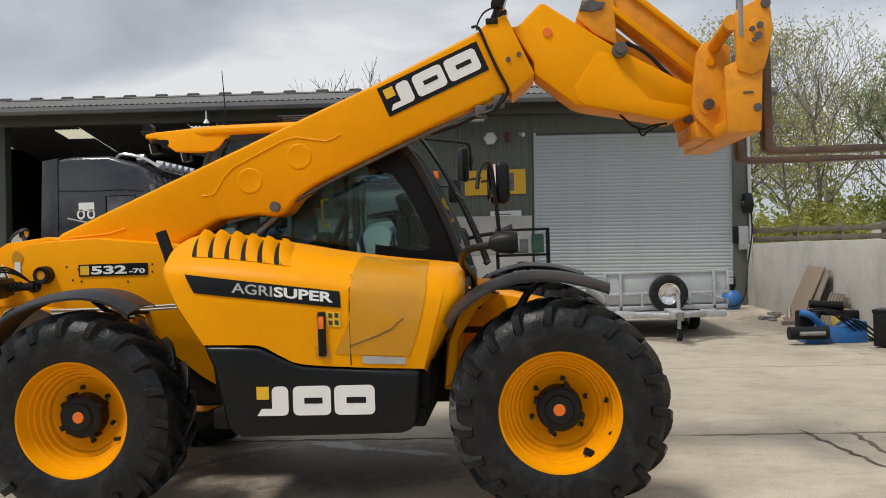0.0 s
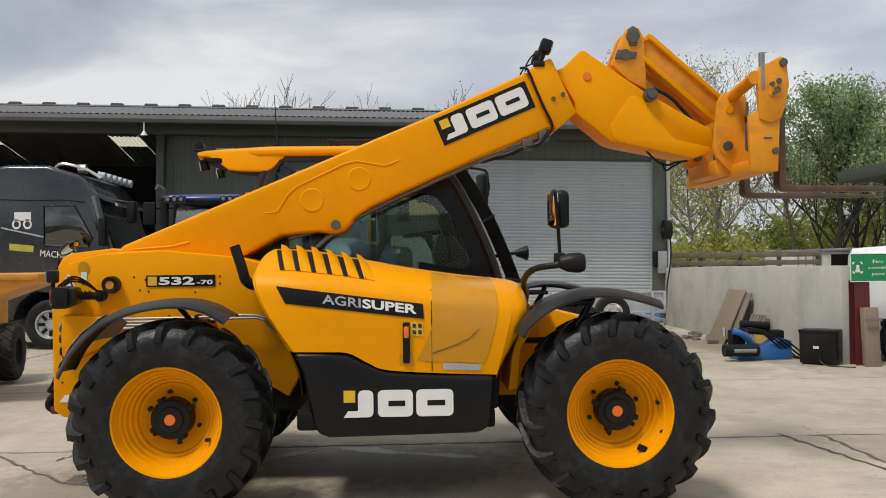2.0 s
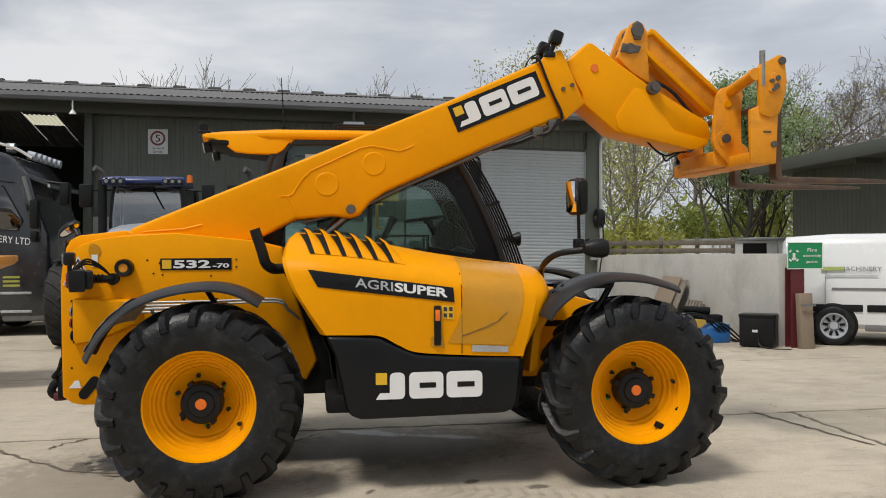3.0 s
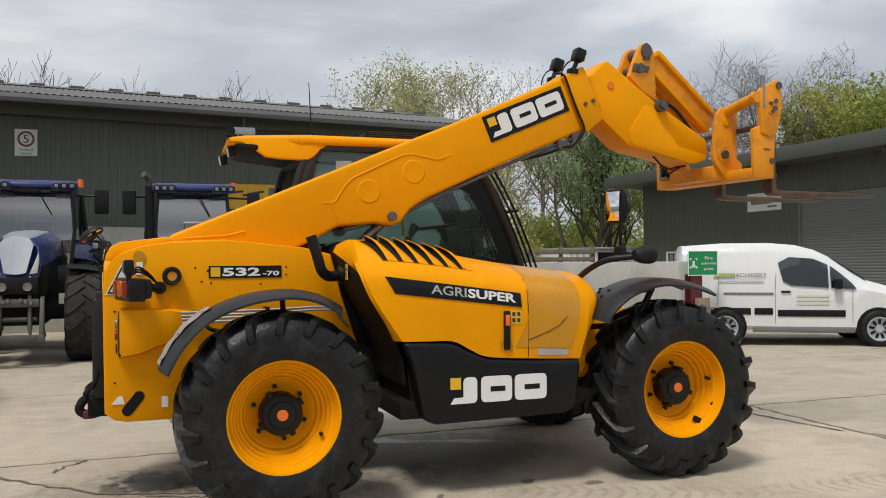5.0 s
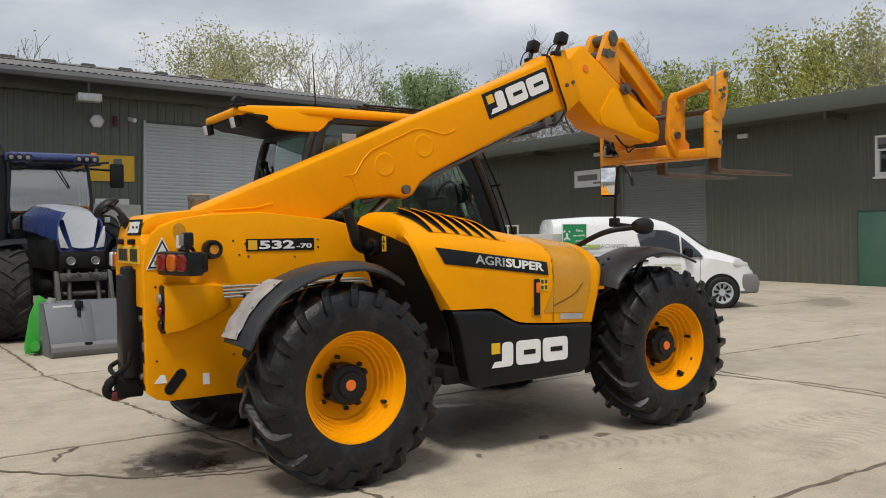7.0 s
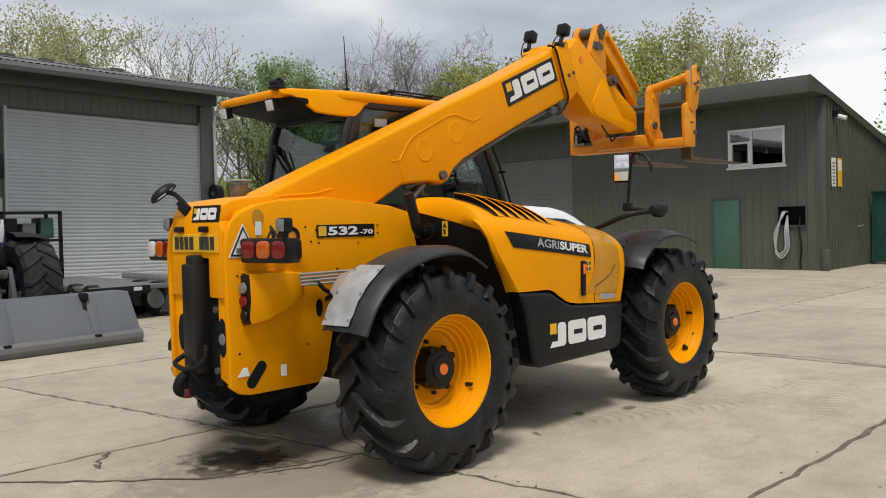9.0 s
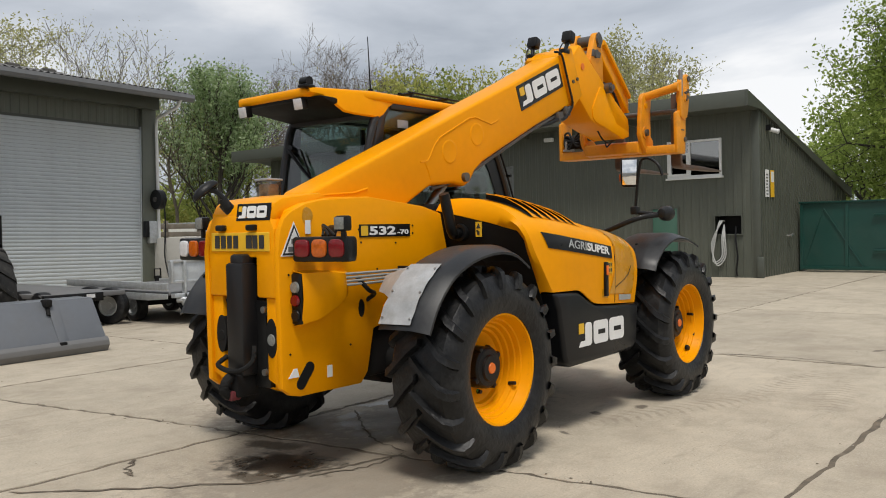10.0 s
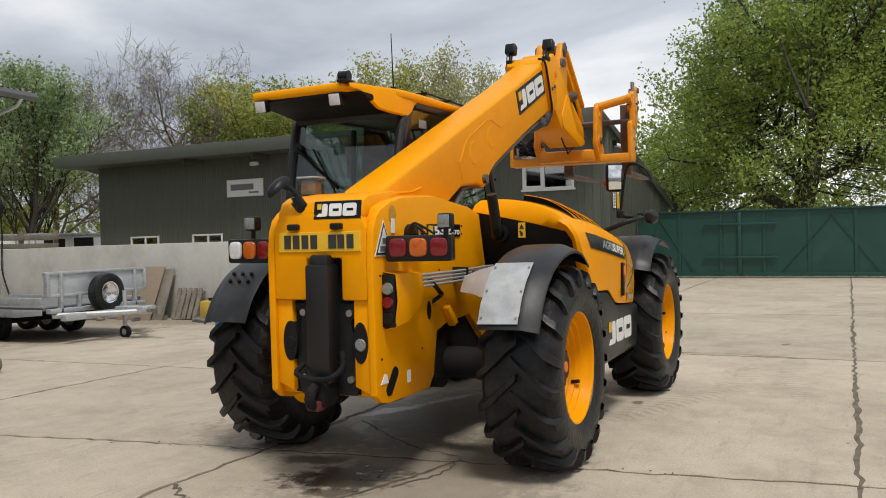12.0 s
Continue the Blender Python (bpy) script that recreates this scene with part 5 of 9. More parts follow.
part("filter_core", rod((-0.585, TY0 - 0.065, 1.42), (-0.585, TY0 - 0.074, 1.42), 0.034, sides=18), YELLOW_WORN, tele)

# lamp pod on the side: a yellow shell, wider at the back
rows = []
for x, z0, z1, dy in ((-0.90, 0.90, 1.225, 0.105), (-0.78, 0.92, 1.225, 0.12), (-0.62, 0.98, 1.215, 0.11), (-0.53, 1.02, 1.205, 0.075), (-0.46, 1.03, 1.20, 0.01)):
    zm = (z0 + z1) / 2
    rows.append([(x, TY0, z0), (x, TY0 - dy * 0.8, z0 + 0.02), (x, TY0 - dy, zm), (x, TY0 - dy * 0.9, z1 - 0.015), (x, TY0, z1)])
part("lamp_pod", sheet(rows, 0.004), YELLOW, tele, "yellow side lamp pod", 50)
pod_l = part("side_lamp_housing", box(-0.908, -0.885, TY0 - 0.088, TY0 + 0.0, 0.918, 1.208, 0.015), BLACK, tele, "black side lamp cluster")
part("lens", lathe([(0, -0.93), (0.03, -0.928), (0.034, -0.915)], "x", 18, (0, TY0 - 0.05, 1.13)), LAMP_GREY, pod_l)
part("lens", lathe([(0, -0.93), (0.03, -0.928), (0.034, -0.915)], "x", 18, (0, TY0 - 0.05, 1.055)), RED_LENS, pod_l)
part("lens", lathe([(0, -0.925), (0.03, -0.923), (0.034, -0.915)], "x", 18, (0, TY0 - 0.05, 0.97)), BLACK, pod_l)

# tail lamp clusters on brackets
def tail_lamp(y_in, y_out, outer_first):
    s = 1 if y_out > y_in else -1
    t = part("tail_lamp", box(-0.96, -0.86, min(y_in, y_out), max(y_in, y_out), 1.275, 1.415, 0.015), BLACK, tele, "black tail lamp housing with red and amber lenses")
    part("lamp_back", prism([(min(y_in, y_out) + 0.02, 1.29), (max(y_in, y_out) - 0.02, 1.29), (max(y_in, y_out) - 0.02, 1.41), (min(y_in, y_out) + 0.02, 1.41)], "x", -0.87, -0.815, 0.02), BLACK, t)
    w = abs(y_out - y_in) - 0.03
    for k, mt in enumerate(outer_first):
        c = y_out - s * (0.015 + w * (k + 0.5) / 3)
        part("lens", prism([(c + (w / 6 - 0.008) * math.copysign(abs(math.cos(a)) ** 0.55, math.cos(a)), 1.35 + 0.05 * math.copysign(abs(math.sin(a)) ** 0.55, math.sin(a))) for a in [(q + 0.5) * math.pi / 12 for q in range(24)]], "x", -0.976, -0.95, 0.008, 3), mt, t, "", 40)
    return t


near_lamp = tail_lamp(TY0 - 0.045, TY0 - 0.41, (RED_LENS, AMBER_LENS, RED_LENS))
near_lamp.matrix_basis = Matrix.Translation((-0.893, -0.552, 0)) @ Matrix.Rotation(radians(13.7), 4, "Z") @ Matrix.Translation((0.965, 0.552, 0))
tail_lamp(TY1 + 0.0, TY1 + 0.33, (CLEAR_LENS, AMBER_LENS, RED_LENS))
part("lamp_bracket", rod((-0.82, TY0 + 0.02, 1.36), (-0.79, TY0 - 0.36, 1.35), 0.028), BLACK, tele)
part("cable_boot", merge(rod((-0.83, TY0 - 0.16, 1.352), (-0.66, TY0 - 0.045, 1.345), 0.026), *[lathe([(0.024, -0.009), (0.034, 0), (0.024, 0.009)], "x", 14, (-0.80 + 0.022 * k, TY0 - 0.145 + 0.011 * k, 1.351)) for k in range(5)]), BLACK, tele, "ribbed black cable boot")
part("boot_flange", rod((-0.66, TY0 - 0.05, 1.345), (-0.66, TY0 + 0.01, 1.345), 0.040, sides=18), BLACK, tele)
for k in range(3):
    part("lamp_wire", tube([(-0.84, TY0 - 0.2 - 0.05 * k, 1.42), (-0.80, TY0 - 0.17, 1.45 + 0.015 * k), (-0.74, TY0 - 0.10, 1.43 + 0.01 * k), (-0.68, TY0 - 0.05, 1.38)], 0.007, 6, 4), BLACK, tele)
part("lamp_bracket", rod((-0.82, TY1 - 0.02, 1.36), (-0.82, TY1 + 0.3, 1.35), 0.03), BLACK, tele)
for y, z in ((TY0 - 0.371, 1.486), (TY1 + 0.23, 1.505)):
    wl_ = part("work_lamp", box(-0.875, -0.815, y - 0.042, y + 0.042, z - 0.042, z + 0.042, 0.014), BLACK, tele, "small square work lamp")
    part("lens", box(-0.884, -0.872, y - 0.034, y + 0.034, z - 0.034, z + 0.034, 0.004), LAMP_GREY, wl_)
    part("stalk", rod((-0.845, y, z - 0.1), (-0.845, y, z - 0.04), 0.014), BLACK, wl_)

# tail mirror and the jar on top
_u = Vector((0.79, -0.14, 0.59)).normalized()
_n = Vector((0.44, -0.38, -0.68))
_n = (_n - _u * _n.dot(_u)).normalized()
_v = _n.cross(_u)
MIRROR_AT = Matrix(((_u.x, _v.x, _n.x, -1.09), (_u.y, _v.y, _n.y, 0.20), (_u.z, _v.z, _n.z, 1.70), (0, 0, 0, 1)))
tm = part("rear_mirror", moved(lathe([(0, -0.036), (0.55, -0.030), (0.86, -0.014), (1.0, 0.008), (0.98, 0.022), (0.90, 0.024), (0.86, 0.016), (0, 0.016)], "z", 28), MIRROR_AT @ Matrix.Diagonal((0.092, 0.052, 0.9, 1))), BLACK, tele, "black oval mirror on a bent arm", 40)
part("mirror_glass", moved(lathe([(0, 0.0195), (0.85, 0.0185), (0.86, 0.014)], "z", 28), MIRROR_AT @ Matrix.Diagonal((0.092, 0.052, 0.9, 1))), MIRROR, tm)
part("mirror_arm", tube([(-1.07, 0.19, 1.70), (-1.03, 0.16, 1.685), (-1.00, 0.13, 1.64), (-0.96, 0.11, 1.59), (-0.94, 0.10, 1.57)], 0.016, 8, 4), BLACK, tm)
part("mirror_foot", merge(box(-0.98, -0.9, 0.06, 0.26, 1.535, 1.555, 0.008), rod((-0.95, 0.12, 1.55), (-1.0, 0.15, 1.62), 0.03)), BLACK, tm)
part("mirror_knuckle", rod((-0.985, 0.125, 1.59), (-1.01, 0.14, 1.645), 0.028), BLACK, tm)

# hydraulic pipes along the side
for k in range(4):
    way = [(-0.56, TY0 - 0.06, 1.185 - 0.022 * k), (0.0, TY0 - 0.10, 1.19 - 0.020 * k)]
    way += [(0.42, TY0 - 0.12, 1.20 - 0.018 * k), (0.50, TY0 - 0.08, 1.13 - 0.01 * k), (0.58, TY0 - 0.01, 1.05)] if k < 2 else [(0.06, TY0 - 0.06, 1.14), (0.09, TY0 + 0.01, 1.10)]
    part("steel_pipe", tube(way, 0.0085, 8, 3), PIPE, tele)
part("pipe_clip", box(-0.005, 0.025, TY0 - 0.115, TY0, 1.115, 1.21, 0.006), BLACK, tele)
part("hose", tube([(-0.42, TY0 - 0.05, 1.16), (-0.36, TY0 - 0.09, 1.08), (-0.28, TY0 - 0.06, 1.05), (-0.3, TY0 + 0.01, 1.0)], 0.014, 8, 4), BLACK, tele)


# mudguards: an arc band with a rolled lip
def fender(name, x_c, z_c, prof, y_in, y_out, label):
    """prof: (dx, z) along the crown, from back to front."""
    crown = smooth_path([(x, 0, z) for x, z in prof], 5)
    rows = []
    n = len(crown)
    for i, p in enumerate(crown):
        d = (crown[min(i + 1, n - 1)] - crown[max(i - 1, 0)]).normalized()
        nrm = Vector((-d.z, 0, d.x))
        s = 1 if y_out > y_in else -1
        w = abs(y_out - y_in)
        row = []
        for f, drop in ((0.0, 0.02), (0.12, 0.004), (0.4, 0.0), (0.70, 0.0), (0.76, 0.004), (0.96, 0.034), (1.0, 0.044), (1.0, 0.058)):
            q = p - nrm * drop
            row.append((q.x + x_c, y_in + s * w * f, q.z + z_c))
        rows.append(row)
    return part(name, sheet(rows, 0.006), GREY_FENDER, tele, label, 45)


REAR_ARC = [(-0.69, 0.90), (-0.60, 1.06), (-0.44, 1.215), (-0.22, 1.31), (0.03, 1.345), (0.22, 1.315), (0.37, 1.235)]
FRONT_ARC = [(2.12, 1.10), (2.18, 1.19), (2.34, 1.305), (2.56, 1.37), (2.76, 1.368), (2.92, 1.335), (3.05, 1.292)]
f1 = fender("mudguard", 0, 0, REAR_ARC, -0.78, -1.13, "faded black plastic mudguard patched with sheet metal")
fender("mudguard", 0, 0, REAR_ARC, 0.78, 1.13, "faded black plastic mudguard with bolts")
fender("mudguard", 0, 0, FRONT_ARC, -0.72, -1.13, "faded black plastic front mudguard")
fender("mudguard", 0, 0, FRONT_ARC, 0.72, 1.13, "faded black plastic front mudguard")
patch = smooth_path([(x - 0.007, 0, z + 0.007) for x, z in REAR_ARC[:4]], 5)[1:]
part("sheet_patch", sheet([[(p.x + 0.004 * math.sin(2.1 * i + 9 * y), y, p.z + 0.003 * math.sin(1.3 * i - 7 * y)) for y in (-0.795, -0.84, -0.90, -0.96, -1.0, -1.026)] for i, p in enumerate(patch[:11])], 0.002), GALV, f1, "dented galvanised sheet patch with small rivets")
for k in (1, 5, 9):
    for y in (-0.812, -1.012):
        p = patch[k]
        part("rivet", rod((p.x, y, p.z), (p.x - 0.006, y, p.z + 0.005), 0.007, sides=8), STEEL, f1)
part("sheet_flap", sheet([[(-0.47, -0.60, 1.085), (-0.44, -0.60, 1.13), (-0.40, -0.60, 1.175)], [(-0.53, -0.70, 1.08), (-0.47, -0.70, 1.16), (-0.40, -0.70, 1.21)], [(-0.60, -0.80, 1.06), (-0.50, -0.80, 1.17), (-0.40, -0.80, 1.235)]], 0.003), GALV, f1, "bent galvanised flap")
for y in (0.86, 0.93, 1.0):
    for x, z in ((-0.53, 1.14), (-0.49, 1.185)):
        part("guard_bolt", rod((x, y, z), (x - 0.012, y, z + 0.014), 0.012, sides=8), DARK, tele)
for s in (-1, 1):
    for x, z, y in ((2.225, 1.229, 0.80), (2.245, 1.244, 0.90), (2.285, 1.271, 0.80), (2.305, 1.285, 0.90)):
        part("guard_slot", rod((x + 0.012, s * y, z - 0.014), (x - 0.003, s * y, z + 0.006), 0.013, sides=8), DARK, tele)
part("guard_stay", tube([(0.1, -0.33, 1.16), (0.06, -0.75, 1.18), (0.02, -0.95, 1.30)], 0.018, 8), BLACK, tele)
for y in (-0.9, 0.9):
    part("guard_stay", merge(tube([(2.2, y * 0.5, 1.0), (2.45, y, 1.06), (2.6, y * 1.05, 1.25), (2.64, y * 1.05, 1.345)], 0.022, 8, 3), box(2.35, 2.62, min(y * 0.75, y * 1.1), max(y * 0.75, y * 1.1), 1.27, 1.30, 0.01)), BLACK, tele)

# engine pod: a lofted hood
HOOD = [
    [(0.75, -1.045, 1.005), (0.92, -1.055, 1.003), (1.08, -1.06, 0.995), (1.2, -1.06, 0.935), (1.32, -1.06, 0.888), (1.65, -1.055, 0.862), (2.005, -1.02, 0.842)],
    [(0.655, -1.04, 1.14), (0.87, -1.058, 1.14), (1.08, -1.065, 1.13), (1.25, -1.066, 1.10), (1.42, -1.066, 1.08), (1.75, -1.06, 1.06), (2.06, -1.02, 1.04)],
    [(0.57, -1.025, 1.28), (0.80, -1.053, 1.28), (1.05, -1.064, 1.265), (1.25, -1.066, 1.245), (1.45, -1.065, 1.225), (1.78, -1.05, 1.2), (2.10, -0.99, 1.18)],
    [(0.515, -0.995, 1.42), (0.75, -1.03, 1.415), (1.0, -1.045, 1.39), (1.22, -1.05, 1.365), (1.45, -1.045, 1.335), (1.78, -1.02, 1.30), (2.12, -0.94, 1.27)],
    [(0.505, -0.89, 1.53), (0.74, -0.92, 1.52), (1.0, -0.94, 1.49), (1.22, -0.95, 1.455), (1.45, -0.95, 1.42), (1.78, -0.92, 1.38), (2.12, -0.84, 1.35)],
    [(0.53, -0.72, 1.61), (0.76, -0.74, 1.60), (1.0, -0.75, 1.565), (1.22, -0.76, 1.525), (1.45, -0.76, 1.485), (1.78, -0.73, 1.44), (2.11, -0.67, 1.41)],
    [(0.56, -0.50, 1.65), (0.78, -0.50, 1.64), (1.0, -0.50, 1.60), (1.22, -0.50, 1.56), (1.45, -0.50, 1.515), (1.78, -0.49, 1.465), (2.09, -0.46, 1.43)],
    [(0.57, -0.30, 1.65), (0.78, -0.30, 1.64), (1.0, -0.30, 1.60), (1.22, -0.30, 1.56), (1.45, -0.30, 1.515), (1.78, -0.30, 1.465), (2.08, -0.30, 1.43)],
]
fine = [smooth_path(r, 14) for r in HOOD]
cols = [smooth_path([r[i] for r in fine], 5) for i in range(len(fine[0]))]
part("engine_hood", sheet(cols, 0.012), YELLOW, tele, "yellow moulded engine hood", 40)
hood_pts = np.array([[p.x, p.y, p.z] for c in cols for p in c[:24]])


def on_hood(x, z, lift=0.004):
    d = (hood_pts[:, 0] - x) ** 2 + (hood_pts[:, 2] - z) ** 2
    i = np.argsort(d)[:4]
    w = 1 / (d[i] + 1e-6)
    return (x, float((hood_pts[i, 1] * w).sum() / w.sum()) - lift, z)


def hood_quad(corners, nu, nv, lift):
    a, b, c, d = [Vector(p) for p in corners]     # lower left, lower right, upper right, upper left
    rows = []
    for j in range(nv + 1):
        row = []
        for i in range(nu + 1):
            p = a.lerp(b, i / nu).lerp(d.lerp(c, i / nu), j / nv)
            row.append(on_hood(p.x, p.y, lift))
        rows.append(row)
    return sheet(rows)


band = part("hood_band", hood_quad([(0.70, 1.305), (1.553, 1.200), (1.547, 1.292), (0.640, 1.413)], 30, 4, 0.006), BLACK_GLOSS, tele, "black band with pale lettering", 60)
for words, x0, w, bold in (("AGRI", 0.93, 0.235, 0.014), ("SUPER", 1.175, 0.335, 0.032)):
    tm_ = fit_text(words, w, 0.058, 0.0008, bold)
    slope = -0.125
    for v in tm_.verts:
        x, z = x0 + v.co.x, 1.302 + v.co.y + slope * (x0 + v.co.x - 0.93)
        v.co = Vector(on_hood(x, z, 0.008 + v.co.z))
    part("lettering", tm_, WHITE if words == "SUPER" else GALV, band, smooth=0)
film_cols = [c for c in cols if 1.60 < c[12].x < 2.03]
film_ = part("hood_film", sheet([[(p.x, p.y - 0.004, p.z + 0.003) for p in c[2:29]] for c in film_cols]), YELLOW_DULL, tele, "dusty translucent film on the hood", 60)
part("film_scratch", tube([on_hood(x, z, 0.006) for x, z in ((1.60, 0.985), (1.70, 1.02), (1.76, 1.04), (1.80, 1.06), (1.83, 1.07), (1.86, 1.10), (1.90, 1.13))], 0.0025, 6), BLACK, film_)
part("grey_sticker", hood_quad([(1.665, 0.885), (1.905, 0.872), (1.905, 0.912), (1.665, 0.928)], 6, 1, 0.005), GALV, tele)
part("hood_seam", tube([on_hood(1.60, z, 0.002) for z in (0.875, 1.0, 1.1, 1.2, 1.3, 1.38)], 0.003, 6), BLACK, tele)
lt = part("latch", moved(box(-0.022, 0.022, -0.02, 0.004, -0.125, 0.125, 0.008), Matrix.Translation((1.443, -1.067, 1.055))), BLACK, tele, "black latch with orange tab")
part("latch_tab", box(1.428, 1.458, -1.094, -1.083, 1.085, 1.155, 0.004), ORANGE, lt)
# the pocket is a flat patch, its shade painted in duller yellow
part("latch_pocket", hood_quad([(1.40, 0.925), (1.49, 0.915), (1.48, 0.99), (1.40, 0.985)], 3, 2, 0.004), YELLOW_DULL, tele)
wst = part("warning_sticker", hood_quad([(1.475, 1.10), (1.55, 1.09), (1.545, 1.175), (1.47, 1.185)], 3, 3, 0.005), SIGN_YELLOW, tele)
part("sticker_mark", merge(*[hood_quad([(x, z), (x + 0.022, z - 0.003), (x + 0.022, z + 0.022), (x, z + 0.025)], 1, 1, 0.007) for x in (1.482, 1.517) for z in (1.107, 1.147)]), BARS, wst)
# louvres on the shoulder
def hood_at(x, j):
    """The hood's surface at x, on its profile line j (which may lie between two)."""
    a, f = int(j), j - int(j)
    line = [c[a].lerp(c[a + 1], f) for c in cols]
    xs = [p.x for p in line]
    return Vector((x, float(np.interp(x, xs, [p.y for p in line])), float(np.interp(x, xs, [p.z for p in line]))))


for k in range(6):
    floor_rows, face_rows, fin_rows = [], [], []
    for n in range(10):
        f = n / 9
        x, j = 0.70 + 0.1 * k - 0.070 * f, 19.2 + 8.8 * f
        out = Vector((0, -0.85 + 0.5 * f, 0.53 + 0.4 * f)).normalized()
        h = 0.040 * min(1.0, 1.5 * f) ** 0.8
        p, lift = hood_at(x, j), out * 0.006
        floor_rows.append([tuple(hood_at(x - 0.046, j) + lift), tuple(p + lift)])
        face_rows.append([tuple(p + lift), tuple(p + Vector((-0.012, 0, 0)) + out * (h + 0.006))])
        fin_rows.append([tuple(p + Vector((-0.014, 0, 0)) + out * (h + 0.007)), tuple(hood_at(x + 0.018, j) + out * (h * 0.75 + 0.006)), tuple(hood_at(x + 0.052, j) + out * 0.004)])
    part("louvre_slot", merge(sheet(floor_rows), sheet(face_rows)), DARK, tele, "dark louvre slot", 60)
    part("louvre_fin", sheet(fin_rows, 0.004), YELLOW, tele, "", 40)
part("engine_bay", merge(prism([(0.60, 1.50), (0.575, 1.42), (0.63, 1.27), (0.71, 1.13), (0.79, 1.0), (0.83, 0.62), (1.9, 0.6), (2.0, 0.9), (2.0, 1.2), (1.4, 1.30), (1.0, 1.36)], "y", -0.94, -0.34), prism([(0.60, 1.60), (0.60, 1.45), (0.9, 1.45), (0.9, 1.55)], "y", -0.68, -0.34)), DARK, tele, "black engine bay panel")
def bay_x(z):
    return float(np.interp(z, [0.60, 0.90, 1.14, 1.28, 1.42, 1.58], [0.80, 0.765, 0.645, 0.565, 0.507, 0.485]))


def bay_top(y):
    """The upper edge of the bay wall, falling from the boom to the hood's shoulder."""
    return float(np.interp(y, [-0.965, -0.93, -0.72, -0.50, -0.28], [1.36, 1.425, 1.478, 1.525, 1.57]))


lip_rows = []
for p in cols[0]:
    y = max(p.y + 0.035, -0.965)
    z = min(p.z, bay_top(y))
    q = Vector((bay_x(z), y, z))
    m = p.lerp(q, 0.45)
    lip_rows.append([tuple(p), (m.x - 0.022, m.y, m.z + 0.006), tuple(q), (q.x + 0.03, q.y + 0.012, q.z - 0.012)])
part("hood_lip", sheet(lip_rows, 0.004), YELLOW, tele, "", 50)
wall_rows = []
for y in (-0.962, -0.93, -0.85, -0.72, -0.60, -0.50, -0.40, -0.28):
    zt = bay_top(y) - 0.004
    wall_rows.append([(bay_x(z) + 0.008, y, z) for z in [0.72 + (zt - 0.72) * k / 8 for k in range(9)]])
part("bay_wall", sheet(wall_rows, 0.006), DARK, tele, "black rear wall of the engine bay", 40)
part("exhaust_ring", moved(lathe([(0.036, -0.012), (0.058, -0.010), (0.062, 0.006), (0.062, 0.02)], "x", 22), Matrix.Translation((0.492, -0.47, 1.415))), BLACK, tele)
stk = part("bay_sticker", box(0.494, 0.499, -0.652, -0.602, 1.385, 1.487), SIGN_YELLOW, tele, "yellow warning sticker with black marks")
part("sticker_mark", prism([(-0.645, 1.443), (-0.609, 1.443), (-0.627, 1.478)], "x", 0.4915, 0.495), BARS, stk)
part("sticker_mark", merge(box(0.4915, 0.495, -0.635, -0.617, 1.398, 1.425), box(0.4915, 0.495, -0.625, -0.610, 1.420, 1.432)), BARS, stk)
def reach(p):
    """The nose of the hood comes further forward the higher it is, clear of the wheel."""
    return min(1.0, max(0.08, (p.z - 0.86) / 0.40))


end = cols[-1]
nose_rows = [[(p.x + dx * reach(p), min(p.y + dy, -0.28), p.z - dz) for p in end] for dx, dy, dz in ((-0.02, 0.002, 0.0), (0.045, 0.012, 0.006), (0.085, 0.04, 0.016), (0.105, 0.08, 0.028), (0.112, 0.13, 0.042))]
part("hood_front", sheet(nose_rows, 0.006), YELLOW, tele, "", 50)
seal = [[(p.x + dx * reach(p), min(p.y + dy, -0.26), p.z - dz) for p in end] for dx, dy, dz in ((0.110, 0.125, 0.042), (0.130, 0.17, 0.05), (0.125, 0.26, 0.055), (0.06, 0.40, 0.06))]
part("hood_seal", sheet(seal, 0.006), BLACK, tele, "black rubber seal at the hood nose", 50)
part("wheel_arch_liner", prism([(1.95, 0.60), (2.02, 0.62), (2.05, 0.95), (2.12, 1.22), (2.02, 1.30), (1.95, 1.2)], "y", -0.93, -0.34, 0.01), DARK, tele, "black liner behind the hood nose")
# black lower panel
tank = [(0.745, 1.0), (0.80, 0.88), (0.868, 0.555), (0.895, 0.50), (0.965, 0.474), (1.885, 0.487), (1.945, 0.52), (1.965, 0.56), (1.992, 0.835), (1.65, 0.856), (1.32, 0.88), (1.2, 0.927), (1.08, 0.988), (0.92, 0.998)]
tk = part("side_tank", prism(tank, "y", -1.062, -0.38, 0.032, 4), BLACK_GLOSS, tele, "black moulded lower side panel", 30)
logo(tk, 0.675, 0.165, frame_at((1.054, -1.0635, 0.6), (1, 0, 0), (0, 0, 1)))
part("far_side_body", merge(box(0.5, 2.0, 0.36, 1.02, 0.52, 0.95, 0.05)), BLACK_GLOSS, tele)
# exhaust stack
part("exhaust", tube([(0.285, -0.50, 1.675), (0.30, -0.50, 1.63), (0.335, -0.50, 1.52), (0.355, -0.50, 1.45), (0.39, -0.49, 1.415), (0.43, -0.47, 1.405), (0.53, -0.45, 1.415)], 0.036, 14, 5), BLACK, tele, "black bent exhaust stack")

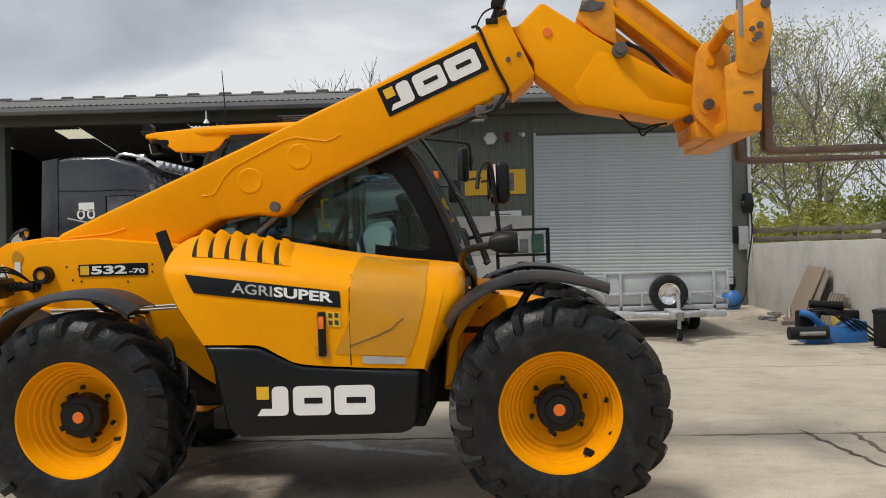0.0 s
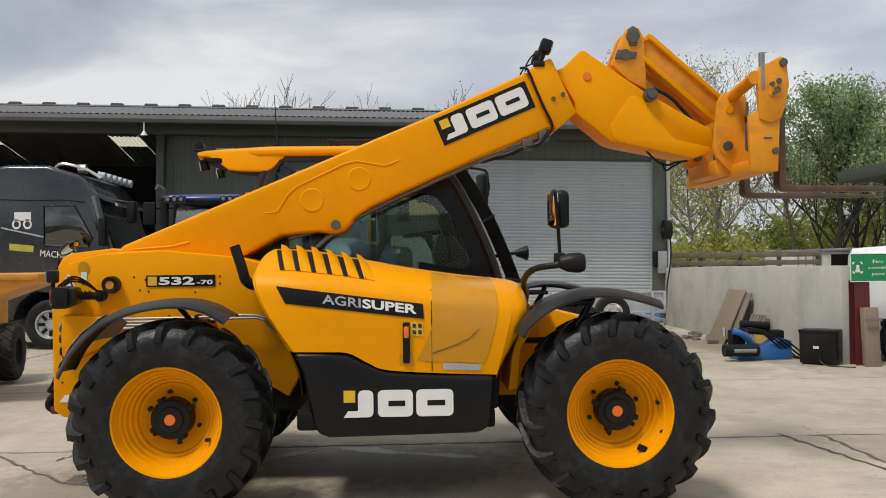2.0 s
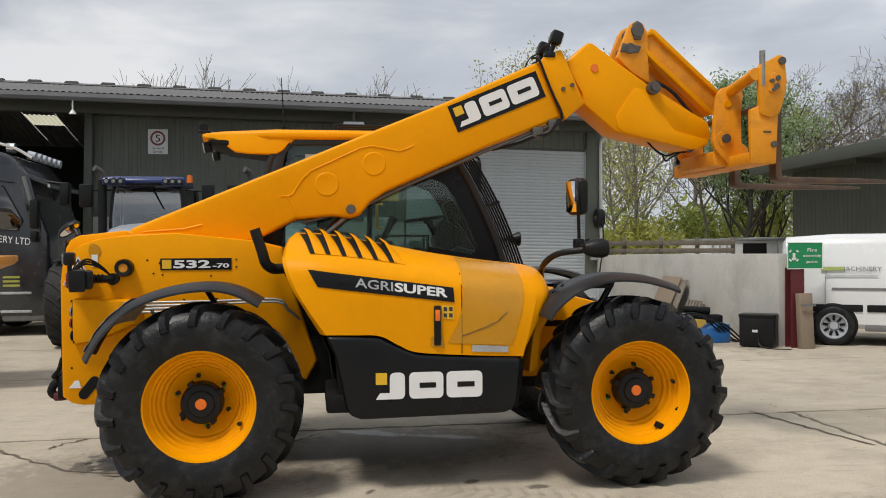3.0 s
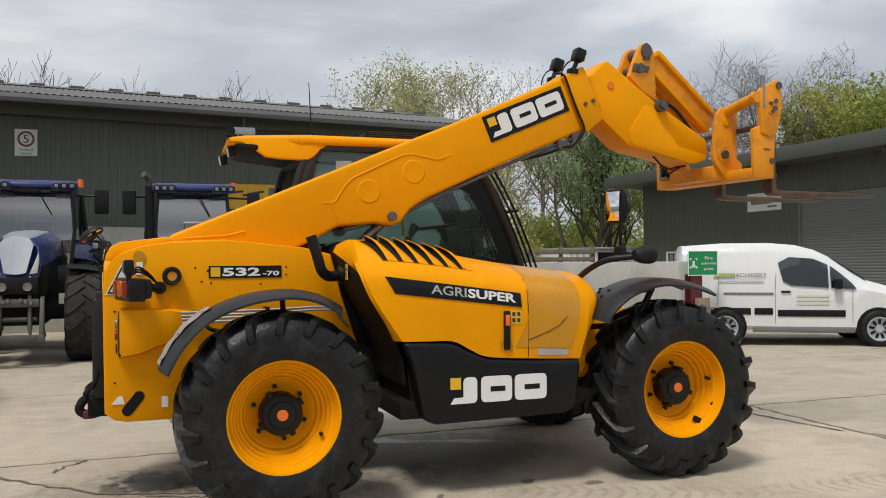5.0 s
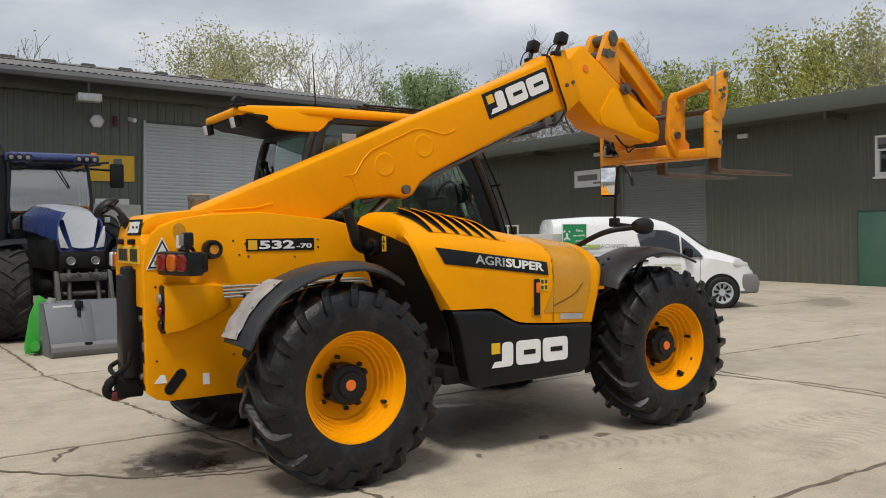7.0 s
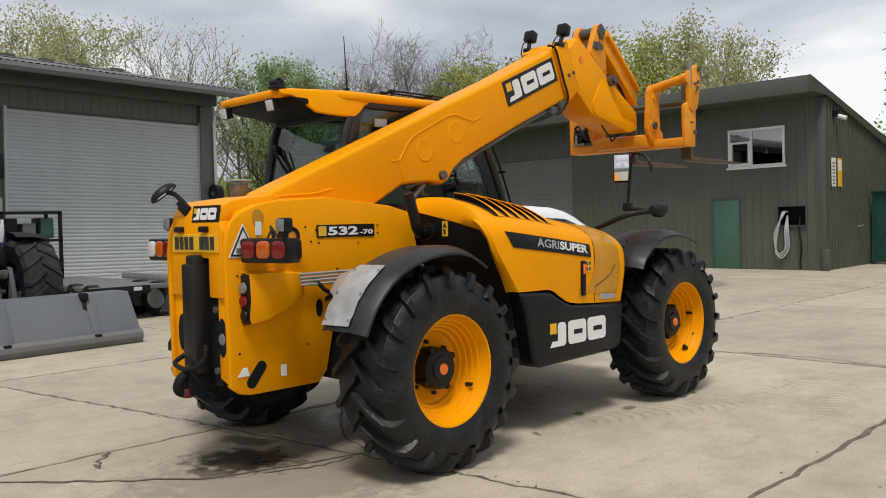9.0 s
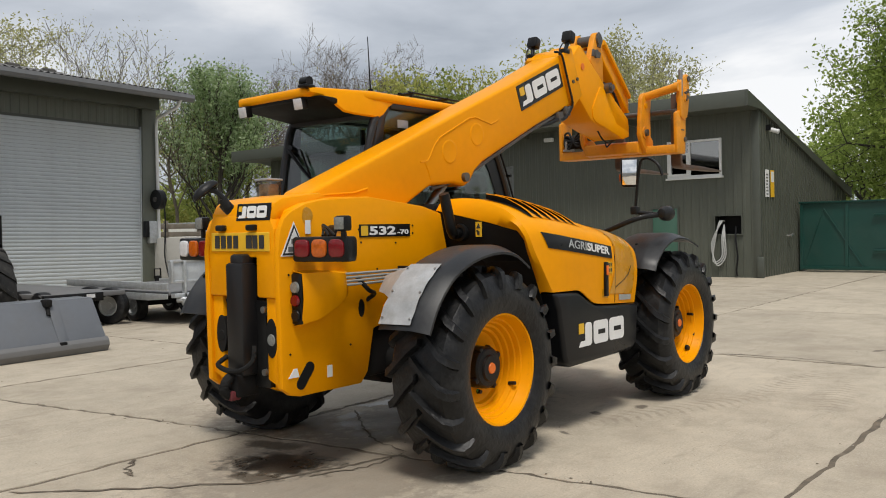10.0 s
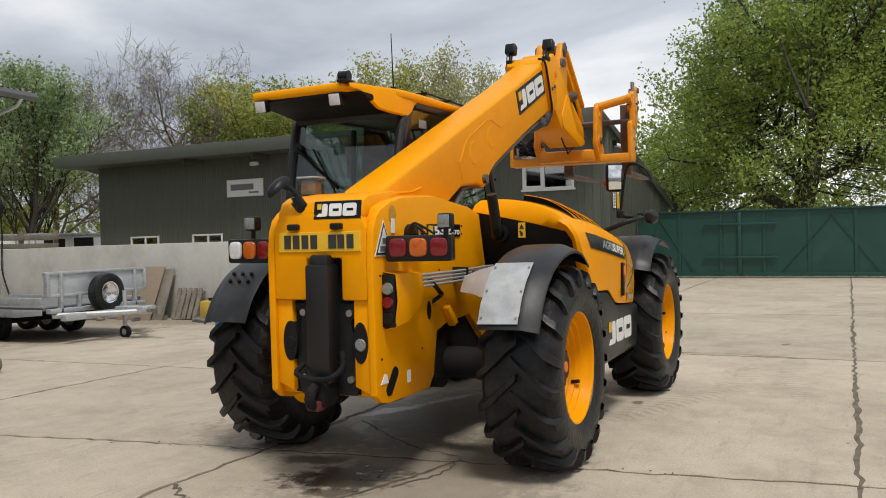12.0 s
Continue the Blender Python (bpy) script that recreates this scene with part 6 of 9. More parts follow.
# front frame between pod and front wheel
part("front_frame", prism([(2.10, 0.70), (2.17, 0.72), (2.19, 0.98), (2.31, 1.16), (2.44, 1.24), (2.36, 1.26), (2.26, 1.22), (2.18, 1.10), (2.13, 0.95)], "y", -0.80, -0.30, 0.015), YELLOW, tele, "yellow front frame plate")
part("front_frame", prism([(2.0, 0.70), (2.16, 0.72), (2.17, 0.98), (2.30, 1.16), (2.42, 1.24), (2.32, 1.27), (2.18, 1.26), (2.12, 1.15), (2.06, 0.95)], "y", 0.30, 0.88, 0.02), YELLOW, tele)
part("front_body", prism([(2.05, 0.6), (3.05, 0.6), (3.12, 0.9), (2.9, 1.1), (2.5, 1.2), (2.1, 1.25)], "y", -0.32, 0.32, 0.02), YELLOW, tele, "yellow front body")

# boom
boom = [(-0.62, 1.62), (-0.58, 1.69), (0.12, 1.982), (1.09, 2.388), (1.666, 2.625), (2.352, 2.935), (2.53, 2.52), (1.955, 2.29), (1.40, 2.045), (1.20, 1.955), (1.09, 1.88), (1.02, 1.79), (0.95, 1.755), (0.82, 1.775),
        (0.55, 1.75), (0.26, 1.60), (-0.2, 1.52), (-0.5, 1.56)]
bo = part("boom", prism(boom, "y", Y0, 0.10, 0.026, 4), YELLOW, tele, "yellow box-section lifting boom", 25)
sgn_at = frame_at((1.735, Y0 - 0.002, 2.392), (0.68, 0, 0.285), (-0.285, 0, 0.68))
sgn = part("boom_badge", moved(box(0, 0.725, 0, 0.205, -0.002, 0.003), sgn_at), BLACK_GLOSS, bo, "black badge with pale blocks")
logo(sgn, 0.66, 0.15, sgn_at @ Matrix.Translation((0.03, 0.028, 0.0035)))
for x, z in ((0.775, 2.005), (1.115, 2.155)):
    part("boss_ring", lathe([(0.0, Y0 - 0.0035), (0.070, Y0 - 0.0035), (0.078, Y0 - 0.005), (0.084, Y0 - 0.0035), (0.090, Y0 + 0.002)], "y", 32, (x, 0, z)), YELLOW, bo)
part("weld_ridge", tube([(0.50, Y0, 1.92), (0.53, Y0, 1.93), (0.60, Y0, 2.04), (0.66, Y0, 2.10), (1.02, Y0, 2.27), (1.10, Y0, 2.285), (1.30, Y0, 2.25), (1.36, Y0, 2.27), (1.40, Y0, 2.29)], 0.006, 8), YELLOW, bo)
part("weld_ridge", tube([(0.44, Y0, 1.915), (0.49, Y0, 1.92), (0.53, Y0, 1.85), (0.55, Y0, 1.79)], 0.006, 8), YELLOW, bo)
part("weld_ridge", tube([(-0.50, Y0 + 0.004, 1.665), (-0.22, Y0 + 0.002, 1.685), (-0.10, Y0, 1.715)], 0.008, 8), YELLOW, bo)
part("pivot_pin", rod((0.945, Y0 + 0.02, 1.825), (0.945, Y0 - 0.03, 1.825), 0.034, sides=18), PIN, bo)
part("lift_ram_rod", rod((0.945, 0.0, 1.81), (0.56, 0.0, 1.46), 0.035), STEEL, tele, "bright lift ram rod")
part("lift_ram", rod((0.62, 0.0, 1.51), (0.1, 0.0, 1.05), 0.06), BLACK, tele)
part("boom_pipe", tube([(0.60, Y0 + 0.04, 1.73), (1.0, Y0 + 0.04, 1.83), (1.35, Y0 + 0.03, 2.0), (1.95, Y0 + 0.03, 2.265), (2.35, Y0 + 0.03, 2.42), (2.48, Y0 + 0.02, 2.47)], 0.015, 8), PIN, tele)
part("boom_hose", tube([(2.0, Y0 + 0.05, 2.28), (2.2, Y0 + 0.02, 2.33), (2.3, Y0 + 0.0, 2.37), (2.42, Y0 - 0.01, 2.40), (2.5, Y0 - 0.01, 2.5)], 0.018, 8, 4), BLACK, tele)
part("hose_clamp", merge(box(2.30, 2.38, Y0 - 0.02, Y0 + 0.08, 2.36, 2.44, 0.01), box(2.42, 2.5, Y0 - 0.02, Y0 + 0.06, 2.42, 2.50, 0.01)), PIN, tele)
part("boom_collar", prism([(2.345, 2.93), (2.42, 2.985), (2.52, 3.025), (2.70, 2.625), (2.66, 2.59), (2.545, 2.495)], "y", -0.20, 0.19, 0.015), YELLOW, tele, "yellow boom end collar")
for x, z in ((2.53, 2.725), (2.60, 2.755)):
    part("collar_bolt", rod((x, -0.19, z), (x, -0.212, z), 0.016, sides=12), PIN, tele)
part("boom_hose", tube([(2.30, -0.15, 2.96), (2.345, -0.195, 2.94), (2.40, -0.205, 2.80), (2.46, -0.205, 2.66), (2.52, -0.2, 2.53), (2.48, -0.19, 2.45)], 0.010, 8, 4), BLACK, tele)
# inner boom and bent nose
nose = [(2.55, 2.95), (2.60, 2.955), (2.745, 3.095), (2.78, 3.09), (3.01, 2.93), (3.224, 2.785), (3.71, 2.505), (3.735, 2.40), (3.70, 2.33), (3.57, 2.295), (3.415, 2.325), (3.02, 2.402), (2.95, 2.425), (2.70, 2.63), (2.695, 2.71)]
ns = part("boom_nose", prism(nose, "y", -0.150, 0.160, 0.018), YELLOW, tele, "yellow bent boom nose", 25)
cheek = [(2.955, 2.535), (3.10, 2.742), (3.125, 2.755), (3.195, 2.74), (3.43, 2.43), (3.70, 2.37), (3.695, 2.325), (3.57, 2.29), (3.02, 2.415), (2.97, 2.45)]
part("nose_cheek", prism(cheek, "y", -0.160, -0.145, 0.004), YELLOW, ns)
part("nose_cheek", prism(cheek, "y", 0.155, 0.170, 0.004), YELLOW, ns)
part("nose_plug", rod((2.79, -0.152, 2.90), (2.79, -0.158, 2.90), 0.03, sides=20), ORANGE, ns)
part("cross_pin", merge(rod((3.25, -0.20, 2.755), (3.25, 0.21, 2.755), 0.05, sides=18), rod((3.25, -0.225, 2.755), (3.25, -0.2, 2.755), 0.03)), PIN, ns, "greasy cross pin")
part("nose_slot", moved(box(-0.07, 0.07, -0.03, 0.03, -0.004, 0.002), Matrix.Translation((3.25, 0.0, 2.372)) @ pose(0, 0, 0, 0, 12, 0)), DARK, ns)
for y in (-0.11, 0.09):
    part("lug_plate", prism([(2.98, 2.99), (3.07, 3.215), (3.10, 3.26), (3.14, 3.275), (3.19, 3.26), (3.225, 3.19), (3.24, 2.80), (3.10, 2.88)], "y", y - 0.02, y + 0.04, 0.01), YELLOW_WORN, tele, "yellow head lug")
part("lug_pin", rod((3.14, -0.15, 3.20), (3.14, 0.15, 3.20), 0.05, sides=18), PIN, tele)
part("lug_pin", rod((3.08, -0.15, 3.06), (3.08, 0.15, 3.06), 0.04, sides=18), PIN, tele)
part("pin_plate", prism([(3.11, 3.13), (3.17, 3.13), (3.18, 3.25), (3.14, 3.275), (3.10, 3.25)], "y", -0.145, -0.13, 0.004), PIN, tele)
part("pin_plate", prism([(3.00, 3.03), (3.15, 3.03), (3.17, 3.08), (3.02, 3.10)], "y", -0.145, -0.13, 0.004), PIN, tele)
for y in (-0.095, 0.075):
    part("tilt_link", prism([(3.21, 3.10), (3.25, 3.215), (3.285, 3.205), (3.80, 2.755), (3.81, 2.62), (3.74, 2.57), (3.22, 3.03)], "y", y - 0.01, y + 0.03, 0.006), YELLOW_WORN, tele, "yellow tilt link")
    part("link_flange", prism([(3.215, 3.16), (3.25, 3.22), (3.285, 3.21), (3.805, 2.755), (3.80, 2.715), (3.265, 3.175)], "y", y - 0.04, y + 0.06, 0.006), YELLOW, tele)
    part("link_flange", prism([(3.21, 3.07), (3.215, 3.02), (3.73, 2.565), (3.775, 2.575), (3.24, 3.045)], "y", y - 0.04, y + 0.06, 0.006), YELLOW, tele)
part("tilt_ram", rod((3.10, 0.0, 2.98), (3.62, 0.0, 2.55), 0.05), YELLOW_WORN, tele)
part("tilt_rod", rod((3.55, 0.0, 2.61), (3.76, 0.0, 2.44), 0.03), STEEL, tele)
for y in (-0.13, 0.13):
    part("tilt_hose", tube([(3.3, y * 0.7, 2.82), (3.42, y, 2.74), (3.55, y, 2.60), (3.64, y, 2.50), (3.70, y * 0.6, 2.44)], 0.014, 8, 4), BLACK, tele)
# carriage
CY = 0.045


def carriage():
    inner = [(3.67, 2.34), (3.685, 2.50), (3.71, 2.69), (3.75, 2.745), (3.83, 2.765), (3.92, 2.715), (3.905, 2.56), (3.905, 2.33), (3.96, 2.29), (3.96, 2.16), (3.81, 2.15), (3.69, 2.28)]
    low = [(3.805, 2.14), (3.80, 2.53), (3.87, 2.56), (4.02, 2.53), (4.0, 2.14)]
    up = [(3.868, 2.50), (3.86, 2.83), (3.88, 2.865), (3.94, 2.885), (4.02, 2.93), (4.062, 2.915), (4.08, 2.73), (4.05, 2.59), (4.02, 2.50), (3.95, 2.47)]
    for s in (-1, 1):
        yi, yo = CY + s * 0.32, CY + s * 0.645
        part("carriage_plate", prism(inner, "y", yi - 0.022, yi + 0.022, 0.008), YELLOW_WORN, tele, "worn yellow carriage plate")
        part("carriage_plate", prism(low, "y", yo - 0.02, yo + 0.02, 0.008), YELLOW_WORN, tele, "worn yellow carriage plate")
        part("head_plate", prism(up, "y", yo - 0.036 if s < 0 else yo - 0.01, yo + 0.01 if s < 0 else yo + 0.036, 0.008), YELLOW_WORN, tele, "worn yellow carriage head plate")
        part("pivot_boss", rod((3.769, yi - 0.034, 2.357), (3.769, yi + 0.034, 2.357), 0.062, sides=24), YELLOW_WORN, tele)
        part("carriage_pin", rod((3.769, yi - 0.055, 2.357), (3.769, yi + 0.055, 2.357), 0.034, sides=16), PIN, tele)
        part("carriage_pin", rod((3.79, yi - 0.032, 2.625), (3.79, yi + 0.032, 2.625), 0.028, sides=16), YELLOW, tele)
        part("carriage_pin", rod((4.038, yo - 0.05, 2.883), (4.038, yo + 0.05, 2.883), 0.028, sides=14), PIN, tele)
        part("carriage_pin", rod((3.981, yo - 0.034, 2.28), (3.981, yo + 0.034, 2.28), 0.024, sides=14), PIN, tele)
        part("lock_plate", prism([(3.93, 2.66), (3.965, 2.64), (4.01, 2.665), (4.02, 2.72), (3.995, 2.80), (3.95, 2.79)], "y", yo - 0.05, yo + 0.05, 0.01), YELLOW_WORN, tele)
        for x, z, r in ((3.955, 2.735, 0.016), (3.99, 2.695, 0.022), (4.0, 2.755, 0.02), (3.965, 2.67, 0.014)):
            part("lock_bolt", rod((x, yo - 0.058, z), (x, yo + 0.058, z), r, sides=10), PIN, tele)
        part("upper_tube", rod((3.815, yi, 2.715), (3.845, yo, 2.785), 0.042, sides=18), YELLOW_WORN, tele, "yellow upper cross tube")
        part("tube_end", rod((3.845, yo - 0.024, 2.785), (3.845, yo + 0.024, 2.785), 0.046, sides=20), YELLOW_WORN, tele)
        part("weld_nub", box(3.90, 3.96, yo - 0.028, yo + 0.028, 2.365, 2.378, 0.004), PIN, tele)
    part("cross_shaft", rod((3.93, CY - 0.63, 2.56), (3.93, CY + 0.63, 2.56), 0.026), PIN, tele, "dark steel cross shaft")
    part("lower_beam", merge(box(3.80, 4.0, CY - 0.64, CY + 0.64, 2.14, 2.225, 0.012), prism([(3.70, 2.16), (3.69, 2.26), (3.75, 2.28), (3.82, 2.22), (3.82, 2.15)], "y", CY - 0.30, CY + 0.30, 0.01)), YELLOW_WORN, tele, "worn yellow carriage beam")
    part("latch_ram", merge(rod((3.86, CY + 0.36, 2.33), (3.86, CY + 0.60, 2.33), 0.075, sides=18), box(3.80, 3.93, CY + 0.33, CY + 0.42, 2.24, 2.43, 0.02)), BLACK, tele, "black latch ram among hoses")
    for k in range(5):
        part("latch_hose", tube([(3.78 + 0.02 * k, CY + 0.33, 2.45 - 0.02 * k), (3.765, CY + 0.42, 2.40 - 0.03 * k), (3.77, CY + 0.52, 2.26 + 0.04 * k), (3.80, CY + 0.59, 2.33 + 0.02 * k), (3.86, CY + 0.60, 2.38)], 0.012, 8, 5), BLACK, tele)
    part("latch_fitting", merge(rod((3.78, CY + 0.56, 2.25), (3.78, CY + 0.56, 2.34), 0.018), rod((3.79, CY + 0.47, 2.245), (3.79, CY + 0.60, 2.245), 0.014)), STEEL, tele)
    part("loose_hose", merge(tube([(3.25, -0.05, 2.36), (3.33, -0.06, 2.28), (3.40, -0.08, 2.25), (3.46, -0.08, 2.27), (3.55, -0.08, 2.28)], 0.008, 8, 5), tube([(3.36, -0.07, 2.27), (3.39, -0.07, 2.21), (3.43, -0.08, 2.235), (3.50, -0.08, 2.27)], 0.007, 8, 5)), BLACK, tele)
    part("locking_pin", rod((3.895, CY - 0.665, 2.70), (3.895, CY - 0.665, 2.955), 0.021), STEEL, tele, "bright locking pin")


carriage()
for x, z, a in ((2.90, 0.376, 25), (3.04, 0.47, 50)):
    part("rim_clip", moved(box(-0.028, 0.028, -0.014, 0.014, -0.02, 0.02, 0.006), Matrix.Translation((x, -1.075, z)) @ pose(0, 0, 0, 0, a, 0)), BLACK, tele, "dark rim clip")
for y in (-0.50, 0.12):
    fk = thing("pallet_fork", "worn rusty steel pallet fork on the carriage", "pallet fork", "pallet forks")
    part("shank", prism([(4.035, 2.06), (4.085, 2.05), (4.085, 2.75), (4.04, 2.75)], "y", y - 0.05, y + 0.05, 0.006), FORK, fk)
    part("heel", prism([(4.035, 2.16), (4.085, 2.16), (4.085, 2.07), (4.10, 2.055), (4.16, 2.05), (4.16, 2.01), (4.08, 2.012), (4.045, 2.03), (4.035, 2.06)], "y", y - 0.053, y + 0.053, 0.008), FORK, fk)
    part("tine", prism([(4.15, 2.01), (4.15, 2.05), (4.6, 2.047), (5.15, 2.027), (5.16, 2.014), (4.6, 2.006)], "y", y - 0.05, y + 0.05, 0.005), FORK, fk)
# boom work lamps
for y in (-0.19, 0.17):
    wl_ = part("boom_lamp", moved(box(-0.035, 0.05, -0.05, 0.05, -0.045, 0.055, 0.016), Matrix.Translation((2.47, y, 3.105)) @ pose(0, 0, 0, 0, 18, 0)), BLACK, tele, "small black work lamp")
    part("lamp_face", moved(box(0.048, 0.056, -0.04, 0.04, -0.035, 0.045, 0.003), Matrix.Translation((2.47, y, 3.105)) @ pose(0, 0, 0, 0, 18, 0)), CLEAR_LENS, wl_)
    part("lamp_stalk", merge(rod((2.47, y, 3.07), (2.43, y * 0.95, 2.98), 0.018), box(2.39, 2.47, y * 0.95 - 0.03, y * 0.95 + 0.03, 2.96, 3.0, 0.008)), BLACK, wl_)
    part("lamp_wire", tube([(2.44, y, 3.07), (2.38, y, 3.04), (2.34, y * 0.95, 2.98), (2.33, y * 0.95, 2.93)], 0.006, 6, 4), BLACK, wl_)

# cab
CY0, CY1 = 0.20, 1.09
cab_front = [(1.74, 2.28), (1.86, 2.12), (1.98, 1.88), (2.09, 1.62), (2.17, 1.36)]
HEADLINING = material("grey_head_lining", (0.22, 0.22, 0.21), 0.9, vary=0.1)
FRAME = material("cab_frame_black", (0.016, 0.016, 0.017), 0.4, vary=0.15)
for y in (CY0, CY1):
    part("cab_pillar", tube([(0.25, y, 1.05), (0.26, y, 1.6), (0.285, y, 1.85), (0.345, y, 2.15), (0.40, y, 2.28), (0.50, y, 2.35)], 0.034, 10, 4), FRAME, tele)
    part("cab_corner", prism([(0.26, 1.40), (0.285, 1.85), (0.345, 2.15), (0.41, 2.30), (0.53, 2.34), (0.47, 2.26), (0.445, 2.10), (0.44, 1.40)], "y", y - 0.025, y + 0.025, 0.008), FRAME, tele)
    part("cab_pillar", tube([(1.62, y, 2.36), (1.74, y, 2.27), (1.86, y, 2.10), (1.98, y, 1.86), (2.09, y, 1.60), (2.17, y, 1.34)], 0.038, 10, 4), FRAME, tele)
    part("cab_rail", box(0.52, 1.7, y - 0.035, y + 0.035, 2.325, 2.38, 0.012), FRAME, tele)
    part("cab_sill", box(0.44, 2.15, y - 0.03, y + 0.03, 1.28, 1.42, 0.015), FRAME, tele)
    part("window_side", prism([(0.45, 1.40), (0.44, 2.05), (0.50, 2.30), (0.56, 2.335), (1.66, 2.335), (1.83, 2.13), (1.96, 1.86), (2.07, 1.60), (2.13, 1.40)], "y", y - 0.004, y + 0.004), GLASS_SIDE, tele, "tinted side window").visible_shadow = False
border = [(1.36, 2.335), (1.66, 2.335), (1.83, 2.13), (1.96, 1.86), (2.07, 1.60), (2.13, 1.40), (1.55, 1.40), (1.55, 1.555), (1.70, 1.525), (1.87, 1.495), (1.93, 1.51), (1.945, 1.565), (1.86, 1.76), (1.77, 1.93), (1.69, 2.04), (1.52, 2.10), (1.36, 2.14)]
for y in (CY0 - 0.010, CY1 + 0.004):
    part("window_border", prism(border, "y", y, y + 0.006), BLACK_GLOSS, tele, "black border of the side window")
part("cab_pillar", tube([(1.15, CY1, 1.3), (1.18, CY1, 2.3)], 0.025), FRAME, tele)
part("window_rear", sheet([[(x, y, z) for y in (CY0 + 0.02, 0.65, CY1 - 0.02)] for x, z in ((0.255, 1.44), (0.262, 1.65), (0.285, 1.85), (0.345, 2.15), (0.385, 2.27))]), GLASS, tele, "tinted rear window").visible_shadow = False
part("rear_window_frame", box(0.235, 0.29, CY0, CY1, 1.38, 1.45, 0.01), FRAME, tele)
part("rear_window_frame", box(0.36, 0.43, CY0, CY1, 2.25, 2.33, 0.01), FRAME, tele)
part("wiper", merge(tube([(0.30, 1.04, 2.075), (0.262, 0.85, 1.92), (0.236, 0.655, 1.767)], 0.014, 6), tube([(0.30, 0.90, 2.06), (0.25, 0.72, 1.80), (0.238, 0.64, 1.66)], 0.009, 6)), BLACK, tele)
part("wiper_motor", rod((0.30, 1.04, 2.08), (0.40, 1.04, 2.06), 0.035), BLACK, tele)
wr = [[(x + 0.02, y, z) for y in (CY0, 0.65, CY1)] for x, z in [(p.x, p.z) for p in smooth_path([(x, 0, z) for x, z in cab_front], 4)]]
part("windscreen", sheet(wr), GLASS, tele, "curved tinted windscreen", 60).visible_shadow = False
part("cab_floor", box(0.44, 2.1, CY0 + 0.0, CY1, 0.92, 1.02, 0.02), FRAME, tele)
part("cab_base", prism([(0.44, 0.6), (0.42, 1.38), (2.17, 1.36), (2.12, 0.8), (1.9, 0.6)], "y", CY0 + 0.005, CY0 + 0.04, 0.01), FRAME, tele)
part("cab_base", prism([(0.44, 0.6), (0.42, 1.38), (2.17, 1.36), (2.12, 0.8), (1.9, 0.6)], "y", CY1 - 0.04, CY1 - 0.005, 0.01), FRAME, tele)
part("cab_back", box(0.24, 0.45, CY0 + 0.04, CY1 - 0.04, 0.62, 1.40, 0.01), FRAME, tele)
part("front_cowl", prism([(2.02, 0.9), (2.24, 0.95), (2.22, 1.36), (2.10, 1.38)], "y", CY0 - 0.02, CY1, 0.03), FRAME, tele)
# roof with a rear visor whose near corner is cut away
roof_plan = [(-0.12, 1.12), (-0.16, 0.36), (-0.10, 0.30), (0.34, 0.16), (0.60, 0.145), (1.62, 0.15), (1.78, 0.24), (1.80, 1.0), (1.70, 1.12)]
part("cab_roof", prism(roof_plan, "z", 2.366, 2.432, 0.024, 3), YELLOW, tele, "yellow cab roof with rear visor", 30)
for ya, yb, yc in ((0.30, 0.165, 0.20),):
    # side skirts of the visor: thin at the tip, deep beside the pillar
    rows_ = []
    for x, zb, k in ((-0.15, 2.385, 0.0), (-0.06, 2.372, 0.2), (0.02, 2.33, 0.38), (0.10, 2.272, 0.55), (0.20, 2.258, 0.75), (0.32, 2.252, 0.95), (0.40, 2.25, 1.0), (0.45, 2.28, 1.0), (0.50, 2.335, 1.0), (0.56, 2.36, 1.0)):
        y = ya + (yb - ya) * k
        inn = yc + (ya - yb) * (1 - k)
        rows_.append([(x, y + 0.012 * (1 if ya < 0.5 else -1), 2.425), (x, y, 2.405), (x, y, zb + 0.01), (x, y + (0.012 if ya < 0.5 else -0.012), zb), (x, inn, zb + 0.015)])
    part("roof_skirt", sheet(rows_, 0.006), YELLOW, tele, "", 40)
part("roof_crown", prism([(-0.02, 1.05), (-0.06, 0.40), (0.40, 0.22), (1.6, 0.21), (1.70, 0.3), (1.70, 1.0), (1.6, 1.06)], "z", 2.40, 2.452, 0.03, 3), YELLOW, tele, "", 30)
part("visor_lining", prism([(-0.115, 2.368), (0.46, 2.368), (0.46, 2.285), (0.33, 2.285), (0.10, 2.315), (0.0, 2.325)], "y", 0.24, 1.085, 0.012), DARK, tele, "black visor lining")
part("visor_underside", prism([(-0.105, 1.10), (-0.14, 0.37), (-0.09, 0.325), (0.34, 0.19), (0.5, 0.19), (0.5, 1.10)], "z", 2.352, 2.376, 0.004), DARK, tele)
part("head_lining", box(0.47, 1.7, 0.24, 1.05, 2.345, 2.372, 0.01), HEADLINING, tele)
for y in (1.02, 0.42):
    part("visor_lamp", moved(box(-0.025, 0.03, -0.045, 0.045, -0.042, 0.042, 0.01), Matrix.Translation((-0.125, y, 2.325)) @ pose(0, 0, 0, 0, -12, 0)), BLACK, tele, "black visor work lamp with white face")
    part("lamp_face", moved(box(-0.032, -0.024, -0.040, 0.040, -0.037, 0.037, 0.003), Matrix.Translation((-0.125, y, 2.325)) @ pose(0, 0, 0, 0, -12, 0)), CLEAR_LENS, tele)
part("beacon_base", merge(box(-0.19, -0.09, 0.30, 0.38, 2.42, 2.445, 0.01), rod((-0.14, 0.31, 2.465), (-0.14, 0.38, 2.465), 0.035, sides=18)), BLACK, tele, "black rear camera barrel")
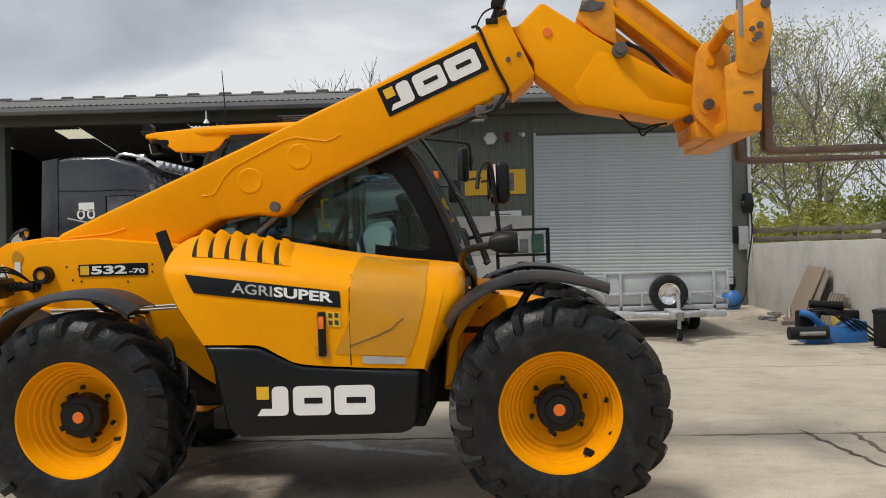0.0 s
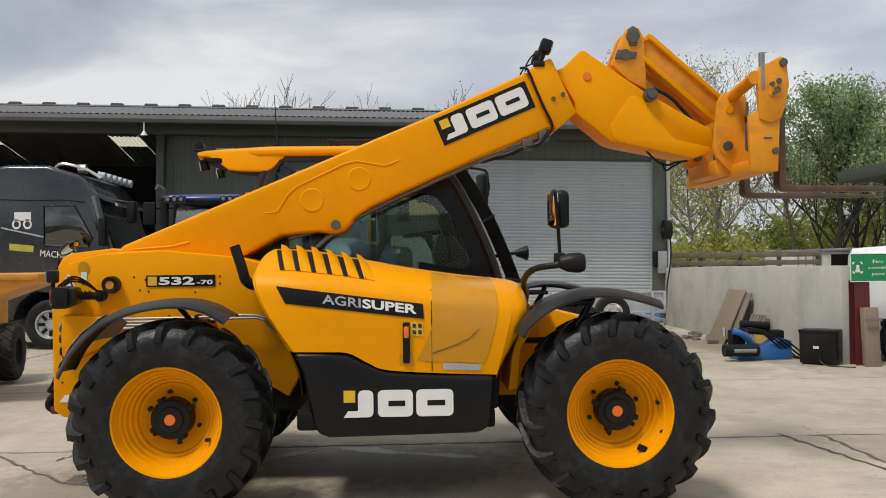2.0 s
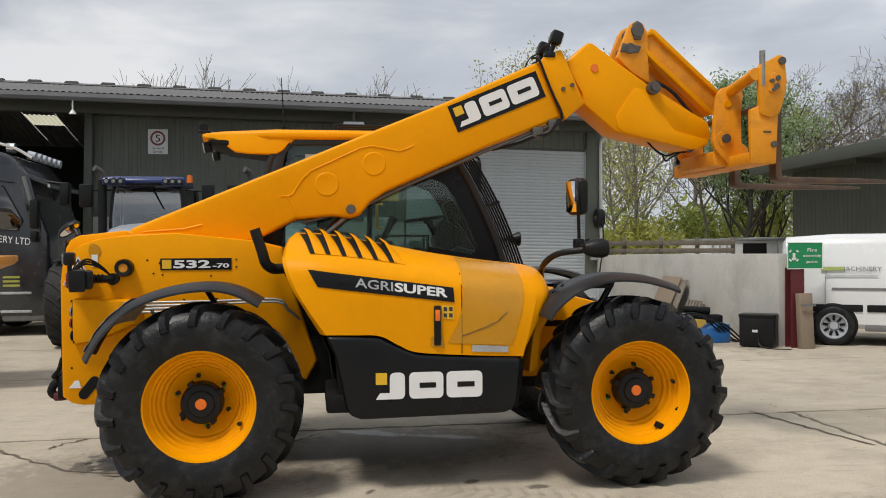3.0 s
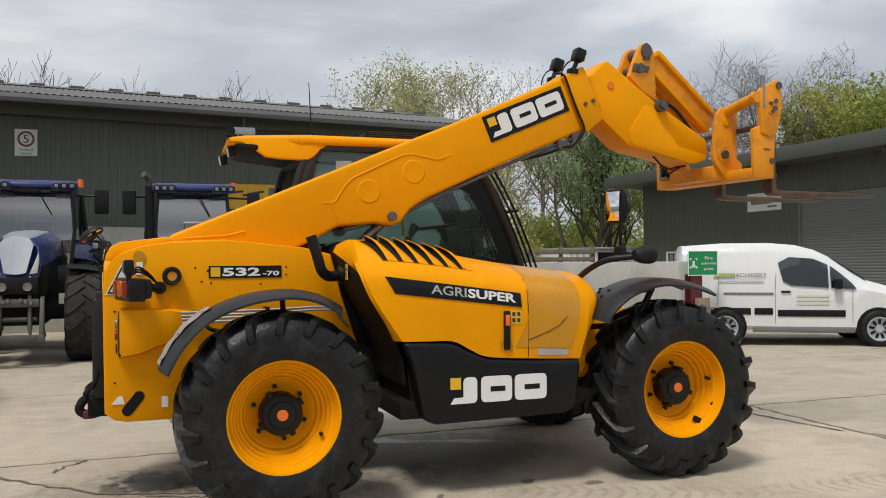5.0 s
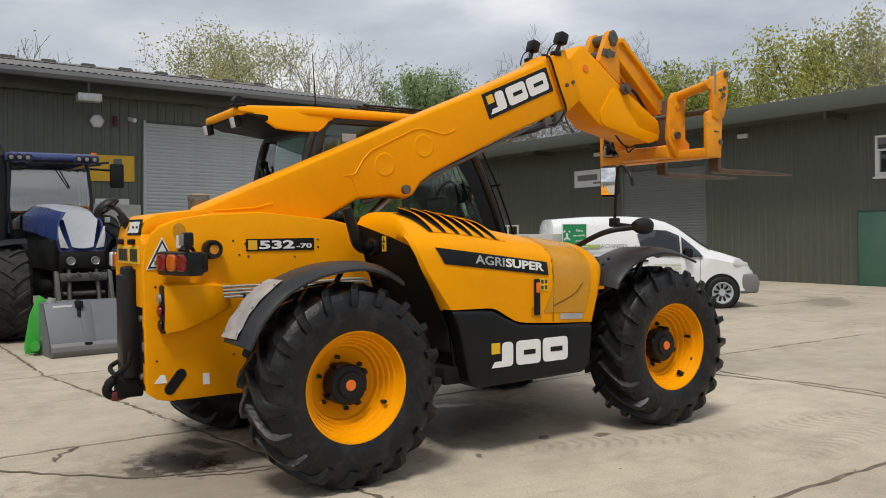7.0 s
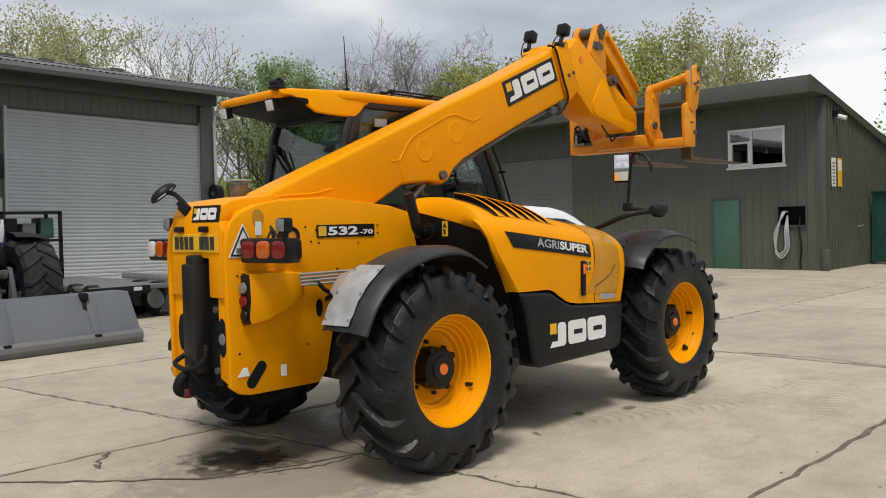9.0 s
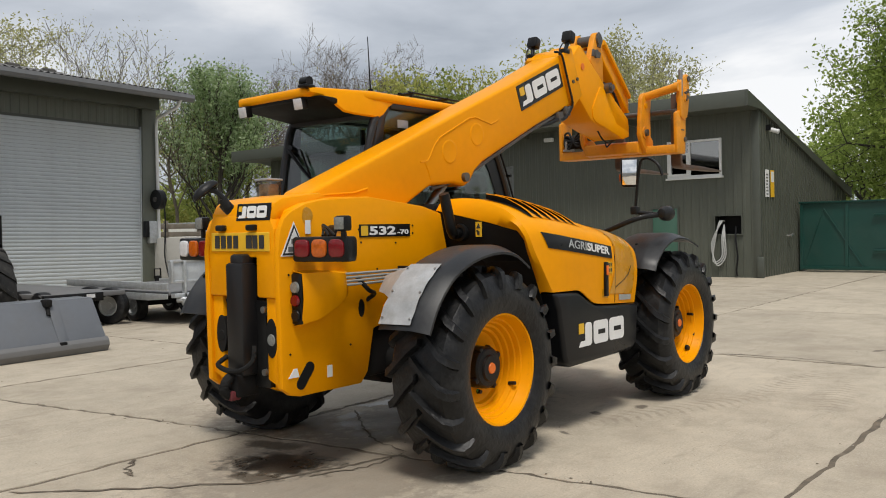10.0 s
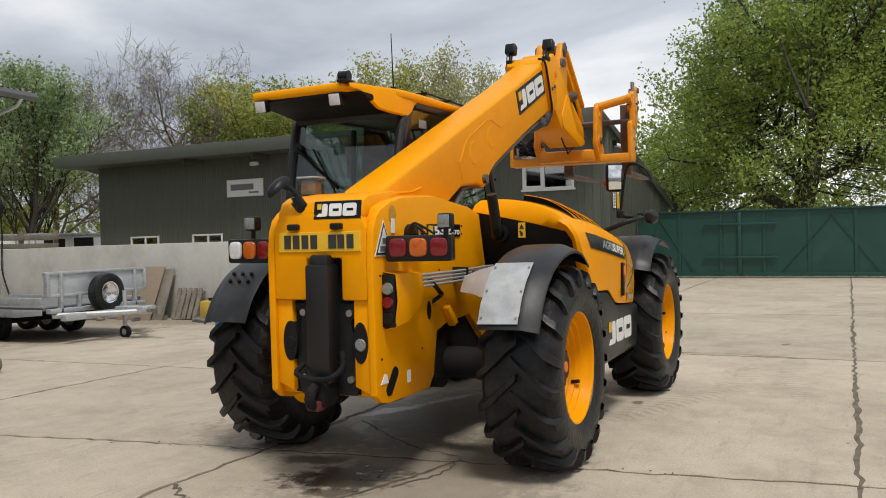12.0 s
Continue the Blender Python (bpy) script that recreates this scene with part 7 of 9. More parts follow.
part("antenna", merge(rod((0.46, 0.31, 2.44), (0.46, 0.31, 2.48), 0.02), rod((0.46, 0.31, 2.47), (0.44, 0.31, 2.86), 0.006, 0.003, 8)), BLACK, tele, "thin whip antenna")
# roof rack and front guard bars
for k in range(9):
    part("roof_bar", rod((0.85, 0.28 + 0.1 * k, 2.50), (1.72, 0.28 + 0.1 * k, 2.49), 0.008, sides=8), BLACK, tele, "thin black roof guard bar")
for x in (0.88, 1.3, 1.7):
    part("roof_rail", rod((x, 0.25, 2.49), (x, 1.1, 2.49), 0.012, sides=8), BLACK, tele)
for x in (0.88, 1.7):
    for y in (0.28, 1.08):
        part("rail_foot", rod((x, y, 2.42), (x, y, 2.50), 0.012, sides=8), BLACK, tele)
for k in range(10):
    y = 0.24 + k * 0.092
    part("guard_bar", tube([(1.74, y, 2.48), (1.84, y, 2.36), (1.99, y, 2.14), (2.13, y, 1.88), (2.25, y, 1.60), (2.33, y, 1.38)], 0.009, 8, 4), BLACK, tele, "thin black windscreen guard bar")
for x, z in ((1.84, 2.36), (2.12, 1.90), (2.32, 1.40)):
    part("guard_rail", rod((x, 0.2, z), (x, 1.1, z), 0.012), BLACK, tele)
# inside
part("seat", merge(box(0.75, 1.22, 0.42, 0.86, 1.02, 1.26, 0.06), box(0.68, 0.82, 0.44, 0.84, 1.22, 1.66, 0.06), box(0.70, 0.79, 0.55, 0.73, 1.70, 1.90, 0.04)), SEAT, tele, "dark cloth driver's seat")
part("dashboard", prism([(1.72, 1.0), (1.70, 1.45), (1.80, 1.56), (2.05, 1.48), (2.12, 1.0)], "y", CY0 + 0.05, CY1 - 0.05, 0.03), FRAME, tele)
part("dash_binnacle", prism([(1.70, 1.45), (1.655, 1.62), (1.70, 1.76), (1.76, 1.80), (1.86, 1.72), (1.98, 1.52)], "y", 0.42, 0.82, 0.02), FRAME, tele)
part("steering_column", rod((1.80, 0.64, 1.42), (1.63, 0.64, 1.75), 0.03), BLACK, tele)
part("wheel_spoke", merge(rod((1.44, 0.64, 1.763), (1.80, 0.64, 1.807), 0.012), rod((1.62, 0.46, 1.785), (1.62, 0.82, 1.785), 0.012), rod((1.625, 0.64, 1.745), (1.618, 0.64, 1.80), 0.045)), BLACK, tele)
part("instrument_head", merge(moved(box(-0.05, 0.05, -0.10, 0.10, -0.085, 0.085, 0.03, 3), Matrix.Translation((1.76, 0.33, 1.83)) @ pose(0, 0, 0, 0, -20, 0)), rod((1.80, 0.34, 1.50), (1.77, 0.33, 1.78), 0.018)), BLACK, tele)
part("steering_wheel", moved(tube([(0.19 * math.cos(a), 0.19 * math.sin(a), 0) for a in [2 * math.pi * k / 24 for k in range(25)]], 0.015, 8), Matrix.Translation((1.62, 0.64, 1.785)) @ pose(0, 0, 0, 0, -7, 0)), BLACK, tele)
part("joystick", merge(rod((1.14, 0.39, 1.3), (1.23, 0.39, 1.64), 0.016), rod((1.225, 0.39, 1.62), (1.295, 0.395, 1.755), 0.026), rod((1.285, 0.395, 1.74), (1.315, 0.395, 1.785), 0.034)), BLACK, tele)
part("console", box(0.75, 1.35, 0.25, 0.39, 1.02, 1.36, 0.03), FRAME, tele)
part("grab_handle", tube([(1.21, CY0 + 0.05, 1.70), (1.165, CY0 + 0.06, 1.70), (1.165, CY0 + 0.06, 1.885), (1.21, CY0 + 0.05, 1.885)], 0.013, 8), SIGN_YELLOW, tele)
part("window_sticker", box(0.62, 0.74, CY0 - 0.007, CY0 - 0.005, 2.20, 2.26), GALV, tele)

# mirror arms and lamps
def mirror_arm(s):
    t = part("mirror_arm", tube([(2.26, s * 0.36, 1.20), (2.275, s * 0.47, 1.315), (2.245, s * 0.60, 1.375), (2.222, s * 0.745, 1.425), (2.24, s * 0.88, 1.478), (2.29, s * 0.965, 1.507), (2.38, s * 1.02, 1.52), (2.47, s * 1.07, 1.53)], 0.021, 10, 4), BLACK, tele, "black tubular mirror arm")
    part("head_lamp", lathe([(0, -0.10), (0.035, -0.09), (0.058, -0.04), (0.064, 0.03), (0.056, 0.06), (0.0, 0.065)], "x", 20, (2.49, s * 1.075, 1.535)), BLACK, t, "black lamp pod")
    part("lens", lathe([(0, 0.055), (0.04, 0.06), (0.052, 0.055)], "x", 20, (2.50, s * 1.075, 1.535)), CLEAR_LENS, t)
    part("mirror_post", tube([(2.448, s * 0.825, 1.575), (2.435, s * 0.85, 1.76), (2.418, s * 0.883, 1.93), (2.405, s * 0.915, 1.985), (2.38, s * 0.985, 1.985), (2.352, s * 1.075, 1.93), (2.34, s * 1.118, 1.835)], 0.012, 8, 4), BLACK, t)
    part("post_clamp", merge(box(2.41, 2.48, s * 0.825 - 0.032, s * 0.825 + 0.032, 1.53, 1.60, 0.012), rod((2.448, s * 0.825, 1.55), (2.47, s * 1.0, 1.53), 0.018)), BLACK, t)
    b = part("mirror_back", moved(box(-0.04, 0.05, -0.075, 0.075, -0.125, 0.125, 0.035, 3), Matrix.Translation((2.45, s * 0.775, 1.885)) @ pose(0, 0, 0, 0, 0, s * -26)), BLACK, t, "black mirror housing")
    part("mirror_glass", moved(box(-0.046, -0.040, -0.06, 0.06, -0.105, 0.105, 0.003), Matrix.Translation((2.45, s * 0.775, 1.885)) @ pose(0, 0, 0, 0, 0, s * -26)), MIRROR, t, "silvered mirror glass")
    part("marker_lens", box(2.455, 2.485, s * 0.69 - 0.018, s * 0.69 + 0.018, 1.81, 1.88, 0.012), AMBER_LENS, t)
    part("mirror_bracket", merge(box(2.21, 2.31, s * 0.36 - 0.05, s * 0.36 + 0.05, 1.12, 1.25, 0.015)), BLACK, t)


mirror_arm(-1)
cm1 = part("work_lamp", lathe([(0, -0.05), (0.028, -0.045), (0.045, 0.0), (0.068, 0.05), (0.062, 0.062), (0.0, 0.058)], "x", 20, (2.455, 1.122, 1.62)), BLACK, tele, "black cone-shaped work lamp")
part("lamp_arm", tube([(2.16, 1.07, 1.58), (2.28, 1.11, 1.605), (2.41, 1.122, 1.62)], 0.016, 8), BLACK, cm1)
cm2 = part("cab_mirror", moved(box(-0.03, 0.03, -0.075, 0.075, -0.145, 0.145, 0.028, 3), Matrix.Translation((2.13, 1.215, 2.185)) @ pose(0, 0, 0, 0, 0, 24)), BLACK, tele, "black mirror beside the windscreen")
part("mirror_knob", merge(rod((2.14, 1.23, 2.215), (2.20, 1.31, 2.222), 0.012), rod((2.188, 1.29, 2.19), (2.188, 1.29, 2.25), 0.02)), BLACK, cm2)
part("mirror_rod", tube([(1.78, 1.08, 2.40), (1.95, 1.17, 2.388), (2.14, 1.27, 2.372), (2.18, 1.288, 2.345), (2.188, 1.29, 2.28), (2.188, 1.29, 2.14)], 0.012, 8, 4), BLACK, cm2)

# ---- wheels for the other vehicles ----
def road_wheel(parent, at, r, width, rim_r, rim_mat, name="wheel", lugs=0, spokes=0):
    """A wheel in the local x, z plane with its face to -y: rim, tyre and hub."""
    w = part(name, lathe([(0.0, -width * 0.30), (rim_r * 0.3, -width * 0.32), (rim_r * 0.35, -width * 0.22), (rim_r * 0.82, -width * 0.30), (rim_r * 0.9, -width * 0.46), (rim_r, -width * 0.47), (rim_r, width * 0.4), (0, width * 0.3)], "y", 32), rim_mat, parent)
    w.matrix_basis = at
    prof = [(rim_r * 0.98, -width * 0.44), (rim_r * 1.12, -width * 0.51), (r * 0.88, -width * 0.5), (r * 0.975, -width * 0.42), (r, -width * 0.25), (r, width * 0.25), (r * 0.975, width * 0.42), (r * 0.88, width * 0.5), (rim_r * 0.98, width * 0.44)]
    b = lathe(prof, "y", 40)
    if lugs:
        for s in (-1, 1):
            rows = []
            for a, h, ro in ((0.0, -0.03, 1.04), (0.16, 0.22, 1.04), (0.26, 0.42, 1.01), (0.29, 0.51, 0.90)):
                wd = 0.055
                rows.append([(rr * r * math.cos(a + d), s * h * width, rr * r * math.sin(a + d)) for d, rr in ((-wd * 1.3, ro - 0.06), (-wd * 0.8, ro), (wd * 0.8, ro), (wd * 1.3, ro - 0.06))])
            me = mesh_of("lug", sheet(rows), RUBBER_DUSTY, 40)
            for k in range(lugs):
                lg = new("lug", me)
                lg.parent = w
                lg.rotation_euler = (0, -2 * math.pi * (k + (0.5 if s > 0 else 0)) / lugs, 0)
    part("tyre", b, RUBBER_DUSTY if lugs else RUBBER, w, smooth=40)
    if spokes:
        for k in range(spokes):
            part("wheel_slot", moved(box(-rim_r * 0.10, rim_r * 0.10, -width * 0.36, -width * 0.20, rim_r * 0.42, rim_r * 0.80, 0.006), pose(0, 0, 0, 0, 360 / spokes * k, 0)), DARK, w)
    return w


def loft_body(stations, mat, parent, name, label="", seg=None):
    """A body shell: stations (x, bottom, waist, top, half width low, half width waist, half width top)."""
    rows = []
    for x, zb, zw, zt, wl_, ww, wt in stations:
        half = [(wl_ * 0.92, zb), (wl_, zb + 0.08), (ww, zw - 0.25), (ww, zw), (wt + 0.35 * (ww - wt), zt - 0.18), (wt, zt - 0.06), (wt - 0.09, zt), (wt * 0.5, zt + 0.015)]
        rows.append([(x, -y, z) for y, z in half] + [(x, 0, zt + 0.02)] + [(x, y, z) for y, z in half[::-1]])
    bm = sheet(rows)
    for row in (rows[0], rows[-1]):
        vs = [bm.verts.new(p) for p in row]
        bm.faces.new(vs)
    bmesh.ops.remove_doubles(bm, verts=bm.verts, dist=1e-4)
    bmesh.ops.recalc_face_normals(bm, faces=bm.faces)
    return part(name, bm, mat, parent, label, 35)


# ---- white van ----
van = thing("van", "white panel van parked beyond the yard wall", "van", at=pose(10.46, 6.10, gz(10.6, 6.1), 0, 0, -32) @ Matrix.Scale(0.95, 4))
loft_body([(-2.22, 0.42, 1.0, 1.70, 0.78, 0.82, 0.62), (-2.16, 0.32, 1.0, 1.80, 0.86, 0.89, 0.70), (-1.4, 0.28, 1.0, 1.85, 0.90, 0.91, 0.74), (-0.6, 0.27, 1.0, 1.85, 0.90, 0.91, 0.74), (-0.15, 0.27, 1.0, 1.81, 0.90, 0.91, 0.73), (0.15, 0.27, 1.02, 1.73, 0.90, 0.91, 0.70),
           (0.45, 0.27, 1.02, 1.58, 0.90, 0.91, 0.68), (0.78, 0.27, 1.02, 1.36, 0.90, 0.905, 0.66), (1.05, 0.27, 0.99, 1.17, 0.90, 0.90, 0.71), (1.35, 0.27, 0.92, 1.08, 0.90, 0.89, 0.73), (1.66, 0.28, 0.84, 0.98, 0.87, 0.85, 0.70), (1.84, 0.30, 0.74, 0.86, 0.78, 0.76, 0.62), (1.93, 0.36, 0.64, 0.74, 0.62, 0.60, 0.50)], VAN_WHITE, van, "body", "white pressed steel body")
for y in (-1, 1):
    s = y
    for name, glass_pts in (("door_window", [(-0.50, 1.50), (-0.42, 1.16), (-0.28, 1.09), (0.34, 1.05), (0.34, 1.46), (0.10, 1.57), (-0.30, 1.60)]), ("quarter_window", [(0.38, 1.05), (0.80, 1.03), (0.72, 1.14), (0.55, 1.30), (0.38, 1.44)])):
        b = prism(glass_pts, "y", 0.0, 0.02, 0.004)
        for v in b.verts:
            v.co.y = s * (0.935 - max(0, v.co.z - 1.0) * 0.22 + (0.008 if v.co.y > 0.01 else -0.01))
        part(name, b, GLASS_DARK, van, "dark side window")
    for x0, x1 in ((-0.92, -0.60), (-1.75, -0.98)):
        part("rub_strip", box(x0, x1, min(s * 0.895, s * 0.925), max(s * 0.895, s * 0.925), 0.56, 0.68, 0.012), BLACK, van)
    part("rub_strip", box(-0.52, 0.62, min(s * 0.895, s * 0.925), max(s * 0.895, s * 0.925), 0.53, 0.65, 0.012), BLACK, van)
    for seam in (-0.56, -1.55, 0.74):
        part("door_seam", tube([(seam, s * 0.912, 0.42), (seam, s * 0.914, 1.02), (seam + 0.02, s * 0.88, 1.10 if seam > 0.5 else 1.3)], 0.004, 6), BARS_GREY, van)
    part("door_handle", box(-0.46, -0.30, min(s * 0.905, s * 0.94), max(s * 0.905, s * 0.94), 0.96, 0.995, 0.01), BLACK, van, "black door handle")
    part("door_mirror", box(0.42, 0.55, min(s * 0.92, s * 1.08), max(s * 0.92, s * 1.08), 1.03, 1.22, 0.03), BLACK, van, "black door mirror")
    part("head_lamp", moved(box(-0.20, 0.14, -0.03, 0.03, -0.07, 0.07, 0.03), Matrix.Translation((1.60, s * 0.83, 0.88)) @ pose(0, 0, 0, 0, 16, -s * 20)), CLEAR_LENS, van, "clear head lamp")
    part("sill", box(-0.95, 0.78, min(s * 0.86, s * 0.905), max(s * 0.86, s * 0.905), 0.24, 0.34, 0.02), BARS_GREY, van)
    for x in (-1.42, 1.17):
        part("wheel_arch", lathe([(0.0, s * 0.915), (0.355, s * 0.915), (0.37, s * 0.905), (0.37, s * 0.8)], "y", 28, (x, 0, 0.335)), DARK, van)
        wm = Matrix.Translation((x, s * 0.87, 0.325)) @ pose(0, 0, 0, 0, 0, 0 if s < 0 else 180)
        road_wheel(van, wm, 0.325, 0.2, 0.215, SILVER, spokes=9)
part("bumper", prism([(1.54, 0.30), (1.93, 0.30), (1.97, 0.52), (1.90, 0.68), (1.60, 0.70)], "y", -0.87, 0.87, 0.05, 3), BARS_GREY, van, "dark grey front bumper")
part("windscreen", sheet([[(0.42, y, 1.63 - abs(y) * 0.05) for y in (-0.62, 0, 0.62)], [(1.02, y, 1.22 - abs(y) * 0.04) for y in (-0.70, 0, 0.70)]], 0.01), GLASS_DARK, van)
side = frame_at((-1.95, -0.925, 1.20), (1, 0, 0), (0, 0.16, 1))
part("lettering", moved(fit_text("MACHINERY", 0.62, 0.075), frame_at((-1.32, -0.905, 1.24), (1, 0, 0), (0, 0.2, 1))), BARS_GREY, van, smooth=0)
part("name_bar", moved(box(0, 0.36, 0.01, 0.07, 0, 0.003), frame_at((-1.62, -0.905, 1.24), (1, 0, 0), (0, 0.2, 1))), material("pale_green_print", (0.35, 0.42, 0.12), 0.5), van)
part("address_bar", moved(box(0, 0.86, 0, 0.04, 0, 0.003), frame_at((-1.45, -0.918, 0.92), (1, 0, 0), (0, 0.05, 1))), BARS_GREY, van)
part("small_print_bar", moved(box(0, 0.8, 0, 0.025, 0, 0.003), frame_at((-1.55, -0.908, 1.15), (1, 0, 0), (0, 0.2, 1))), GALV, van)
part("door_print_bar", merge(*[moved(box(0, 0.55, 0.07 * k, 0.07 * k + 0.03, 0, 0.003), frame_at((-0.2, -0.918, 0.74), (1, 0, 0), (0, 0.0, 1))) for k in range(3)]), material("faint_green_print", (0.60, 0.63, 0.50), 0.5), van)

# ---- black lorry ----
lorry = thing("lorry", "black lorry tractor unit parked at the open bay", "lorry", at=Matrix.Translation((-4.03, 10.9, gz(-4, 11))))
cabp = [(-2.95, 0.75), (-2.98, 3.45), (-2.80, 3.64), (-2.45, 3.68), (-1.55, 3.67), (-0.80, 3.46), (-0.38, 3.05), (-0.22, 2.5), (0.0, 1.95), (0.05, 0.6), (-0.1, 0.35), (-1.05, 0.35), (-1.1, 0.8), (-1.35, 1.1), (-1.9, 1.15), (-2.25, 0.9), (-2.35, 0.55)]
part("cab_shell", prism(cabp, "y", 0.0, 2.5, 0.09, 3), TRUCK, lorry, "black painted sleeper cab", 30)
part("side_deflector", prism([(-3.32, 0.9), (-3.16, 3.62), (-2.78, 3.66), (-2.86, 0.9)], "y", -0.02, 0.06, 0.012), TRUCK, lorry)
part("side_window", prism([(-1.62, 2.08), (-1.62, 2.86), (-0.92, 2.86), (-0.52, 2.2), (-0.62, 2.02)], "y", -0.012, 0.02, 0.004), GLASS_LORRY, lorry, "dark cab window")
part("panel_crease", tube([(-2.80, -0.004, 3.0), (-1.9, -0.004, 2.97), (-1.2, -0.004, 2.98), (-0.7, -0.004, 2.93)], 0.012, 6), DARK, lorry)
part("window_rim", tube([(-1.62, -0.014, 2.08), (-1.62, -0.014, 2.86), (-0.92, -0.014, 2.86), (-0.52, -0.014, 2.2), (-0.62, -0.014, 2.02), (-1.62, -0.014, 2.08)], 0.016, 6), BLACK, lorry)
part("pillar_fairing", tube([(-0.50, -0.01, 3.05), (-0.36, -0.01, 2.6), (-0.22, -0.01, 2.1), (-0.2, -0.01, 1.9)], 0.05, 8, 3), BARS_GREY, lorry)
part("windscreen", prism([(-0.36, 2.05), (-0.12, 1.98), (-0.42, 2.95), (-0.60, 2.98)], "y", -0.01, 2.51, 0.02), GLASS_DARK, lorry)
part("sun_visor", prism([(-0.45, 3.02), (-0.02, 2.88), (0.0, 2.92), (-0.42, 3.12)], "y", 0.05, 2.45, 0.01), TRUCK, lorry)
part("visor_trim", prism([(-0.02, 2.86), (0.03, 2.84), (0.03, 2.90), (-0.02, 2.93)], "y", 0.05, 2.45), CHROME, lorry)
part("roof_rail", tube([(-1.5, 0.25, 3.62), (-1.3, 0.22, 3.72), (-0.8, 0.22, 3.62), (-0.4, 0.22, 3.42)], 0.035, 8, 4), CHROME, lorry, "bright roof rail")
for k in range(6):
    part("roof_lamp", rod((-0.55, 0.4 + 0.33 * k, 3.5), (-0.38, 0.4 + 0.33 * k, 3.47), 0.085, sides=18), SILVER, lorry, "round roof lamp")
part("air_horn", rod((-0.95, 0.3, 3.62), (-0.78, 0.3, 3.62), 0.10, sides=16), CHROME, lorry)
part("mirror", merge(box(-0.30, -0.12, -0.28, -0.06, 2.05, 2.60, 0.04), box(-0.30, -0.15, -0.26, -0.06, 1.80, 2.0, 0.03), rod((-0.4, 0.02, 2.5), (-0.2, -0.15, 2.5), 0.025)), BLACK, lorry, "black mirror pair")
part("mirror_front", merge(box(0.22, 0.42, 0.05, 0.28, 2.5, 2.95, 0.04), rod((-0.2, 0.2, 2.98), (0.3, 0.16, 2.92), 0.025)), BLACK, lorry)
part("bumper", box(-1.0, 0.12, 0.02, 2.48, 0.28, 0.72, 0.06), BARS_GREY, lorry)
for z in (0.45, 0.8):
    part("step", box(-1.0, -0.35, -0.02, 0.3, z, z + 0.05, 0.01), GALV, lorry)
part("chassis", box(-7.5, -1.0, 0.8, 1.7, 0.7, 1.0, 0.02), DARK, lorry)
part("fuel_tank", rod((-4.6, 0.35, 0.65), (-3.0, 0.35, 0.65), 0.33, sides=20), GALV, lorry)
for x in (-1.62, -5.8):
    road_wheel(lorry, Matrix.Translation((x, 0.18, 0.50)), 0.50, 0.32, 0.29, GALV, spokes=8)
    road_wheel(lorry, Matrix.Translation((x, 2.32, 0.50)) @ pose(0, 0, 0, 0, 0, 180), 0.50, 0.32, 0.29, GALV)
part("lettering", moved(fit_text("MACHINERY LTD", 1.35, 0.13), frame_at((-1.72, -0.006, 1.86), (1, 0, -0.09), (0, 0, 1))), WHITE, lorry, smooth=0)
part("name_bar", moved(box(0, 0.55, 0, 0.13, 0, 0.004), frame_at((-2.42, -0.003, 1.99), (1, 0, -0.09), (0, 0, 1))), material("lime_print", (0.50, 0.46, 0.05), 0.5), lorry)
part("picture_patch", merge(*[moved(lathe([(0.06, 0), (0.06, 0.004), (0.10, 0.004), (0.10, 0)], "z", 18), frame_at((-2.25 + dx, -0.003, 2.50), (1, 0, 0), (0, 0, 1))) for dx in (0.0, 0.25)], moved(box(-0.05, 0.33, 0.05, 0.22, 0, 0.004), frame_at((-2.25, -0.003, 2.52), (1, 0, 0), (0, 0, 1)))), WHITE, lorry)
part("stripe", moved(box(0, 1.2, 0, 0.03, 0, 0.004), frame_at((-2.6, -0.003, 2.42), (1, 0, -0.2), (0, 0, 1))), GALV, lorry)
part("door_bars", merge(*[box(-0.95, -0.6, -0.004, 0.002, 0.95 + 0.08 * k, 0.99 + 0.08 * k) for k in range(3)]), material("lime_small_print", (0.40, 0.40, 0.06), 0.5), lorry)


# the cab is a short one: draw its length in about the bunk
for ch in lorry.children:
    if ch.type == "MESH" and not ch.name.startswith("wheel"):
        for v in ch.data.vertices:
            v.co.x = (v.co.x + 2.2) * 0.86 - 2.2

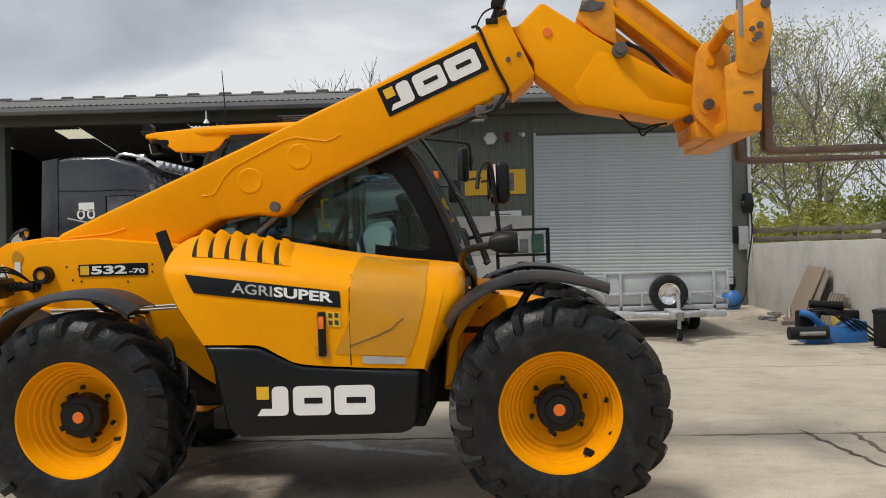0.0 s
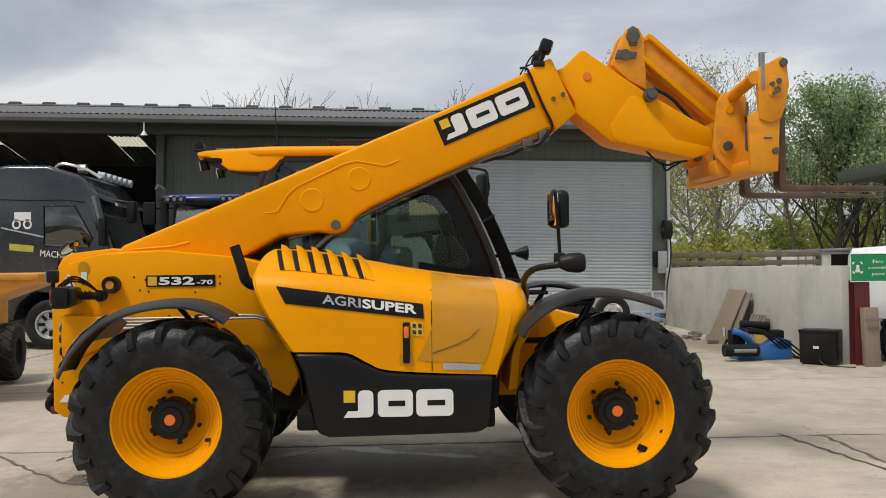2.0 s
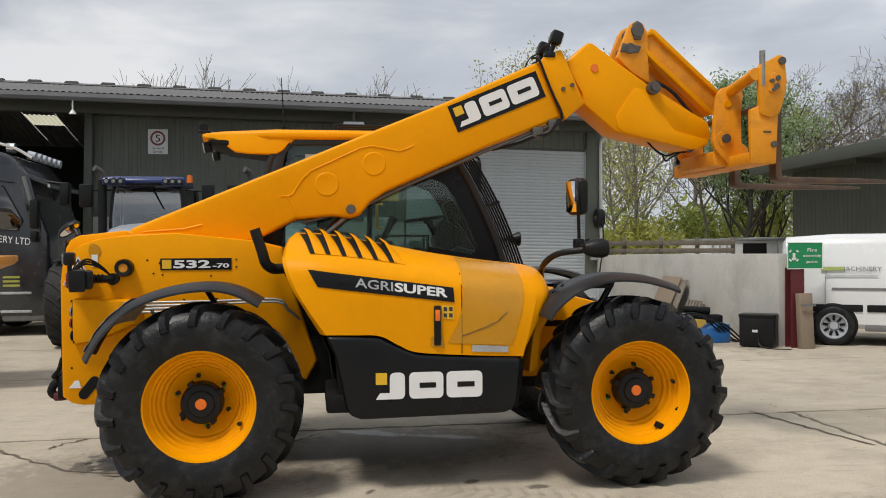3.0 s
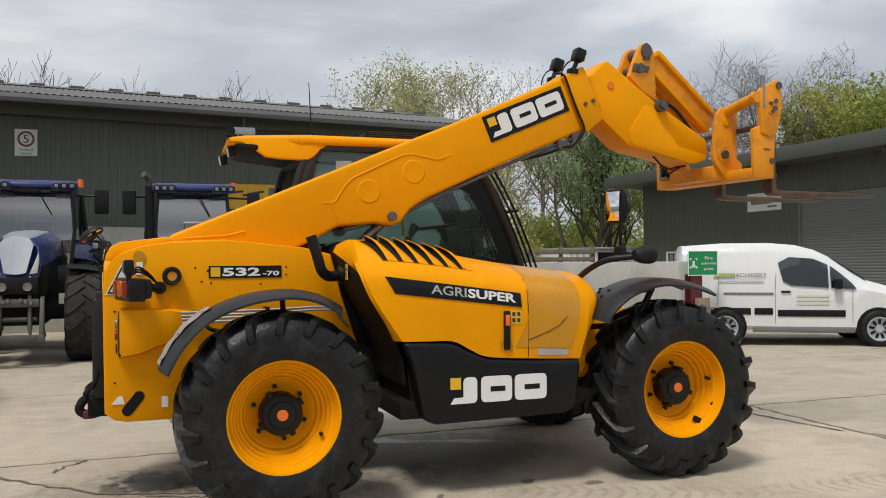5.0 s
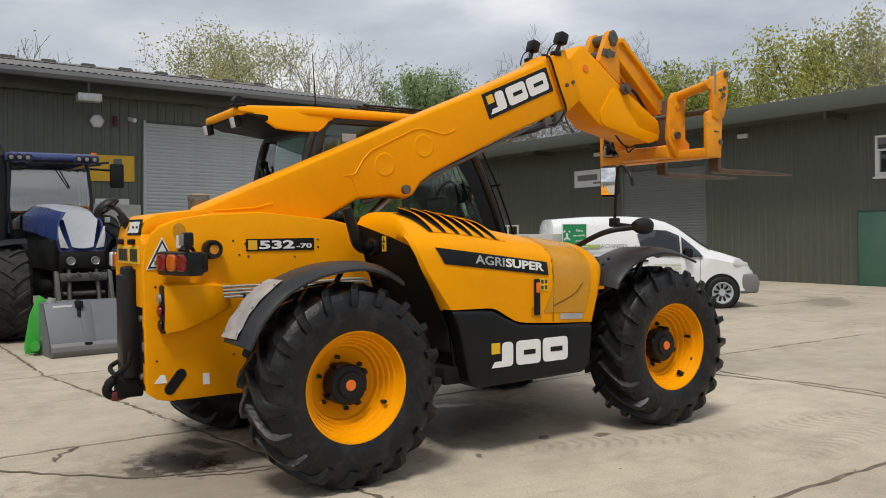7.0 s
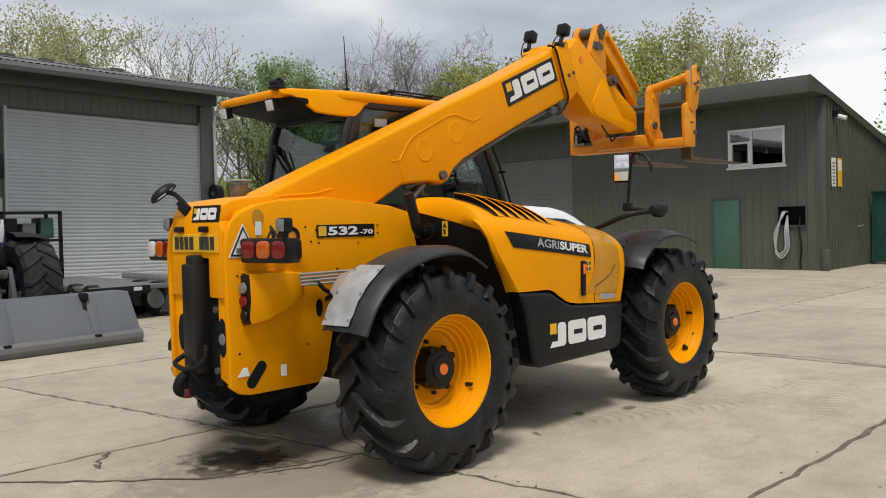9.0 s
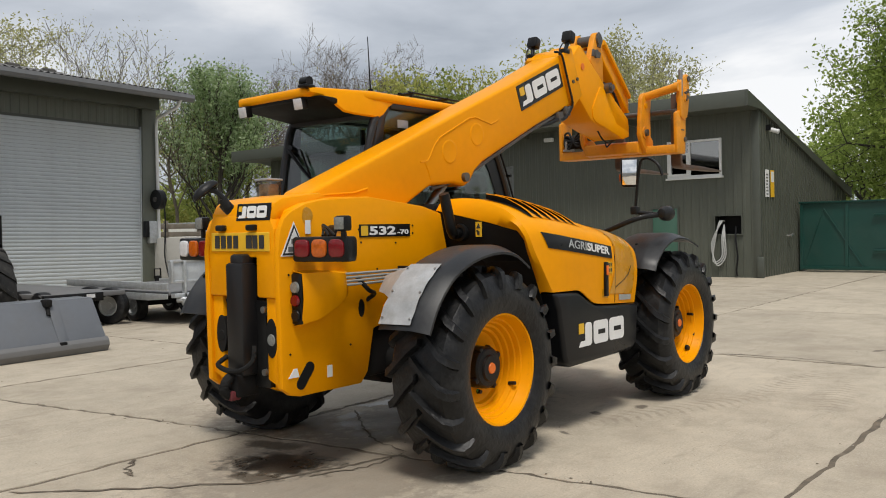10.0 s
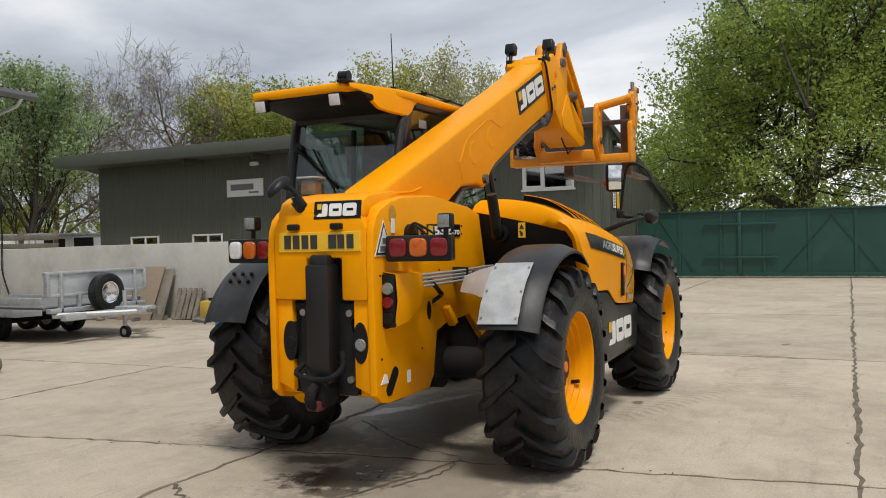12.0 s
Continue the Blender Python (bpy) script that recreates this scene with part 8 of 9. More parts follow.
# ---- blue tractors ----
def blue_tractor(at, label):
    """Nose towards local -y, middle of the front axle at the origin."""
    t = thing("tractor", label, "tractor", "blue tractors", at=at)
    hood = [[(-0.36, -0.75, 1.30), (-0.34, -0.82, 1.5), (-0.30, -0.72, 1.80), (-0.2, -0.62, 1.92), (0, -0.60, 1.95), (0.2, -0.62, 1.92), (0.30, -0.72, 1.80), (0.34, -0.82, 1.5), (0.36, -0.75, 1.30)]]
    for y, w, zt, zb in ((-0.2, 0.42, 1.98, 1.25), (0.6, 0.45, 2.05, 1.2), (1.55, 0.48, 2.10, 1.2)):
        hood.append([(-w, y, zb), (-w, y, zt - 0.42), (-w * 0.97, y, zt - 0.17), (-w * 0.6, y, zt - 0.02), (0, y, zt), (w * 0.6, y, zt - 0.02), (w * 0.97, y, zt - 0.17), (w, y, zt - 0.42), (w, y, zb)])
    part("hood", sheet([r[1:8] for r in hood], 0.02), BLUE, t, "blue engine hood", 45)
    part("hood_nose", sheet([[(x * 0.92, -0.835, 1.34) for x, y, z in hood[0][1:8]], [(x, y - 0.006, 1.34 + 0.6 * (z - 1.34)) for x, y, z in hood[0][1:8]], hood[0][1:8]], 0.01), BLUE, t, "", 50)
    for s in (-1, 1):
        part("side_grille", prism([(-0.66, 1.05), (-0.70, 1.50), (-0.2, 1.56), (1.6, 1.64), (1.6, 1.05)], "x", min(s * 0.28, s * 0.40), max(s * 0.28, s * 0.40), 0.02), DARK, t)
    top = [[(x * 0.80, y - 0.030, z + 0.014) for x, y, z in hood[0][2:7]]] + [[(x * 0.86, y - 0.004, z + 0.020) for x, y, z in r[2:7]] for r in hood[1:4]]
    low = [(-0.15, -0.868, 1.41), (-0.08, -0.872, 1.39), (0, -0.872, 1.385), (0.08, -0.872, 1.39), (0.15, -0.868, 1.41)]
    part("hood_panel", sheet([low] + top), SILVER, t, "silver grey hood panel", 60)
    for s in (-1, 1):
        part("head_lamp", prism([(s * 0.19, 1.385), (s * 0.30, 1.40), (s * 0.325, 1.56), (s * 0.318, 1.72), (s * 0.27, 1.58)], "y", -0.865, -0.72, 0.008), CLEAR_LENS, t, "pale wrap-round head lamp")
        part("wheel_guard", sheet([[(s * (0.66 + 0.46 * f), 0.80 * math.cos(a), 0.74 + 0.80 * math.sin(a) - 0.05 * f * f) for f in (0, 0.5, 0.85, 1)] for a in [radians(d) for d in range(30, 126, 12)]], 0.015), BLACK, t)
        wm = Matrix.Translation((s * 0.92, 0, 0.72)) @ pose(0, 0, 0, 0, 0, 90 if s > 0 else -90)
        road_wheel(t, wm, 0.70, 0.54, 0.38, BLUE, "front_wheel", lugs=17)
        wm = Matrix.Translation((s * 0.98, 2.75, 0.98)) @ pose(0, 0, 0, 0, 0, 90 if s > 0 else -90)
        road_wheel(t, wm, 0.95, 0.62, 0.50, BLUE, "rear_wheel", lugs=19)
        part("rear_guard", sheet([[(s * (0.6 + 0.5 * f), 2.75 + 1.02 * math.cos(a), 0.98 + 1.02 * math.sin(a) - 0.12 * f * f) for f in (0, 0.5, 1)] for a in [radians(d) for d in range(40, 150, 10)]], 0.02), BLUE, t)
        part("mirror", box(s * 1.12 - 0.12, s * 1.12 + 0.12, 1.72, 1.80, 2.42, 2.86, 0.03), BLACK, t, "black door mirror")
        part("mirror_arm", rod((s * 0.68, 1.9, 2.76), (s * 1.1, 1.8, 2.74), 0.02), BLACK, t)
        part("cab_post", tube([(s * 0.60, 1.75, 1.5), (s * 0.66, 1.72, 2.1), (s * 0.62, 1.80, 2.84)], 0.04, 8), FRAME, t)
        part("cab_post", tube([(s * 0.80, 3.1, 1.5), (s * 0.80, 3.1, 2.1), (s * 0.72, 3.0, 2.84)], 0.045, 8), FRAME, t)
        part("side_window", sheet([[(s * 0.62, 1.78, 1.5), (s * 0.8, 3.1, 1.5)], [(s * 0.62, 1.82, 2.82), (s * 0.72, 3.0, 2.82)]]), GLASS_DARK, t)
        part("link_arm", merge(prism([(-1.02, 0.40), (-1.10, 0.46), (-1.06, 0.62), (-0.90, 1.04), (-0.80, 1.06), (-0.86, 0.60), (-0.70, 0.52), (-0.55, 0.44)], "x", s * 0.37 - 0.03, s * 0.37 + 0.03, 0.012), box(s * 0.37 - 0.05, s * 0.37 + 0.05, -1.14, -1.0, 0.40, 0.50, 0.015)), LINKAGE, t, "dusty steel front linkage arm")
        part("link_ram", merge(rod((s * 0.19, -0.80, 1.10), (s * 0.21, -0.95, 0.56), 0.034), rod((s * 0.21, -0.95, 0.62), (s * 0.215, -0.98, 0.45), 0.022)), PIN, t)
        part("hose_coupling", merge(*[rod((s * (0.08 + 0.07 * k), -0.92, 1.02 - 0.02 * k), (s * (0.08 + 0.07 * k), -0.98, 1.0 - 0.02 * k), 0.022) for k in range(3)]), STEEL, t)
        part("guard_lamp", box(s * 1.0 - 0.05, s * 1.0 + 0.05, 2.02, 2.08, 1.80, 1.90, 0.015), CLEAR_LENS, t, "pale lamp on the rear guard")
        for k in range(3):
            part("roof_lamp", lathe([(0, -0.03), (0.034, -0.028), (0.042, -0.006), (0.042, 0.02)], "y", 16, (s * (0.40 + 0.125 * k), 1.335, 2.885)), LAMP_GREY, t)
            part("lamp_ring", lathe([(0.043, -0.02), (0.056, -0.022), (0.06, 0.0), (0.06, 0.04), (0.043, 0.04), (0.043, -0.02)], "y", 16, (s * (0.40 + 0.125 * k), 1.335, 2.885)), BLACK, t)
    part("windscreen", sheet([[(x, 1.72, 1.5) for x in (-0.58, 0, 0.58)], [(x, 1.68, 2.1) for x in (-0.64, 0, 0.64)], [(x, 1.78, 2.83) for x in (-0.60, 0, 0.60)]]), GLASS_SCREEN, t, "tinted windscreen")
    part("cab_back", merge(box(-0.75, 0.75, 3.08, 3.14, 1.2, 1.72, 0.01), box(-0.75, 0.75, 3.06, 3.12, 2.74, 2.84, 0.01)), FRAME, t)
    part("rear_window", box(-0.72, 0.72, 3.10, 3.106, 1.72, 2.74), GLASS_DARK, t).visible_shadow = False
    part("steering_wheel", moved(tube([(0.2 * math.cos(a), 0.2 * math.sin(a), 0) for a in [2 * math.pi * k / 20 for k in range(21)]], 0.016, 6), Matrix.Translation((0.0, 2.12, 2.02)) @ pose(0, 0, 0, 38, 0, 0)), BLACK, t)
    part("dash", prism([(1.76, 1.5), (1.78, 1.86), (1.92, 1.94), (2.1, 1.5)], "x", -0.22, 0.22, 0.03), FRAME, t)
    part("cab_base", box(-0.62, 0.62, 1.72, 3.1, 1.0, 1.52, 0.05), FRAME, t)
    part("wiper", tube([(0.08, 1.66, 2.82), (0.30, 1.655, 2.40)], 0.012, 6), BLACK, t)
    part("cab_roof", prism([(1.42, 2.84), (1.36, 2.90), (1.45, 2.985), (2.2, 3.03), (3.1, 3.02), (3.25, 2.92), (3.2, 2.84)], "x", -0.66, 0.66, 0.05, 3), BLUE, t, "blue cab roof", 35)
    for s in (-1, 1):
        part("lamp_housing", prism([(1.36, 2.82), (1.35, 2.955), (1.55, 2.985), (1.7, 2.93), (1.7, 2.82)], "x", min(s * 0.32, s * 0.74), max(s * 0.32, s * 0.74), 0.035, 3), BLUE, t, "blue corner lamp housing")
    part("roof_front", prism([(1.42, 2.82), (1.40, 2.85), (1.6, 2.88), (1.6, 2.82)], "x", -0.34, 0.34, 0.01), BLACK, t)
    part("seat", box(-0.25, 0.25, 2.4, 2.9, 1.5, 2.3, 0.08), SEAT, t)
    part("exhaust", tube([(-0.77, 1.55, 1.2), (-0.77, 1.55, 2.92)], 0.078, 14), BLACK, t, "black exhaust stack")
    part("exhaust_tip", tube([(-0.77, 1.55, 2.9), (-0.77, 1.54, 3.0), (-0.80, 1.50, 3.08), (-0.88, 1.42, 3.13)], 0.058, 14, 4), PIN, t, "bent dark steel exhaust tip")
    part("beacon", rod((0.76, 1.9, 2.90), (0.76, 1.9, 3.05), 0.06, 0.05), ORANGE, t)
    part("front_frame", merge(box(-0.30, 0.30, -0.72, 0.3, 0.62, 1.30, 0.06), box(-0.31, 0.31, -0.88, -0.70, 1.08, 1.34, 0.04)), DARK, t)
    part("link_beam", merge(box(-0.40, 0.40, -1.08, -0.96, 0.40, 0.50, 0.02), box(-0.33, 0.33, -0.94, -0.78, 0.90, 1.02, 0.02), rod((-0.3, -0.86, 0.72), (0.3, -0.86, 0.72), 0.035)), LINKAGE, t, "dusty steel linkage beam")
    for s in (-1, 1):
        part("lower_lamp", lathe([(0, -0.012), (0.045, -0.01), (0.058, -0.022), (0.066, 0.0), (0.066, 0.06)], "y", 18, (s * 0.17, -0.90, 1.20)), LAMP_GREY, t)
    part("underbody", box(-0.32, 0.32, 0.2, 3.0, 0.55, 1.25, 0.05), DARK, t)
    part("axle", rod((-0.9, 0, 0.78), (0.9, 0, 0.78), 0.12), DARK, t)
    for z in (0.5, 0.85, 1.2):
        part("step", box(-0.95, -0.6, 1.3, 1.6, z, z + 0.04, 0.006), BLACK, t)
    return t


blue_tractor(Matrix.Translation((0.28, 8.78, gz(0, 8.8))), "blue and silver tractor parked behind the grey bucket")
blue_tractor(Matrix.Translation((-2.43, 8.75, gz(-2, 8.8))), "blue and silver tractor parked beside another in front of the shed")

# ---- grey bucket and its green bracket ----
bk = thing("loader_bucket", "grey painted loader bucket lying on the yard", "bucket", at=pose(-0.48, 6.05, gz(0, 6.2), 0, 0, 4.5))
bprof = [(0.0, 0.10), (0.04, 0.02), (0.12, -0.0), (0.62, 0.0), (1.05, 0.02), (1.05, 0.035), (0.62, 0.03), (0.16, 0.03), (0.08, 0.12), (0.36, 0.64), (0.66, 0.66), (0.66, 0.68), (0.33, 0.675)]
part("shell", prism(bprof, "x", 0.0, 2.2, 0.006), BUCKET, bk, "grey curved bucket shell", 30)
part("wear_plate", prism([(0.012, 0.185), (-0.022, 0.14), (-0.03, 0.08), (0.015, -0.004), (0.10, -0.006), (0.10, 0.01), (0.05, 0.03), (0.005, 0.12), (0.03, 0.18)], "x", -0.004, 2.204, 0.004), BARS_GREY, bk, "dark worn lower edge")
for x in (0.0, 2.16):
    part("side_plate", prism([(0.02, 0.02), (0.62, 0.02), (1.02, 0.04), (0.68, 0.66), (0.34, 0.665), (0.02, 0.14)], "x", x, x + 0.04, 0.006), BUCKET, bk)
for x in (0.42, 1.55):
    part("rib", prism([(-0.02, 0.06), (0.30, 0.68), (0.36, 0.68), (0.06, 0.10)], "x", x, x + 0.14, 0.006), BUCKET, bk)
    part("hook", merge(box(x - 0.05, x + 0.04, 0.22, 0.36, 0.60, 0.70, 0.02), rod((x - 0.02, 0.22, 0.50), (x - 0.0, 0.28, 0.62), 0.025)), DARK, bk)
    part("hook", box(x - 0.02, x + 0.08, -0.02, 0.06, 0.10, 0.18, 0.015), DARK, bk)
part("label_patch", box(0.10, 0.34, 0.30, 0.31, 0.60, 0.645), WHITE, bk)
gi = thing("implement_bracket", "bright green implement bracket beside the grey bucket", "implement")
z0 = gz(-0.6, 6.6)
part("bracket_plate", moved(prism([(0, 0.0), (0.32, 0.0), (0.30, 0.2), (0.42, 0.62), (0.30, 0.66), (0.12, 0.42), (0.02, 0.12)], "y", 0, 0.05, 0.008), Matrix.Translation((-0.70, 6.65, z0 + 0.02)) @ Matrix.Diagonal((0.62, 1, 1.12, 1))), GREEN_IMPL, gi)
part("bracket_plate", moved(prism([(0, 0.0), (0.32, 0.0), (0.30, 0.2), (0.42, 0.62), (0.30, 0.66), (0.12, 0.42), (0.02, 0.12)], "y", 0, 0.05, 0.008), Matrix.Translation((-0.66, 7.0, z0 + 0.02)) @ Matrix.Diagonal((0.62, 1, 1.12, 1))), GREEN_IMPL, gi)
part("bracket_tube", rod((-0.6, 6.5, z0 + 0.12), (-0.5, 7.1, z0 + 0.12), 0.06), GREEN_IMPL, gi)
part("bracket_cylinder", rod((-0.48, 6.56, z0 + 0.2), (-0.38, 6.56, z0 + 0.74), 0.05), GALV, gi)

# ---- trailers ----
trl = thing("flatbed_trailer", "galvanised tri-axle flatbed trailer with headboard", "trailer", at=Matrix.Translation((-0.13, -0.52, gz(5, 9))))
part("deck", merge(box(4.08, 6.0, 8.75, 12.0, 0.50, 0.55, 0.008)), BARS_GREY, trl, "grey worn deck below the side raves")
for x, zt in ((4.04, 0.70), (6.0, 0.60)):
    part("side_rave", box(x, x + 0.04, 8.75, 12.0, 0.58 if zt > 0.65 else 0.52, zt, 0.006), GALV, trl)
    part("side_skirt", prism([(8.76, 0.52), (8.76, 0.44), (9.3, 0.40), (10.0, 0.40), (10.0, 0.52)], "x", x + 0.006, x + 0.03, 0.003), GALV, trl, "galvanised side skirt")
hb = part("headboard", box(4.06, 6.02, 8.68, 8.72, 0.74, 1.05, 0.004), PALE_SHEET, trl, "pale sheet headboard")
part("headboard_rail", merge(box(4.05, 6.03, 8.65, 8.73, 1.04, 1.085, 0.008), box(4.05, 6.03, 8.65, 8.73, 0.70, 0.745, 0.008)), GALV, hb)
for x, z in ((4.075, 0.72), (4.32, 0.40), (4.66, 0.52), (5.40, 0.52), (5.79, 0.40), (6.005, 0.72)):
    part("headboard_post", box(x - 0.022, x + 0.022, 8.62, 8.70, z, 1.06 if z != 0.52 else 0.72, 0.006), GALV, hb)
part("front_beam", box(4.10, 5.98, 8.62, 8.72, 0.46, 0.53, 0.008), GALV, trl)
sp = road_wheel(trl, Matrix.Translation((5.05, 8.50, 0.73)), 0.30, 0.19, 0.17, CHROME, "spare_wheel")
part("draw_frame", merge(tube([(4.2, 8.7, 0.42), (4.95, 7.75, 0.44)], 0.045, 8), tube([(5.85, 8.7, 0.42), (5.10, 7.75, 0.44)], 0.045, 8), box(4.92, 5.12, 7.6, 8.2, 0.40, 0.52, 0.015), box(4.1, 5.9, 8.3, 8.42, 0.36, 0.46, 0.01)), GALV, trl, "galvanised drawbar frame")
part("coupling", merge(rod((5.02, 7.62, 0.47), (5.02, 7.35, 0.46), 0.04), rod((5.02, 7.38, 0.40), (5.02, 7.38, 0.52), 0.05)), STEEL, trl)
part("jockey_leg", rod((5.15, 8.22, 0.12), (5.15, 8.22, 0.75), 0.03), GALV, trl)
road_wheel(trl, Matrix.Translation((5.15, 8.22, 0.10)) @ pose(0, 0, 0, 0, 0, 90), 0.10, 0.07, 0.05, GALV, "jockey_wheel")
for y in (10.05, 10.6, 11.15):
    for s, x in ((-1, 4.28), (1, 5.72)):
        road_wheel(trl, Matrix.Translation((x, y, 0.26)) @ pose(0, 0, 0, 0, 0, -90 if s < 0 else 90), 0.26, 0.18, 0.16, GALV)
part("axle_beam", box(4.4, 5.6, 9.9, 11.3, 0.26, 0.42, 0.02), DARK, trl)
part("under_frame", box(4.45, 5.55, 8.8, 11.9, 0.42, 0.49, 0.01), DARK, trl)
lt2 = thing("low_loader_trailer", "low dark plant trailer with lamp board", "trailer", at=Matrix.Translation((0, 0, gz(3, 9))))
part("deck", box(2.35, 3.75, 9.2, 13.0, 0.50, 0.58, 0.01), BARS_GREY, lt2)
part("lamp_board", box(2.30, 3.30, 9.10, 9.18, 0.44, 0.58, 0.01), BLACK, lt2, "dark lamp board")
part("lens", box(3.0, 3.14, 9.08, 9.10, 0.50, 0.56), CLEAR_LENS, lt2)
for y in (9.45, 10.1):
    road_wheel(lt2, Matrix.Translation((3.62, y, 0.31)) @ pose(0, 0, 0, 0, 0, -62), 0.31, 0.2, 0.17, GALV)
    road_wheel(lt2, Matrix.Translation((2.45, y, 0.31)) @ pose(0, 0, 0, 0, 0, -90), 0.31, 0.2, 0.17, GALV)

# ---- dumper ----
dm = thing("site_dumper", "faded orange site dumper with a tipping skip", "dumper", at=pose(-5.2, 3.75, gz(-3, 3.6), 0, 0, -80))
part("skip", prism([(-0.43, 1.46), (2.38, 1.46), (2.38, 1.40), (1.62, 1.12), (1.2, 0.80), (0.5, 0.76), (-0.3, 1.2), (-0.43, 1.4)], "x", -0.9, 0.56, 0.03), DUMPER, dm, "orange steel skip")
part("skip_rim", box(-0.97, 0.60, -0.43, 2.39, 1.42, 1.50, 0.02), DUMPER, dm)
part("front_panel", merge(box(0.30, 0.46, 0.36, 1.22, 0.58, 0.86, 0.03), prism([(0.1, 0.86), (0.3, 0.86), (0.2, 1.1)], "y", 0.5, 0.6), prism([(0.1, 0.86), (0.3, 0.86), (0.2, 1.1)], "y", 1.0, 1.1)), DUMPER, dm)
for y in (0.52, 1.06):
    part("head_lamp", box(0.455, 0.475, y - 0.09, y + 0.09, 0.66, 0.76, 0.008), CLEAR_LENS, dm)
part("chassis", box(-1.9, 0.1, 0.35, 1.25, 0.35, 0.75, 0.03), DUMPER, dm)
part("fender", sheet([[(0.52 * math.cos(a), y, 0.42 + 0.52 * math.sin(a)) for y in (-0.02, 0.32)] for a in [radians(d) for d in range(60, 181, 12)]], 0.012), DARK, dm)
part("engine_cover", box(-2.4, -1.4, 0.3, 1.3, 0.7, 1.3, 0.06), DUMPER, dm)
for y in (0.15, 1.45):
    road_wheel(dm, Matrix.Translation((0.0, y, 0.40)) @ pose(0, 0, 0, 0, 0, 0 if y < 1 else 180), 0.385, 0.3, 0.2, DARK, lugs=16)
    road_wheel(dm, Matrix.Translation((-1.75, y, 0.40)) @ pose(0, 0, 0, 0, 0, 0 if y < 1 else 180), 0.385, 0.3, 0.2, DARK, lugs=16)
part("lift_ram", rod((0.02, -0.05, 1.28), (0.55, -0.02, 1.1), 0.03), STEEL, dm)

# ---- things along the yard wall ----
gw = gz(7.6, 7)
brd = thing("plywood_board", "weathered plywood board leaning on the yard wall", "board")
part("panel", moved(box(0, 0.86, 0, 1.12, -0.012, 0.012, 0.003), frame_at((7.42, 10.42, gz(7.4, 10)), (0, -1, 0), (0.45, 0, 1))), WOOD, brd)
part("panel", moved(box(0, 0.30, 0, 1.05, -0.012, 0.012, 0.003), frame_at((7.50, 9.62, gz(7.4, 10)), (0, -1, 0), (0.40, 0, 1))), WOOD_GREY, brd)
tnk = thing("blue_drum", "small round blue steel tank standing by the shed corner", "tank")
part("drum_body", lathe([(0, 0), (0.10, 0.0), (0.18, 0.05), (0.225, 0.15), (0.23, 0.24), (0.20, 0.34), (0.12, 0.42), (0, 0.44)], "z", 28, (7.30, 13.75, gz(7, 13))), BLUE_TOOL, tnk)
part("drum_cap", merge(rod((7.30, 13.75, gz(7, 13) + 0.42), (7.30, 13.75, gz(7, 13) + 0.56), 0.07), tube([(7.22, 13.75, gz(7, 13) + 0.50), (7.22, 13.75, gz(7, 13) + 0.72), (7.38, 13.75, gz(7, 13) + 0.72), (7.38, 13.75, gz(7, 13) + 0.50)], 0.02, 8)), DARK, tnk)
rub = thing("rubble_heap", "loose timber offcuts and rubble at the foot of the wall", "rubble")
rr_ = random.Random(9)
for k in range(26):
    y = rr_.uniform(7.2, 12.8)
    l_, w_, h_ = rr_.uniform(0.1, 0.5), rr_.uniform(0.04, 0.14), rr_.uniform(0.02, 0.08)
    part("offcut", moved(box(-l_ / 2, l_ / 2, -w_ / 2, w_ / 2, 0, h_, 0.006, 1), Matrix.Translation((rr_.uniform(7.3, 7.85), y, gz(7.5, y) + 0.005)) @ pose(0, 0, 0, rr_.uniform(-6, 6), rr_.uniform(-4, 4), rr_.uniform(0, 180))), WOOD_GREY if k % 3 else BARS_GREY, rub)
bt = thing("blue_attachment", "blue steel machine attachment with a black cylinder on the ground", "attachment", at=Matrix.Translation((6.5, 6.95, gw)))
part("base", prism([(0.15, 0.0), (1.0, 0.0), (1.0, 0.30), (0.86, 0.34), (0.7, 0.22), (0.35, 0.22), (0.15, 0.1)], "y", -0.1, 0.35, 0.012), BLUE_TOOL, bt, "blue painted base")
part("cylinder", rod((-0.12, -0.18, 0.17), (0.42, -0.18, 0.17), 0.095, sides=18), BLACK, bt)
part("cylinder_rod", rod((0.0, -0.28, 0.17), (0.35, -0.28, 0.17), 0.03), STEEL, bt)
part("arm", tube([(0.1, 0.0, 0.45), (0.25, -0.02, 0.40), (0.45, 0.05, 0.22), (0.7, 0.1, 0.15)], 0.05, 10, 4), BLUE_TOOL, bt)
part("clutter_iron", merge(box(0.1, 0.32, 0.05, 0.25, 0.2, 0.46, 0.02), rod((0.3, 0.2, 0.55), (0.75, 0.15, 0.52), 0.06), rod((0.4, 0.1, 0.45), (0.85, 0.2, 0.40), 0.05), box(0.75, 0.98, 0.1, 0.3, 0.3, 0.45, 0.03)), DARK, bt)
part("handle", rod((-0.05, 0.0, 0.38), (-0.05, 0.0, 0.52), 0.03), CHROME, bt)
for k in range(4):
    part("hose", tube([(0.2 + 0.1 * k, 0.05, 0.45), (0.4 + 0.12 * k, -0.1, 0.50 - 0.05 * k), (0.7 + 0.08 * k, -0.12, 0.28), (1.0 + 0.08 * k, -0.05, 0.05), (1.2 + 0.05 * k, -0.1, 0.02)], 0.014, 6, 4), BLACK, bt)
bn = thing("black_cabinet", "black steel box standing by the end of the wall", "box", at=pose(7.32, 6.22, gz(7.5, 6), 0, 0, -40))
part("case", box(0, 0.52, 0, 0.35, 0.02, 0.50, 0.015), BLACK, bn)
